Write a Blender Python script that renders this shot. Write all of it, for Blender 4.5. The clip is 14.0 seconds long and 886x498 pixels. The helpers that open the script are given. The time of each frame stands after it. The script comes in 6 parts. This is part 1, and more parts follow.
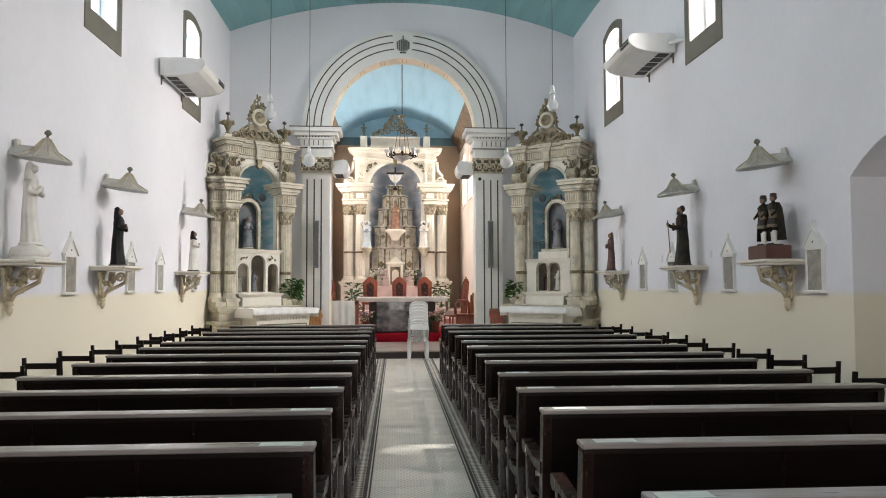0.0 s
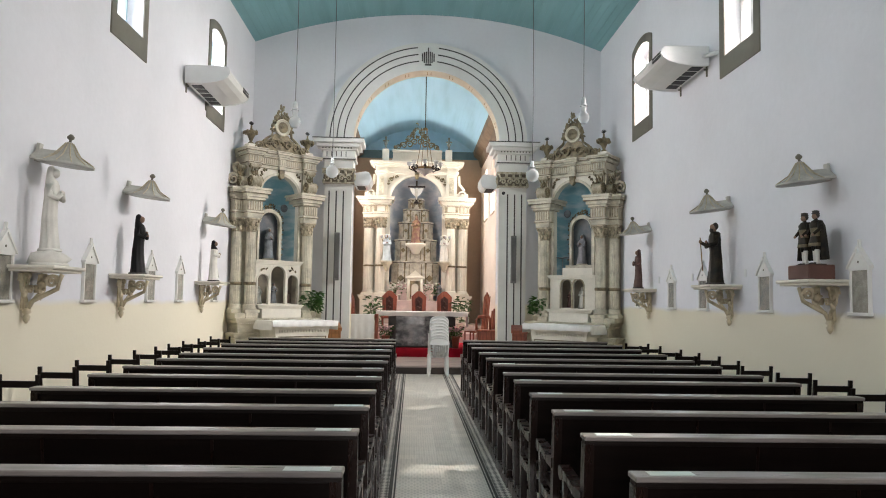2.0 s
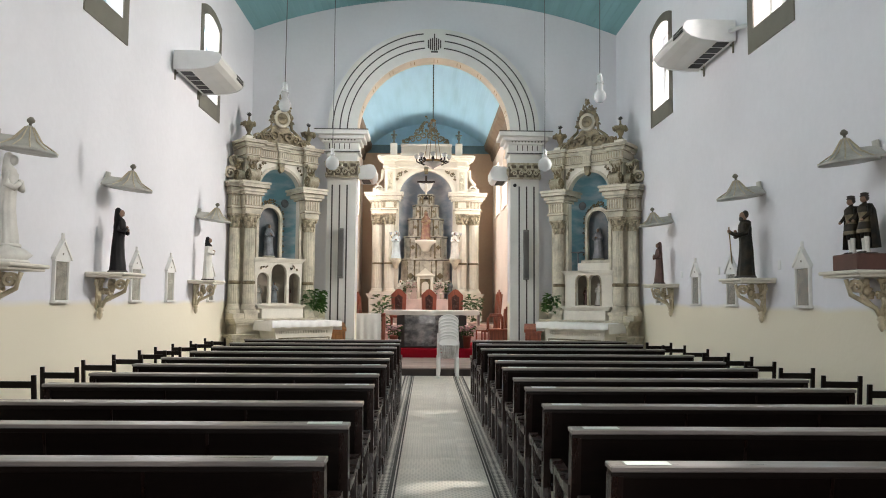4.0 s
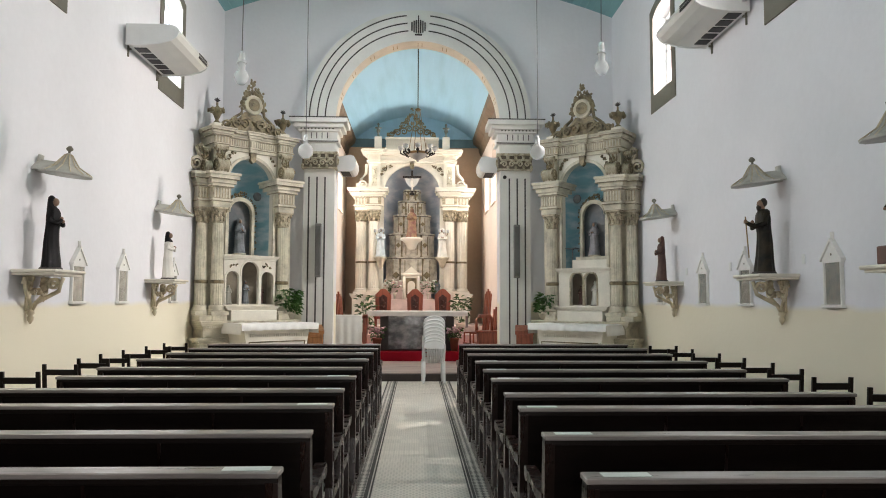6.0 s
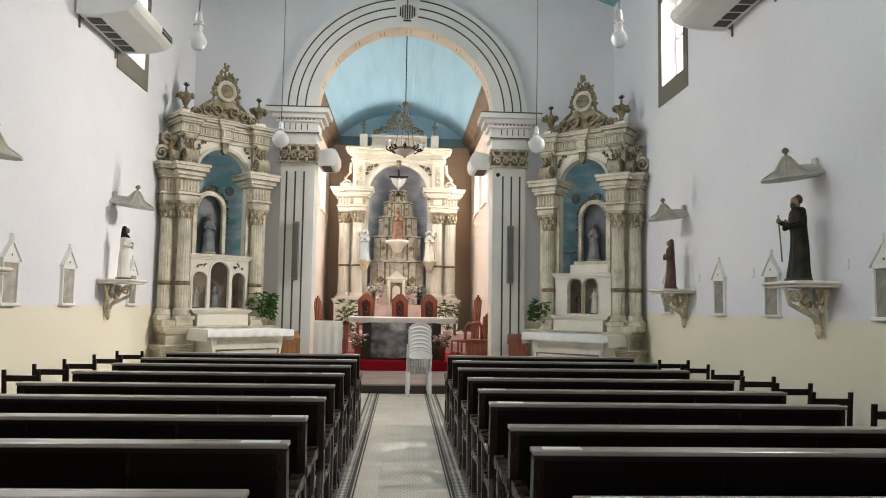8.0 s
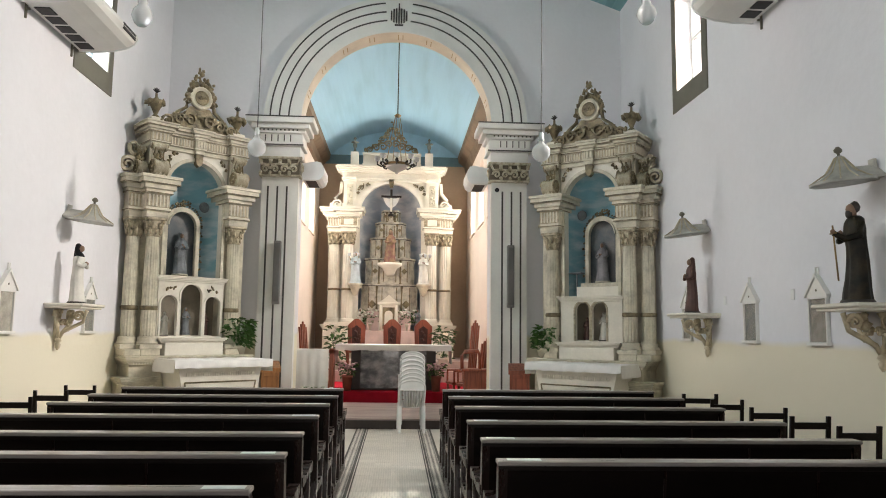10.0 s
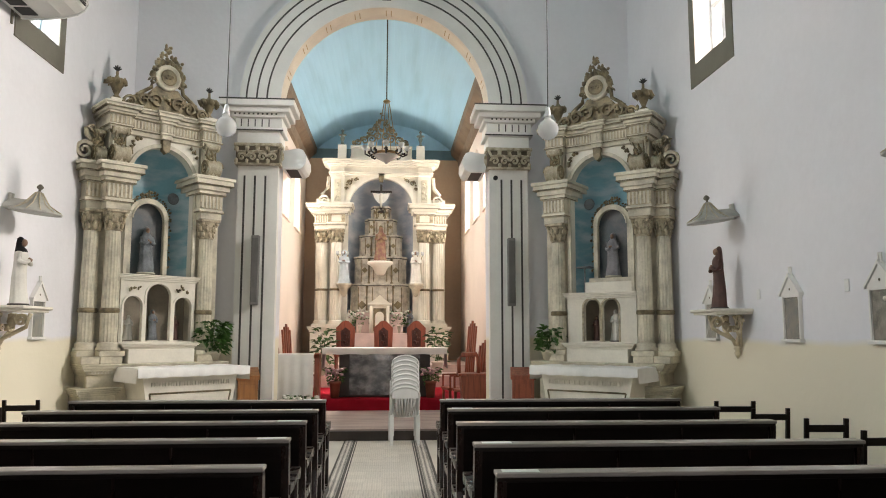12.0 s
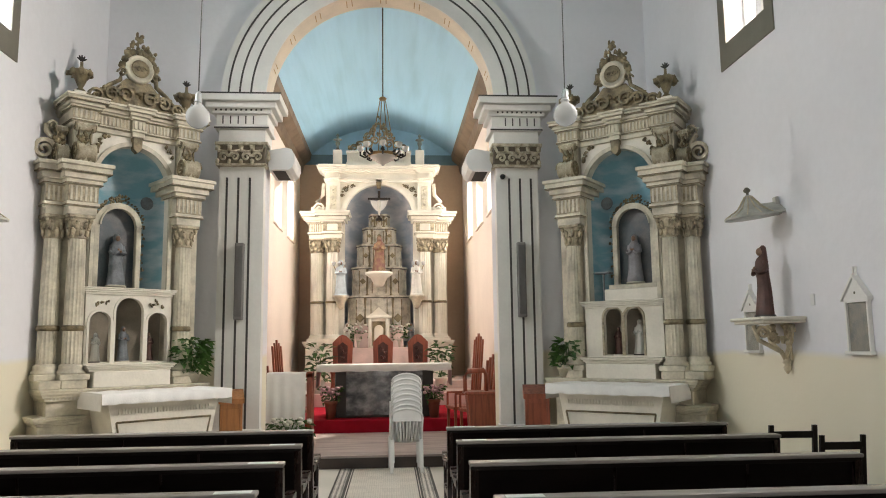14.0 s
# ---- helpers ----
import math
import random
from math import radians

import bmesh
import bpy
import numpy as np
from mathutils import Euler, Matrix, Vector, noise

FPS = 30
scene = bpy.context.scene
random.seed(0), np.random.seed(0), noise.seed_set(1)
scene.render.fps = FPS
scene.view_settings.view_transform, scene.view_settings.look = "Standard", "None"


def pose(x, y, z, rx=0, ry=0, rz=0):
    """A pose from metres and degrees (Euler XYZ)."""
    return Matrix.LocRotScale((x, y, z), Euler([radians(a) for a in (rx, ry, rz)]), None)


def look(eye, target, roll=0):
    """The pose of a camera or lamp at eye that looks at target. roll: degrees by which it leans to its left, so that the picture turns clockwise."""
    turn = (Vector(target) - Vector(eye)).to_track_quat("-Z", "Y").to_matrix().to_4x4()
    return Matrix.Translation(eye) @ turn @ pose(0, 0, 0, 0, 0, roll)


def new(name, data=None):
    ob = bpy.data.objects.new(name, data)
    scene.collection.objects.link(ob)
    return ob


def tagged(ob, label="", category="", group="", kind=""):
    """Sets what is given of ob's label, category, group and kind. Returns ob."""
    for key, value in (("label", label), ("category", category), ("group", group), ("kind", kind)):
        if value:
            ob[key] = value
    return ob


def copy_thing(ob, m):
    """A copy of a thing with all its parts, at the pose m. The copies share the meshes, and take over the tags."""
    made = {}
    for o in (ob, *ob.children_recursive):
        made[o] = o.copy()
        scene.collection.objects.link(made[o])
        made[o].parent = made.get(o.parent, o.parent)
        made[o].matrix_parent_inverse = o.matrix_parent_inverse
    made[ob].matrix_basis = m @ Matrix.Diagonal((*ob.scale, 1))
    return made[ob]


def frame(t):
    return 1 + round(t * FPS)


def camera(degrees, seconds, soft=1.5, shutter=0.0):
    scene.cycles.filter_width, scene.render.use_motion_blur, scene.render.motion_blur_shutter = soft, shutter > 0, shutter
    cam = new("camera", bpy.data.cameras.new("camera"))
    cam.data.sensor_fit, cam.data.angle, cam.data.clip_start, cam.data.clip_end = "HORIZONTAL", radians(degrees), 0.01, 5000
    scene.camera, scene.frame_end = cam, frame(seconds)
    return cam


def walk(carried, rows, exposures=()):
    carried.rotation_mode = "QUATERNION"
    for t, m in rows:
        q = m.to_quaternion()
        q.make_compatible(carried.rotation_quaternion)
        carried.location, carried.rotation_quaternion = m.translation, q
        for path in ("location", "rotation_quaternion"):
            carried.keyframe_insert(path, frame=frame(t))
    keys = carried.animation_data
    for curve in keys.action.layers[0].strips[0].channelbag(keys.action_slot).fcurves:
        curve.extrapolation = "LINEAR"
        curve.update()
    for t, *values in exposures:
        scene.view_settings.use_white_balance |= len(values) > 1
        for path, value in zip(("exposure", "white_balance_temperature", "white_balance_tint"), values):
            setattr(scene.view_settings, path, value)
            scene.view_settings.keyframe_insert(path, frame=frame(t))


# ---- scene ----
cam = camera(61.7, 14.0, soft=1.0)
PATH = [
    (0, (-0.196, 0.347, 1.564), (-0.068, 2.341, 1.663), -0.2),
    (0.5, (-0.18, 0.352, 1.563), (-0.075, 2.345, 1.681), -0.0),
    (1, (-0.175, 0.368, 1.56), (-0.101, 2.362, 1.693), 0.1),
    (1.5, (-0.207, 0.441, 1.55), (-0.133, 2.435, 1.682), 0.4),
    (2, (-0.275, 0.579, 1.56), (-0.195, 2.572, 1.699), 0.9),
    (2.5, (-0.291, 0.715, 1.546), (-0.193, 2.708, 1.684), 0.6),
    (3, (-0.228, 0.924, 1.553), (-0.146, 2.917, 1.688), 0.3),
    (3.2, (-0.212, 0.989, 1.551), (-0.152, 2.983, 1.688), 0.4),
    (5.3, (-0.054, 1.952, 1.546), (-0.024, 3.947, 1.678), 0.6),
    (5.5, (-0.054, 2.049, 1.546), (-0.026, 4.045, 1.68), 1.0),
    (6, (-0.033, 2.288, 1.544), (0.037, 4.282, 1.68), 0.2),
    (6.5, (0.001, 2.578, 1.553), (0.07, 4.572, 1.687), -0.1),
    (7, (-0.033, 2.806, 1.531), (0.018, 4.801, 1.665), 0.1),
    (7.5, (-0.062, 3.05, 1.542), (0.024, 5.044, 1.676), 0.8),
    (8, (-0.022, 3.301, 1.548), (0.085, 5.292, 1.7), 0.9),
    (8.2, (-0.002, 3.418, 1.566), (0.105, 5.407, 1.749), 1.0),
    (10.5, (0.043, 4.568, 1.565), (0.174, 6.551, 1.785), 0.5),
    (11, (0.034, 4.808, 1.579), (0.192, 6.79, 1.797), 0.1),
    (11.5, (0.075, 5.092, 1.589), (0.233, 7.073, 1.812), 0.2),
    (12, (0.066, 5.366, 1.564), (0.207, 7.348, 1.788), 0.1),
    (12.5, (0.031, 5.597, 1.584), (0.189, 7.578, 1.806), -0.3),
    (13, (0.089, 5.87, 1.601), (0.258, 7.85, 1.827), -0.6),
    (13.5, (0.099, 6.108, 1.599), (0.248, 8.087, 1.844), -0.6),
    (14, (0.1, 6.357, 1.6), (0.24, 8.335, 1.856), -0.7),
]
walk(cam, [(t, look(eye, target, roll)) for t, eye, target, roll in PATH], [(0, 0.04, 6460, 11), (6, 0.0, 6600, 9), (14, -0.1, 6850, 10)])

# ---- world and light ----
world = bpy.data.worlds.new("world")
scene.world = world
world.use_nodes = True
_wn = world.node_tree.nodes
_sky = _wn.new("ShaderNodeTexSky")
_sky.sky_type = "NISHITA"
_sky.sun_disc = False
_sky.sun_elevation, _sky.sun_rotation = radians(52), radians(65)
world.node_tree.links.new(_sky.outputs[0], _wn["Background"].inputs[0])
_wn["Background"].inputs[1].default_value = 0.12
sun = new("sun", bpy.data.lights.new("sun", "SUN"))
sun.data.energy, sun.data.angle, sun.data.color = 5.0, radians(2.2), (1, 0.95, 0.86)
sun.matrix_world = look((30, 12, 42), (0, -2, 0))


def daylight(name, at, to, w, h, watts, colour=(1.0, 0.935, 0.90)):
    d = bpy.data.lights.new(name, "AREA")
    d.shape, d.size, d.size_y, d.energy, d.color = "RECTANGLE", w, h, watts, colour
    ob = new(name, d)
    ob.matrix_world = look(at, to)
    return ob


# plan
HALF, FRONT, BACK, SPRING, CROWN = 3.75, 16.35, -3.2, 7.02, 7.76
WIN = [(5.0, 6.13), (8.93, 10.06), (12.85, 13.98)]
CX = -0.14                      # the chancel's axis
CHALF, CBACK = 2.2, 26.2
for ya, yb in WIN:
    yc = (ya + yb) / 2
    daylight("window_daylight", (HALF + 0.9, yc, 6.0), (0.6, yc + (0.6 if yc < 7 else -0.1), 0.0), *((0.4, 0.7, 190) if yc < 7 else (0.5, 1.2, 740) if yc < 11 else (0.8, 1.4, 1750)))
    daylight("window_daylight", (-HALF - 0.6, yc, 5.75), (0.5, yc + (0.0 if yc < 11 else 0.5), 1.0), 1.0, 1.5, 130 if yc < 11 else 430, (0.93, 0.96, 1.0))
CWIN = [20.5, 22.4, 24.4]
for yc in CWIN:
    daylight("window_daylight", (CX + CHALF + 0.42, yc, 5.0), (CX - 2.0, yc - 2.0, 1.8) if yc < 21 else (CX - 0.2, yc - 0.8, 2.6 if yc < 23 else 4.6), 1.1, 1.7, 150 if yc < 21 else 80, (1.0, 0.95, 0.90))
    daylight("window_daylight", (CX - CHALF - 0.42, yc, 5.0), (CX + 0.2, yc - 0.8, 2.6 if yc < 23 else 4.6), 1.1, 1.7, 74, (1.0, 0.95, 0.90))
# added fill lamp behind the camera; no source is known there
daylight("rear_fill_lamp", (0, BACK - 0.5, 1.9), (0, 8, 2.6), 2.6, 3.4, 215)


# ---- materials ----
def mat(name, colour, rough=0.6, metal=0.0, var=0.12, scale=3.0, bump=0.15, fine=60.0, stretch=(1, 1, 1), colour2=None, spec=0.5, coat=0.0):
    """Paint, wood, stone: two scales of variation and a fine relief."""
    m = bpy.data.materials.new(name)
    m.use_nodes = True
    n, l = m.node_tree.nodes, m.node_tree.links
    b = n["Principled BSDF"]
    tc = n.new("ShaderNodeTexCoord")
    mp = n.new("ShaderNodeMapping")
    mp.inputs["Scale"].default_value = stretch
    l.new(tc.outputs["Object"], mp.inputs[0])
    big, small = n.new("ShaderNodeTexNoise"), n.new("ShaderNodeTexNoise")
    for t, s, d in ((big, scale, 4), (small, fine, 3)):
        t.inputs["Scale"].default_value, t.inputs["Detail"].default_value = s, d
        l.new(mp.outputs[0], t.inputs["Vector"])
    c2 = colour2 or tuple(c * (1 - var * 2.2) for c in colour)
    ramp = n.new("ShaderNodeMix")
    ramp.data_type = "RGBA"
    ramp.inputs["A"].default_value = (*colour, 1)
    ramp.inputs["B"].default_value = (*c2, 1)
    mr = n.new("ShaderNodeMapRange")
    mr.inputs["From Min"].default_value, mr.inputs["From Max"].default_value = 0.42, 0.75
    l.new(big.outputs["Fac"], mr.inputs["Value"])
    l.new(mr.outputs[0], ramp.inputs["Factor"])
    mul = n.new("ShaderNodeMix")
    mul.data_type, mul.blend_type = "RGBA", "MULTIPLY"
    mul.inputs["Factor"].default_value = min(1, var * 3)
    l.new(ramp.outputs["Result"], mul.inputs["A"])
    g = n.new("ShaderNodeMapRange")
    g.inputs["To Min"].default_value = 0.65
    g.inputs["To Max"].default_value = 1.25
    l.new(small.outputs["Fac"], g.inputs["Value"])
    l.new(g.outputs[0], mul.inputs["B"])
    l.new(mul.outputs["Result"], b.inputs["Base Color"])
    rr = n.new("ShaderNodeMapRange")
    rr.inputs["To Min"].default_value, rr.inputs["To Max"].default_value = max(0.02, rough - 0.12), min(1, rough + 0.12)
    l.new(big.outputs["Fac"], rr.inputs["Value"])
    l.new(rr.outputs[0], b.inputs["Roughness"])
    b.inputs["Metallic"].default_value = metal
    b.inputs["Specular IOR Level"].default_value = spec
    b.inputs["Coat Weight"].default_value = coat
    if bump:
        bp = n.new("ShaderNodeBump")
        bp.inputs["Strength"].default_value, bp.inputs["Distance"].default_value = bump, 0.01
        l.new(small.outputs["Fac"], bp.inputs["Height"])
        l.new(bp.outputs[0], b.inputs["Normal"])
    return m


def wall_paint(name, upper, lower, edge):
    """White limewash over a cream dado, with a soft worn border and faint streaks."""
    m = mat(name, upper, 0.85, var=0.035, scale=0.5, bump=0.25, fine=14, spec=0.2)
    n, l = m.node_tree.nodes, m.node_tree.links
    b = n["Principled BSDF"]
    old = b.inputs["Base Color"].links[0].from_socket
    geo, sep, nz = n.new("ShaderNodeNewGeometry"), n.new("ShaderNodeSeparateXYZ"), n.new("ShaderNodeTexNoise")
    l.new(geo.outputs["Position"], sep.inputs[0])
    nz.inputs["Scale"].default_value, nz.inputs["Detail"].default_value = 1.5, 5
    l.new(geo.outputs["Position"], nz.inputs["Vector"])
    add = n.new("ShaderNodeMath")
    add.operation = "MULTIPLY_ADD"
    add.inputs[1].default_value = 0.1
    l.new(nz.outputs["Fac"], add.inputs[0])
    l.new(sep.outputs["Z"], add.inputs[2])
    mr = n.new("ShaderNodeMapRange")
    mr.inputs["From Min"].default_value, mr.inputs["From Max"].default_value = edge, edge + 0.07
    l.new(add.outputs[0], mr.inputs["Value"])
    mx = n.new("ShaderNodeMix")
    mx.data_type = "RGBA"
    mx.inputs["A"].default_value = (*lower, 1)
    l.new(mr.outputs[0], mx.inputs["Factor"])
    l.new(old, mx.inputs["B"])
    l.new(mx.outputs["Result"], b.inputs["Base Color"])
    return m


def plain(name, colour, rough=0.5, metal=0.0, glow=0.0):
    m = bpy.data.materials.new(name)
    m.use_nodes = True
    b = m.node_tree.nodes["Principled BSDF"]
    b.inputs["Base Color"].default_value = (*colour, 1)
    b.inputs["Roughness"].default_value, b.inputs["Metallic"].default_value = rough, metal
    if glow:
        b.inputs["Emission Color"].default_value = (*colour, 1)
        b.inputs["Emission Strength"].default_value = glow
    return m


def glass(name, colour=(1, 1, 1), rough=0.02):
    m = plain(name, colour, rough)
    m.node_tree.nodes["Principled BSDF"].inputs["Transmission Weight"].default_value = 1.0
    m.node_tree.nodes["Principled BSDF"].inputs["IOR"].default_value = 1.1
    return m


WALL = wall_paint("limewash", (0.805, 0.805, 0.835), (0.80, 0.75, 0.60), 1.5)
CWALL = mat("peach_wall", (0.80, 0.69, 0.60), 0.85, var=0.05, scale=0.6, bump=0.2, fine=14, spec=0.2)
CBACKWALL = mat("ochre_wall", (0.52, 0.38, 0.27), 0.85, var=0.08, scale=0.6, bump=0.2, fine=14, spec=0.2)
WHITE = mat("white_moulding", (0.82, 0.81, 0.77), 0.6, var=0.05, scale=2, bump=0.12, fine=30)
LINE = mat("dark_grey_line", (0.07, 0.065, 0.06), 0.7, var=0.1)
OLIVE = mat("olive_grey_paint", (0.16, 0.15, 0.115), 0.6, var=0.1, scale=2)
TEAL = mat("turquoise_boards", (0.22, 0.44, 0.46), 0.55, var=0.08, scale=1.0, stretch=(4, 0.4, 4), bump=0.06)
SKYBLUE = mat("sky_blue_boards", (0.36, 0.62, 0.79), 0.55, var=0.06, scale=1.0, stretch=(4, 0.4, 4), bump=0.06)
BROWN = mat("brown_cornice", (0.20, 0.14, 0.09), 0.6, var=0.12)
# worn pew wood, its base colour also lightened to carry reflected window light
TOPRAIL = mat("worn_wood_with_painted_sheen", (0.30, 0.265, 0.25), 0.30, var=0.2, scale=3.0, stretch=(0.5, 5, 5), bump=0.05, fine=30, coat=0.9)
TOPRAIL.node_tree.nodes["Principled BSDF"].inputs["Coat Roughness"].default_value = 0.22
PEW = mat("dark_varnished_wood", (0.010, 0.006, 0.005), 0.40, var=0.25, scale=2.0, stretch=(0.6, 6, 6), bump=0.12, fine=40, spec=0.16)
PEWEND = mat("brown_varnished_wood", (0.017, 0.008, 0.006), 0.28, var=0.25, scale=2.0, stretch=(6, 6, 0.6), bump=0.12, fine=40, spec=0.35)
REDWOOD = mat("carved_red_brown_wood", (0.33, 0.085, 0.042), 0.35, var=0.25, scale=4.0, stretch=(5, 5, 0.7), bump=0.2)
OAK = mat("honey_wood", (0.40, 0.17, 0.055), 0.4, var=0.2, scale=4.0, stretch=(5, 5, 0.7), bump=0.15)
CREAM = mat("aged_cream_paint", (0.66, 0.61, 0.48), 0.5, var=0.2, scale=5, bump=0.2, fine=35)
IVORY = mat("ivory_paint", (0.80, 0.76, 0.66), 0.5, var=0.08, scale=3.0, bump=0.15, fine=35)
GILT = mat("tarnished_olive_gilt", (0.26, 0.21, 0.12), 0.5, metal=0.15, var=0.35, scale=9.0, bump=0.6, fine=45)
NICHE = mat("painted_blue_sky_with_clouds", (0.20, 0.40, 0.48), 0.7, scale=2.2, var=0.1, bump=0.1, stretch=(1, 1, 3), colour2=(0.60, 0.67, 0.69))
MNICHE = mat("painted_grey_blue_clouds", (0.30, 0.35, 0.42), 0.7, scale=1.6, var=0.1, bump=0.1, stretch=(1, 1, 2), colour2=(0.62, 0.62, 0.62))
CARPET = mat("red_carpet", (0.42, 0.012, 0.03), 0.95, var=0.15, scale=3, bump=0.5, fine=180, spec=0.1)
STONE = mat("grey_brown_step_boards", (0.44, 0.36, 0.33), 0.5, var=0.2, scale=2.0, stretch=(0.7, 5, 5), bump=0.15)
STEPDARK = mat("dark_step_riser", (0.05, 0.035, 0.028), 0.5, var=0.2)
MARBLE = mat("pinkish_marble", (0.70, 0.54, 0.50), 0.35, var=0.12, scale=3, bump=0.05)
CLOTH = mat("white_linen", (0.83, 0.82, 0.79), 0.9, var=0.04, scale=6, bump=0.25, fine=90, spec=0.1)
PLASTIC = mat("white_plastic", (0.78, 0.79, 0.78), 0.38, var=0.03, scale=6, bump=0.03)
PAPER = mat("white_paper_tag", (0.66, 0.70, 0.68), 0.5, var=0.05, scale=20)
ACWHITE = mat("off_white_casing", (0.72, 0.72, 0.68), 0.4, var=0.04, scale=2, bump=0.03)
BLACK = plain("black_slot", (0.015, 0.015, 0.015), 0.6)
GLASS = glass("clear_glass")
FROST = plain("milky_glass", (0.82, 0.83, 0.82), 0.2)
FROST.node_tree.nodes["Principled BSDF"].inputs["Transmission Weight"].default_value = 0.45
LEAF = mat("green_leaf", (0.07, 0.17, 0.035), 0.4, var=0.3, scale=12, bump=0.1)
PETAL = mat("pale_petals", (0.62, 0.42, 0.44), 0.7, var=0.2, scale=20, bump=0.1)
POT = mat("terracotta_pot", (0.28, 0.10, 0.06), 0.7, var=0.15)
IRON = mat("dark_iron", (0.04, 0.035, 0.03), 0.5, metal=0.6, var=0.2)
BRASS = mat("aged_brass", (0.30, 0.20, 0.09), 0.4, metal=0.7, var=0.2, scale=8)


# ---- shaping ----
def box(bm, x0, y0, z0, x1, y1, z1, bev=0.0, m=0):
    r = bmesh.ops.create_cube(bm, size=1.0, matrix=Matrix.Translation(((x0 + x1) / 2, (y0 + y1) / 2, (z0 + z1) / 2)) @ Matrix.Diagonal((abs(x1 - x0), abs(y1 - y0), abs(z1 - z0), 1)))
    vs = set(r["verts"])
    fs = [f for f in bm.faces if f.verts[0] in vs] if len(bm.faces) < 400 else list({f for v in vs for f in v.link_faces})
    for f in fs:
        f.material_index = m
    if bev:
        es = list({e for v in vs for e in v.link_edges})
        bmesh.ops.bevel(bm, geom=es, offset=bev, segments=1, affect="EDGES", clamp_overlap=True)
    return bm


def prism(bm, pts, axis, a, b, m=0):
    """A polygon pushed along an axis. axis x: pts are (y, z); y: (x, z); z: (x, y)."""
    def at(p, k):
        return (k, p[0], p[1]) if axis == "x" else (p[0], k, p[1]) if axis == "y" else (p[0], p[1], k)
    va, vb = [bm.verts.new(at(p, a)) for p in pts], [bm.verts.new(at(p, b)) for p in pts]
    fs = [bm.faces.new(va), bm.faces.new(vb[::-1])]
    n = len(pts)
    for i in range(n):
        fs.append(bm.faces.new((va[i], vb[i], vb[(i + 1) % n], va[(i + 1) % n])))
    for f in fs:
        f.material_index = m
    bmesh.ops.recalc_face_normals(bm, faces=fs)
    return bm


def lathe(bm, prof, seg=16, at=(0, 0, 0), sx=1.0, sy=1.0, flute=0.0, m=0, turn=None):
    """A turned shape from (radius, height) pairs; flute: depth of the flutes."""
    rings = []
    for r, z in prof:
        ring = []
        for i in range(seg):
            a = 2 * math.pi * i / seg
            rr = r * (1 - (flute if i % 2 else 0))
            p = Vector((rr * math.cos(a) * sx, rr * math.sin(a) * sy, z))
            ring.append(bm.verts.new((turn @ p if turn else p) + Vector(at)))
        rings.append(ring)
    fs = []
    for u, v in zip(rings, rings[1:]):
        for i in range(seg):
            fs.append(bm.faces.new((u[i], u[(i + 1) % seg], v[(i + 1) % seg], v[i])))
    fs.append(bm.faces.new(rings[0][::-1]))
    fs.append(bm.faces.new(rings[-1]))
    for f in fs:
        f.material_index, f.smooth = m, flute == 0 and seg > 8
    fs[-1].smooth = fs[-2].smooth = False
    return bm


def tube(bm, pts, r, seg=6, m=0, taper=None):
    """A rod through points."""
    pts = [Vector(p) for p in pts]
    rings = []
    for i, p in enumerate(pts):
        d = (pts[min(i + 1, len(pts) - 1)] - pts[max(i - 1, 0)]).normalized()
        up = Vector((0, 0, 1)) if abs(d.z) < 0.9 else Vector((1, 0, 0))
        s = d.cross(up).normalized()
        u = s.cross(d)
        k = r * (1 if taper is None else 1 + (taper - 1) * i / (len(pts) - 1))
        rings.append([bm.verts.new(p + (s * math.cos(2 * math.pi * j / seg) + u * math.sin(2 * math.pi * j / seg)) * k) for j in range(seg)])
    fs = []
    for a, b in zip(rings, rings[1:]):
        for j in range(seg):
            fs.append(bm.faces.new((a[j], a[(j + 1) % seg], b[(j + 1) % seg], b[j])))
    fs += [bm.faces.new(rings[0][::-1]), bm.faces.new(rings[-1])]
    for f in fs:
        f.material_index, f.smooth = m, seg > 4
    return bm


def ring_band(bm, cx, cz, r0, r1, y0, y1, a0=0.0, a1=math.pi, seg=40, m=0):
    """A flat arch ring in the x-z plane, from y0 to y1."""
    pts = [(a0 + (a1 - a0) * i / seg) for i in range(seg + 1)]
    rows = [[bm.verts.new((cx + r * math.cos(a), y, cz + r * math.sin(a))) for r, y in ((r0, y0), (r1, y0), (r1, y1), (r0, y1))] for a in pts]
    fs = []
    for u, v in zip(rows, rows[1:]):
        for k in range(4):
            fs.append(bm.faces.new((u[k], u[(k + 1) % 4], v[(k + 1) % 4], v[k])))
    fs += [bm.faces.new(rows[0]), bm.faces.new(rows[-1][::-1])]
    for f in fs:
        f.material_index = m
    bmesh.ops.recalc_face_normals(bm, faces=fs)
    return bm


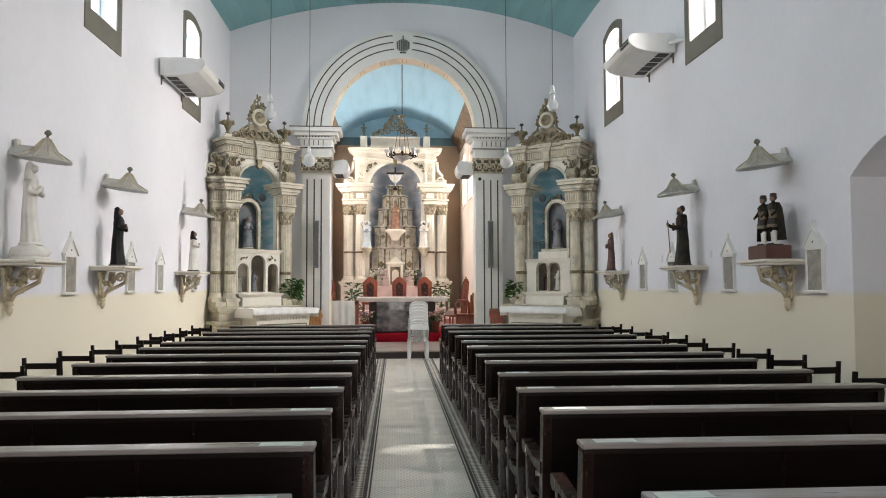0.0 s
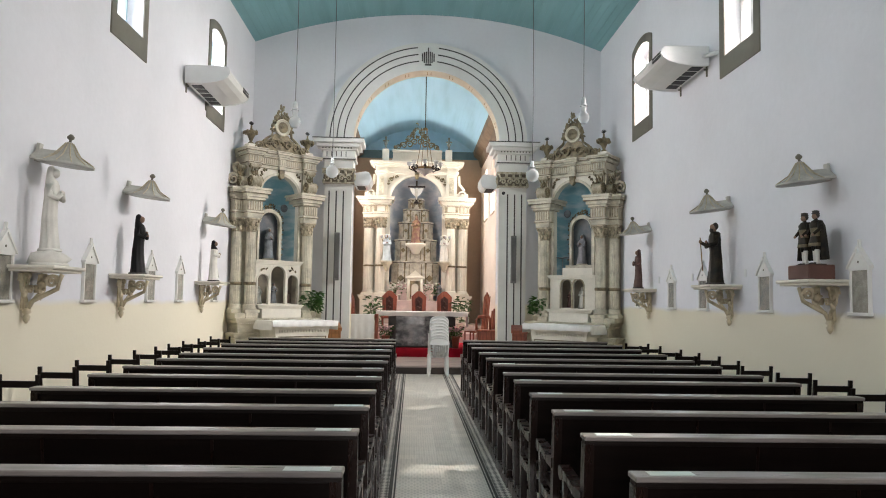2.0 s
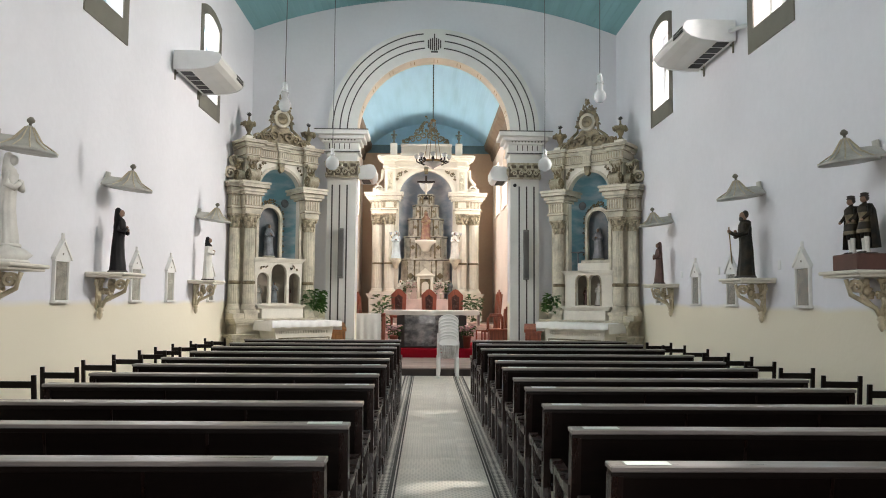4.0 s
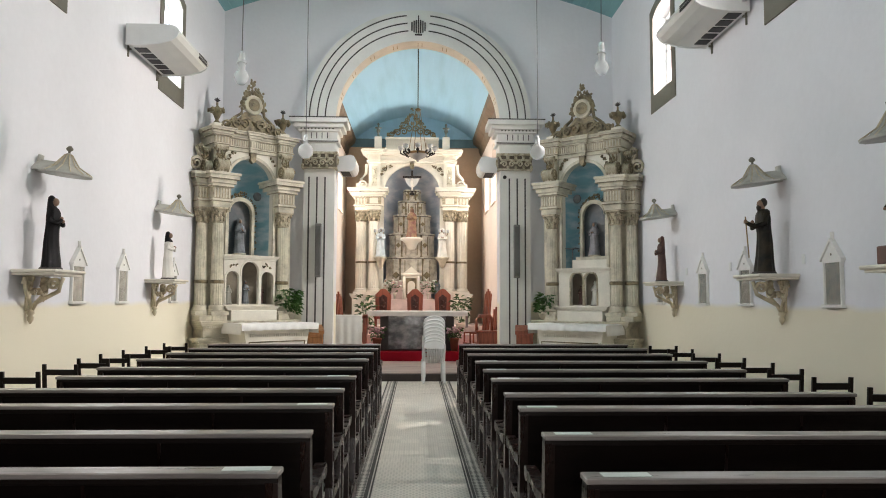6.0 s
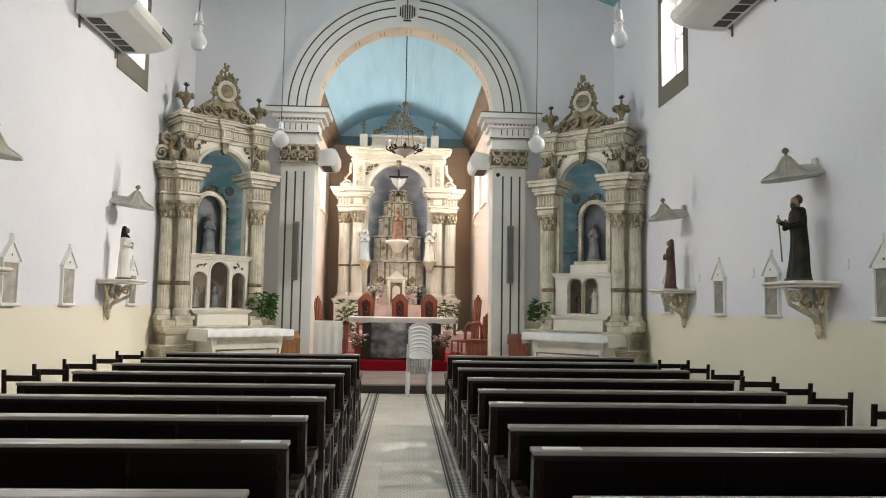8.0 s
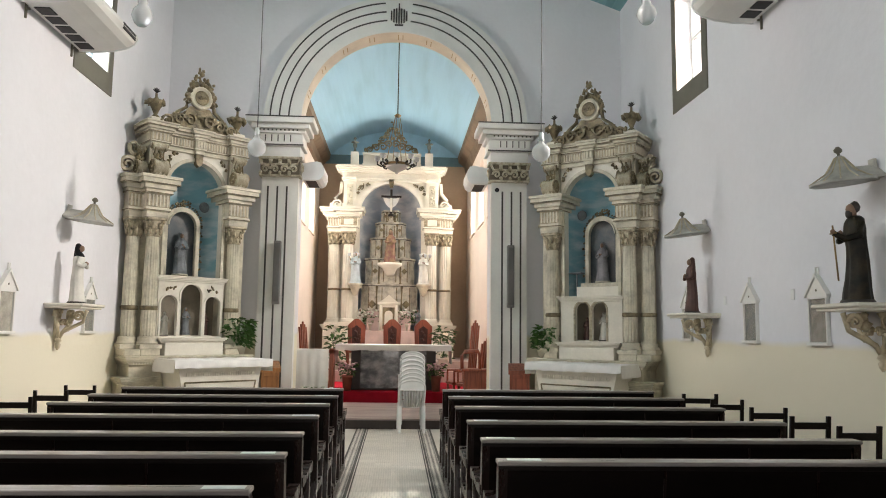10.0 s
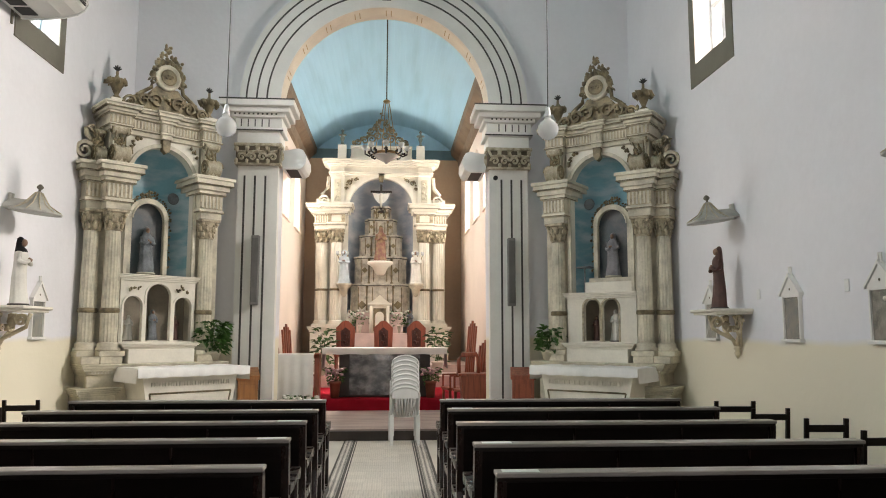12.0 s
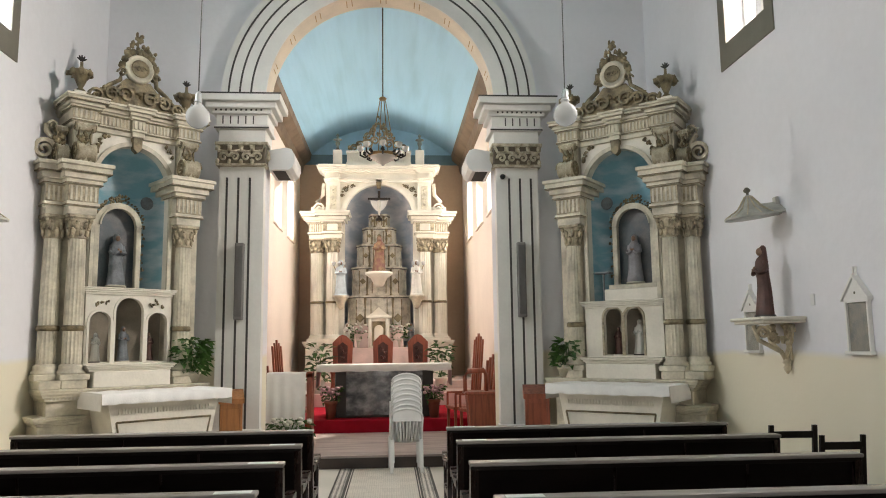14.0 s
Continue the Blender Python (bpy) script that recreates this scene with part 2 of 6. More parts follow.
def scroll(bm, cx, cy, cz, r, thick, turns=1.6, hand=1, plane="xz", m=0, wide=0.3):
    """A carved volute: a thick spiral band."""
    n, prev, fs = int(14 * turns), None, []
    for i in range(n + 1):
        a = i / n * turns * 2 * math.pi
        rr = r * (1 - 0.8 * i / n)
        w = r * wide * (1 - 0.6 * i / n)
        row = []
        for rad, th in ((rr, -thick / 2), (rr, thick / 2), (rr - w, thick / 2), (rr - w, -thick / 2)):
            u, v = hand * rad * math.cos(a), rad * math.sin(a)
            row.append(bm.verts.new((cx + u, cy + th, cz + v) if plane == "xz" else (cx + th, cy + u, cz + v)))
        if prev:
            for k in range(4):
                fs.append(bm.faces.new((prev[k], prev[(k + 1) % 4], row[(k + 1) % 4], row[k])))
        else:
            fs.append(bm.faces.new(row))
        prev = row
    fs.append(bm.faces.new(prev[::-1]))
    for f in fs:
        f.material_index = m
    bmesh.ops.recalc_face_normals(bm, faces=fs)
    return bm


def blob(bm, at, sx, sy, sz, m=0, sub=1, rough=0.0):
    r = bmesh.ops.create_icosphere(bm, subdivisions=sub, radius=1.0)
    for v in r["verts"]:
        k = 1 + rough * noise.noise(v.co * 2.3 + Vector(at) * 3)
        v.co = Vector((v.co.x * sx * k, v.co.y * sy * k, v.co.z * sz * k)) + Vector(at)
    for f in {f for v in r["verts"] for f in v.link_faces}:
        f.material_index, f.smooth = m, True
    return bm


def mesh(name, bm, *mats):
    me = bpy.data.meshes.new(name)
    bm.to_mesh(me)
    bm.free()
    for m in mats:
        me.materials.append(m)
    return me


def solid(name, bm, mats, label="", category="", kind="", group=""):
    """A top-level thing made of one mesh."""
    mats = mats if isinstance(mats, (list, tuple)) else [mats]
    return tagged(new(name, mesh(name, bm, *mats)), label, category, group, kind)


def thing(name, m, label, category, group="", kind=""):
    """An Empty at a thing's base, that carries its parts."""
    ob = new(name)
    ob.empty_display_size = 0.2
    ob.matrix_world = m
    return tagged(ob, label, category, group, kind)


def part(name, bm, mats, parent, label="", at=None):
    mats = mats if isinstance(mats, (list, tuple)) else [mats]
    ob = new(name, mesh(name, bm, *mats))
    ob.parent = parent
    if at is not None:
        ob.matrix_local = at
    return tagged(ob, label)


def shared(name, data, parent, m):
    """One more part on a mesh that is already made."""
    ob = new(name, data)
    ob.parent = parent
    ob.matrix_local = m
    return ob


B = bmesh.new


# ---- structure ----
def arch_pts(ya, yb, zs, rise, n=10):
    """The points of a segmental arch from ya to yb, springing at zs."""
    c, h = (ya + yb) / 2, (yb - ya) / 2
    r = (h * h + rise * rise) / (2 * rise)
    a = math.asin(min(1, h / r)) if rise <= h else math.pi - math.asin(h / r)
    return [(c + r * math.sin(-a + 2 * a * i / n), zs + rise - r + r * math.cos(-a + 2 * a * i / n)) for i in range(n + 1)]


def pierced_wall(name, side, x_in, thick, y0, y1, z1, openings, material):
    """A long wall with arched openings (ya, yb, sill, spring, rise), in y order."""
    bm = B()
    xa, xb = x_in * 1.0, x_in + side * thick
    y = y0
    for ya, yb, sill, spr, rise in openings:
        prism(bm, [(y, 0), (ya, 0), (ya, z1), (y, z1)], "x", xa, xb)
        if sill > 0:
            prism(bm, [(ya, 0), (yb, 0), (yb, sill), (ya, sill)], "x", xa, xb)
        top = arch_pts(ya, yb, spr, rise)
        prism(bm, top + [(yb, z1), (ya, z1)], "x", xa, xb)
        y = yb
    prism(bm, [(y, 0), (y1, 0), (y1, z1), (y, z1)], "x", xa, xb)
    return solid(name, bm, material, "white limewashed church wall with cream dado" if material is WALL else "peach painted chancel wall", "wall", "structure")


TR = 0.15                       # painted window surround
OPEN = [(a + TR, b - TR, 4.54 + 0.27, 6.08, 0.11) for a, b in WIN]
DOOR = (4.6, 6.52, 0.0, 2.5, 0.35)
east = pierced_wall("wall_east", 1, HALF, 0.45, DOOR[1], FRONT, SPRING + 0.1, OPEN[1:], WALL)
bm = B()
XA, XB = HALF, HALF + 0.45
wa, wb = OPEN[0][0], OPEN[0][1]
prism(bm, [(BACK, 0), (DOOR[0], 0), (DOOR[0], 3.2), (BACK, 3.2)], "x", XA, XB)
prism(bm, arch_pts(DOOR[0], DOOR[1], 2.5, 0.35) + [(DOOR[1], 3.2), (DOOR[0], 3.2)], "x", XA, XB)
prism(bm, [(BACK, 3.2), (wa, 3.2), (wa, SPRING + 0.1), (BACK, SPRING + 0.1)], "x", XA, XB)
prism(bm, [(wb, 3.2), (DOOR[1], 3.2), (DOOR[1], SPRING + 0.1), (wb, SPRING + 0.1)], "x", XA, XB)
prism(bm, [(wa, 3.2), (wb, 3.2), (wb, OPEN[0][2]), (wa, OPEN[0][2])], "x", XA, XB)
prism(bm, arch_pts(wa, wb, 6.08, 0.11) + [(wb, SPRING + 0.1), (wa, SPRING + 0.1)], "x", XA, XB)
solid("wall_east_rear", bm, WALL, "white limewashed church wall with side doorway", "wall", "structure")
pierced_wall("wall_west", -1, -HALF, 0.45, BACK, FRONT, SPRING + 0.1, OPEN, WALL)

bm = B()
box(bm, HALF + 0.45, DOOR[1], 0, HALF + 1.3, DOOR[1] + 0.5, 3.2)
box(bm, HALF + 0.45, DOOR[0] - 0.5, 0, HALF + 1.3, DOOR[0], 3.2)
prism(bm, arch_pts(DOOR[0], DOOR[1], 2.5, 0.35) + [(DOOR[1], 3.2), (DOOR[0], 3.2)], "x", HALF + 0.45, HALF + 1.3)
# unseen end wall, added to keep outdoor light off the jambs
box(bm, HALF + 1.3, DOOR[0] - 0.5, 0, HALF + 1.5, DOOR[1] + 0.5, 3.2)
solid("wall_doorway", bm, WALL, "deep white jambs of the side doorway, closed by an added unseen wall", "wall", "structure")

# unseen rear wall behind the camera; its entrance opening is assumed, for the fill lamp
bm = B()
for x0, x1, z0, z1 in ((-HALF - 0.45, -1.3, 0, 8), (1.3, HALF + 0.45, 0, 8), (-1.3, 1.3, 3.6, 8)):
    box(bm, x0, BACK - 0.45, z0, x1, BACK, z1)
solid("wall_south", bm, WALL, "unseen white limewashed rear wall with an assumed entrance opening", "wall", "structure")

# front wall with the great arch
AX, AR, AZ, PIL = -0.03, 1.56, 4.94, 0.58
bm = B()
WY1 = FRONT + 0.34
prism(bm, [(-HALF - 0.45, 0), (AX - AR, 0), (AX - AR, AZ), (-HALF - 0.45, AZ)], "y", FRONT, WY1)
prism(bm, [(AX + AR, 0), (HALF + 0.45, 0), (HALF + 0.45, AZ), (AX + AR, AZ)], "y", FRONT, WY1)
arc = [(AX + AR * math.cos(math.pi - math.pi * i / 32), AZ + AR * math.sin(math.pi * i / 32)) for i in range(33)]
for i in range(32):
    (xa, za), (xb, zb) = arc[i], arc[i + 1]
    prism(bm, [(xa, za), (xb, zb), (xb, 8.2), (xa, 8.2)], "y", FRONT, WY1)
prism(bm, [(-HALF - 0.45, AZ), (AX - AR, AZ), (AX - AR, 8.2), (-HALF - 0.45, 8.2)], "y", FRONT, WY1)
prism(bm, [(AX + AR, AZ), (HALF + 0.45, AZ), (HALF + 0.45, 8.2), (AX + AR, 8.2)], "y", FRONT, WY1)
solid("wall_north", bm, WALL, "white end wall pierced by the chancel arch", "wall", "structure")


def vault(name, cx, half, zs, rise, y0, y1, planks, material, label):
    """A shallow boarded vault: planks side by side with open joints."""
    bm = B()
    r = (half * half + rise * rise) / (2 * rise)
    a = math.asin(half / r)
    for i in range(planks):
        u, v = -a + 2 * a * i / planks + 0.00022, -a + 2 * a * (i + 1) / planks - 0.00022
        q = [(cx + r * math.sin(w), zs + rise - r + r * math.cos(w)) for w in (u, v)]
        o = [(cx + (r + 0.03) * math.sin(w), zs + rise - r + (r + 0.03) * math.cos(w)) for w in (v, u)]
        prism(bm, q + o, "y", y0, y1)
    outer = [(cx + (r + 0.035) * math.sin(-a + 2 * a * i / 24), zs + rise - r + (r + 0.035) * math.cos(-a + 2 * a * i / 24)) for i in range(25)]
    for p, q in zip(outer, outer[1:]):
        prism(bm, [p, q, (q[0], q[1] + 0.06), (p[0], p[1] + 0.06)], "y", y0, y1)
    return solid(name, bm, material, label, "ceiling", "structure")


vault("ceiling", 0, HALF + 0.1, SPRING, CROWN - SPRING, BACK - 0.4, FRONT - 0.002, 60, TEAL, "turquoise boarded vaulted ceiling")

# chancel
CW = [(c - 0.56, c + 0.56, 4.2, 5.35, 0.5) for c in CWIN]
pierced_wall("wall_chancel_east", 1, CX + CHALF, 0.45, WY1, CBACK, 7.2, CW, CWALL)
pierced_wall("wall_chancel_west", -1, CX - CHALF, 0.45, WY1, CBACK, 7.2, CW, CWALL)
bm = B()
box(bm, CX - CHALF - 0.45, CBACK, 0, CX + CHALF + 0.45, CBACK + 0.4, 8.4)
solid("wall_chancel_north", bm, CBACKWALL, "ochre brown wall behind the high altar", "wall", "structure")
vault("ceiling_chancel", CX, CHALF - 0.3, 6.75, 0.75, WY1, CBACK + 0.1, 34, SKYBLUE, "pale blue boarded chancel vault")
for s, nm in ((1, "trim_cornice_east"), (-1, "trim_cornice_west")):
    bm = B()
    x0 = CX + s * CHALF
    prism(bm, [(x0, 6.2), (x0 - s * 0.06, 6.25), (x0 - s * 0.1, 6.45), (x0 - s * 0.28, 6.6), (x0 - s * 0.32, 6.85), (x0 + s * 0.2, 6.85)], "y", WY1, CBACK)
    solid(nm, bm, BROWN, "brown painted cornice under the vault", "cornice", "structure")
bm = B()
prism(bm, [(CX - CHALF, 6.75), (CX + CHALF, 6.75), (CX + CHALF, 7.8), (CX - CHALF, 7.8)], "y", CBACK - 0.03, CBACK - 0.003)
solid("trim_lunette", bm, SKYBLUE, "pale blue lunette above the high altar", "wall", "structure")
bm = B()
box(bm, CX - CHALF, CBACK - 0.05, 6.48, CX + CHALF, CBACK - 0.003, 6.75)
solid("trim_band", bm, mat("blue_grey_band", (0.14, 0.24, 0.28), 0.6), "blue grey painted band below the vault", "cornice", "structure")

# floors and steps
FLOOR = mat("patterned_cement_tile", (0.70, 0.67, 0.60), 0.4, var=0.08, scale=1.2, bump=0.05, fine=30)
bm = B()
box(bm, -HALF - 0.45, BACK - 3, -0.2, HALF + 3.5, FRONT + 0.12, 0.0)
solid("floor", bm, FLOOR, "patterned cement tile floor of the nave", "floor", "structure")
bm = B()
box(bm, CX - CHALF, FRONT + 0.12, -0.2, CX + CHALF, 19.1, 0.16)
box(bm, AX - AR + 0.003, FRONT + 0.09, -0.1, AX + AR - 0.003, FRONT + 0.115, 0.135, m=1)
solid("floor_chancel_step", bm, [STONE, STEPDARK], "grey brown boarded chancel step with dark riser", "step", "structure")
bm = B()
box(bm, CX - CHALF, 19.1, 0.0, CX + CHALF, 21.9, 0.37, 0.012)
solid("floor_carpet", bm, CARPET, "raised platform under red carpet", "carpet", "structure")
bm = B()
box(bm, CX - CHALF, 21.9, 0.0, CX + CHALF, 23.3, 0.62, 0.01)
box(bm, CX - CHALF, 23.3, 0.0, CX + CHALF, CBACK, 0.80, 0.01)
solid("floor_altar_steps", bm, MARBLE, "pinkish marble steps below the high altar", "step", "structure")
bm = B()
bm2 = bmesh.ops.create_grid(bm, x_segments=2, y_segments=2, size=300, matrix=Matrix.Translation((0, 0, -0.25)))
solid("ground", bm, mat("pale_ground", (0.35, 0.32, 0.27), 0.9, var=0.15), "pale sandy ground outside the church", "ground", "structure")

# arch mouldings, pilasters
UP = pose(0, 0, 0.07)
for s, nm in ((-1, "pilaster_west"), (1, "pilaster_east")):
    t = thing(nm, pose(AX, 0, 0), "white pilaster with dark lines and gilded capital", "pilaster", kind="structure")
    xi, xo = s * AR, s * (AR + PIL)
    bm = B()
    box(bm, min(xi, xo), FRONT - 0.16, 0, max(xi, xo), FRONT - 0.002, 4.0)
    box(bm, s * (AR - 0.06), FRONT - 0.22, 0.0, s * (AR + PIL + 0.05), FRONT - 0.17, 0.42, 0.01)
    part("shaft", bm, WHITE, t)
    bm = B()
    for z0, z1, o in ((0.42, 0.47, 0.07), (0.47, 0.52, 0.045), (0.52, 0.56, 0.02)):
        box(bm, s * (AR - o), FRONT - 0.165 - o, z0, s * (AR + PIL + o), FRONT - 0.003, z1, 0.008)
    part("base_moulding", bm, WHITE, t)
    bm = B()
    box(bm, s * (AR - 0.075), FRONT - 0.243, 0.4, s * (AR + PIL + 0.075), FRONT - 0.2, 0.419)
    part("base_line", bm, LINE, t)
    for k in (0.1, 0.25, 0.40):
        bm = B()
        x = s * (AR + PIL - k)
        box(bm, x - 0.014, FRONT - 0.164, 0.5, x + 0.014, FRONT - 0.158, 3.84)
        part("line", bm, LINE, t)
    bm = B()
    box(bm, s * (AR - 0.03), FRONT - 0.24, 3.93, s * (AR + PIL + 0.02), FRONT - 0.002, 4.22, 0.01)
    part("capital", bm, mat("capital_ground", (0.15, 0.12, 0.08), 0.6), t, "gilded leaf capital", UP)
    bm = B()
    box(bm, s * (AR - 0.06), FRONT - 0.27, 4.19, s * (AR + PIL + 0.05), FRONT - 0.002, 4.235, 0.006)
    box(bm, s * (AR - 0.045), FRONT - 0.25, 3.915, s * (AR + PIL + 0.035), FRONT - 0.002, 3.945, 0.004)
    for k in range(4):
        x = s * (AR + 0.07 + 0.148 * k)
        hand = 1 if k % 2 else -1
        scroll(bm, x, FRONT - 0.25, 4.03, 0.082, 0.05, 1.3, hand, wide=0.45)
        tube(bm, [(x - hand * 0.09, FRONT - 0.25, 4.19), (x - hand * 0.06, FRONT - 0.26, 4.11), (x + hand * 0.05, FRONT - 0.26, 4.1), (x + hand * 0.09, FRONT - 0.25, 4.19)], 0.022, 6)
        blob(bm, (x + 0.075 * s, FRONT - 0.25, 4.15), 0.035, 0.03, 0.05, sub=1, rough=0.6)
        blob(bm, (x + 0.075 * s, FRONT - 0.25, 3.97), 0.03, 0.03, 0.04, sub=1, rough=0.6)
    for k in range(3):
        blob(bm, (s * (AR - 0.04), FRONT - 0.1 + 0.12 * k, 4.08), 0.04, 0.05, 0.09, sub=1, rough=0.6)
    part("capital_leaves", bm, mat("cream_and_gilt_leaf", (0.55, 0.50, 0.38), 0.5, var=0.3, scale=14, bump=0.4, colour2=(0.24, 0.19, 0.11)), t, "worn cream carved leaves", UP)
    bm = B()
    for k in range(5):
        x = s * (AR + 0.14 + 0.1 * k)
        box(bm, x - 0.008, FRONT - 0.226, 4.49, x + 0.008, FRONT - 0.216, 4.6)
    for k in range(10):
        x = s * (AR + 0.03 + 0.066 * k)
        box(bm, x - 0.012, FRONT - 0.275, 4.655, x + 0.012, FRONT - 0.265, 4.68)
    box(bm, s * (AR - 0.25), FRONT - 0.42, 4.845, s * (AR + PIL + 0.25), FRONT - 0.405, 4.863)
    box(bm, s * (AR - 0.07), FRONT - 0.243, 4.425, s * (AR + PIL + 0.07), FRONT - 0.235, 4.445)
    part("dentil", bm, LINE, t, "dark painted dentils", UP)
    bm = B()
    for z0, z1, o in ((4.22, 4.42, 0.02), (4.42, 4.47, 0.07), (4.47, 4.62, 0.05), (4.62, 4.68, 0.10), (4.68, 4.76, 0.17), (4.76, 4.86, 0.24)):
        box(bm, s * (AR - o), FRONT - 0.17 - o, z0, s * (AR + PIL + o), FRONT + 0.33, z1, 0.008)
    part("cornice", bm, WHITE, t, "", UP)
t = thing("arch_moulding", pose(AX, 0, AZ), "white arch moulding with dark painted lines and keystone", "arch", kind="structure")
bm = B()
ring_band(bm, 0, 0, AR, AR + 0.60, FRONT - 0.12, FRONT - 0.002)
part("archivolt", bm, WHITE, t)
for r in (1.76, 1.91, 2.06):
    for a0, a1 in ((0, math.pi / 2 - 0.11), (math.pi / 2 + 0.11, math.pi)):
        bm = B()
        ring_band(bm, 0, 0, r - 0.012, r + 0.012, FRONT - 0.126, FRONT - 0.118, a0, a1)
        part("line", bm, LINE, t)
bm = B()
for k in range(-3, 4):
    h = 0.24 * math.sqrt(1 - (k / 3.7) ** 2)
    box(bm, k * 0.042 - 0.012, FRONT - 0.135, 1.82 - h / 2, k * 0.042 + 0.012, FRONT - 0.118, 1.82 + h / 2 + 0.03, 0.004)
box(bm, -0.07, FRONT - 0.135, 1.66, 0.07, FRONT - 0.118, 1.69, 0.004)
tube(bm, [(0, FRONT - 0.128, 1.9), (0, FRONT - 0.128, 2.05)], 0.012)
part("keystone_ornament", bm, LINE, t, "dark painted keystone ornament")
bm = B()
ring_band(bm, 0, 0, AR - 0.004, AR + 0.01, FRONT - 0.1, FRONT + 0.33)
part("soffit", bm, mat("peach_soffit", (0.82, 0.73, 0.60), 0.8, var=0.1, scale=2), t, "peach painted soffit")
OCH = mat("ochre_soffit_line", (0.50, 0.33, 0.16), 0.8)
for k in range(9):
    a = math.pi * (0.1 + 0.1 * k)
    for da in (-0.05, 0.0):
        bm = B()
        ring_band(bm, 0, 0, AR - 0.008, AR - 0.003, FRONT + 0.0, FRONT + 0.2, a + da, a + da + 0.008, seg=1)
        part("soffit_line", bm, OCH, t)


# ---- pews ----
def pew(length, name_end=True):
    """A long dark pew; its back's top lies on y = 0, the seat is on the +y side."""
    t = thing("pew", pose(0, 0, 0), "long dark varnished wooden pew with open end frames", "pew", "pews in rows")
    L = length
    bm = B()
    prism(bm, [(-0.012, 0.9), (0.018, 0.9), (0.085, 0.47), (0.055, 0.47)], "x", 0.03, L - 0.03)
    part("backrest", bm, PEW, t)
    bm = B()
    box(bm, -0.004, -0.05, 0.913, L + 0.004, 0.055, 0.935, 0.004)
    part("top_rail", bm, TOPRAIL, t, "worn glossy top rail, its window sheen lightened into the colour")
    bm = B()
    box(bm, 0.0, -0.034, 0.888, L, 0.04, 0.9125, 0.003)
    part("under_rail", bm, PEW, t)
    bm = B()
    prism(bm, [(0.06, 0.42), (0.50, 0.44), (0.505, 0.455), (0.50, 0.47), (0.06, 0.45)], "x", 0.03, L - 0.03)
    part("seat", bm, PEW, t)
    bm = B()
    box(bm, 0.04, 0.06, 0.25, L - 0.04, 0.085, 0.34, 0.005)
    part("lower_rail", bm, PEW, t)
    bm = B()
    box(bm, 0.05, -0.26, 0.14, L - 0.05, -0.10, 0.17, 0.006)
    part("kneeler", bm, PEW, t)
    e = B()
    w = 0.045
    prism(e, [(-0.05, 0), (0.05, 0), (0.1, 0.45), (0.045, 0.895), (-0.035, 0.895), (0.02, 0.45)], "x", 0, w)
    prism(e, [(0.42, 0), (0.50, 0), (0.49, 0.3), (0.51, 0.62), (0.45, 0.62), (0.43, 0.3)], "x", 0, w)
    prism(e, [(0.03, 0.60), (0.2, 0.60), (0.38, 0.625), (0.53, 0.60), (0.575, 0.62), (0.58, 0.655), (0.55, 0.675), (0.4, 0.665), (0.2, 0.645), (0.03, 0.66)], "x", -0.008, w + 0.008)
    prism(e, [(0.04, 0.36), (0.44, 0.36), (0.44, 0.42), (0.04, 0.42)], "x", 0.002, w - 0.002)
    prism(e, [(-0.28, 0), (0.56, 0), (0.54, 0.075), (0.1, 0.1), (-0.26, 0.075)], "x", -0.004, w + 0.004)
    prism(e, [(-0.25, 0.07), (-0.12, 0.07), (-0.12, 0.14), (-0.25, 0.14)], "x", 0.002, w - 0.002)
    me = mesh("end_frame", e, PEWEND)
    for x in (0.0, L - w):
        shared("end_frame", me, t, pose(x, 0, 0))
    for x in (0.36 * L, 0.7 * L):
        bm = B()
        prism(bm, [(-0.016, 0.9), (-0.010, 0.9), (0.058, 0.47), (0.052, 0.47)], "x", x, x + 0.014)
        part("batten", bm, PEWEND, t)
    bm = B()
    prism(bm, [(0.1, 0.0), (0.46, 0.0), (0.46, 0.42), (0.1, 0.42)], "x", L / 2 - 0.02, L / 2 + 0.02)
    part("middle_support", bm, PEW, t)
    return t


PEWS_R = [1.75, 2.55, 3.33, 4.13, 4.9, 5.7, 6.55, 7.17, 8.08, 8.82, 9.7, 10.7, 11.65, 12.5]
PEWS_L = [1.8, 2.6, 3.37, 4.2, 5.02, 5.78, 6.67, 7.42, 8.26, 9.02, 9.95, 10.82, 11.62, 12.5]
PLEN = 2.32
first = pew(PLEN)
for i, y in enumerate(PEWS_R):
    x = 0.55
    if i == 0:
        first.matrix_world = pose(x, y, 0)
    else:
        copy_thing(first, pose(x + random.uniform(-0.008, 0.008), y, 0, 0, 0, random.uniform(-0.25, 0.25)))
for y in PEWS_L:
    copy_thing(first, pose(-0.52 - PLEN + random.uniform(-0.008, 0.008), y, 0, 0, 0, random.uniform(-0.25, 0.25)))


# paper tags on the pew tops, beside the aisle
TAG = B()
box(TAG, -0.085, -0.032, 0, 0.085, 0.028, 0.002)
TAGM = mesh("paper_tag", TAG, PAPER)
for xs, ys in ((0.68, PEWS_R), (-0.65, PEWS_L)):
    for i, y in enumerate(ys):
        if i in (5, 9) and xs < 0 or i in (7, 11) and xs > 0:
            continue
        o = tagged(new("paper_tag", TAGM), "small white paper tag stuck on the pew top", "paper tag", "tags on the pews")
        o.matrix_world = pose(xs + random.uniform(-0.02, 0.02), y, 0.936, 0, 0, random.uniform(-3, 3))


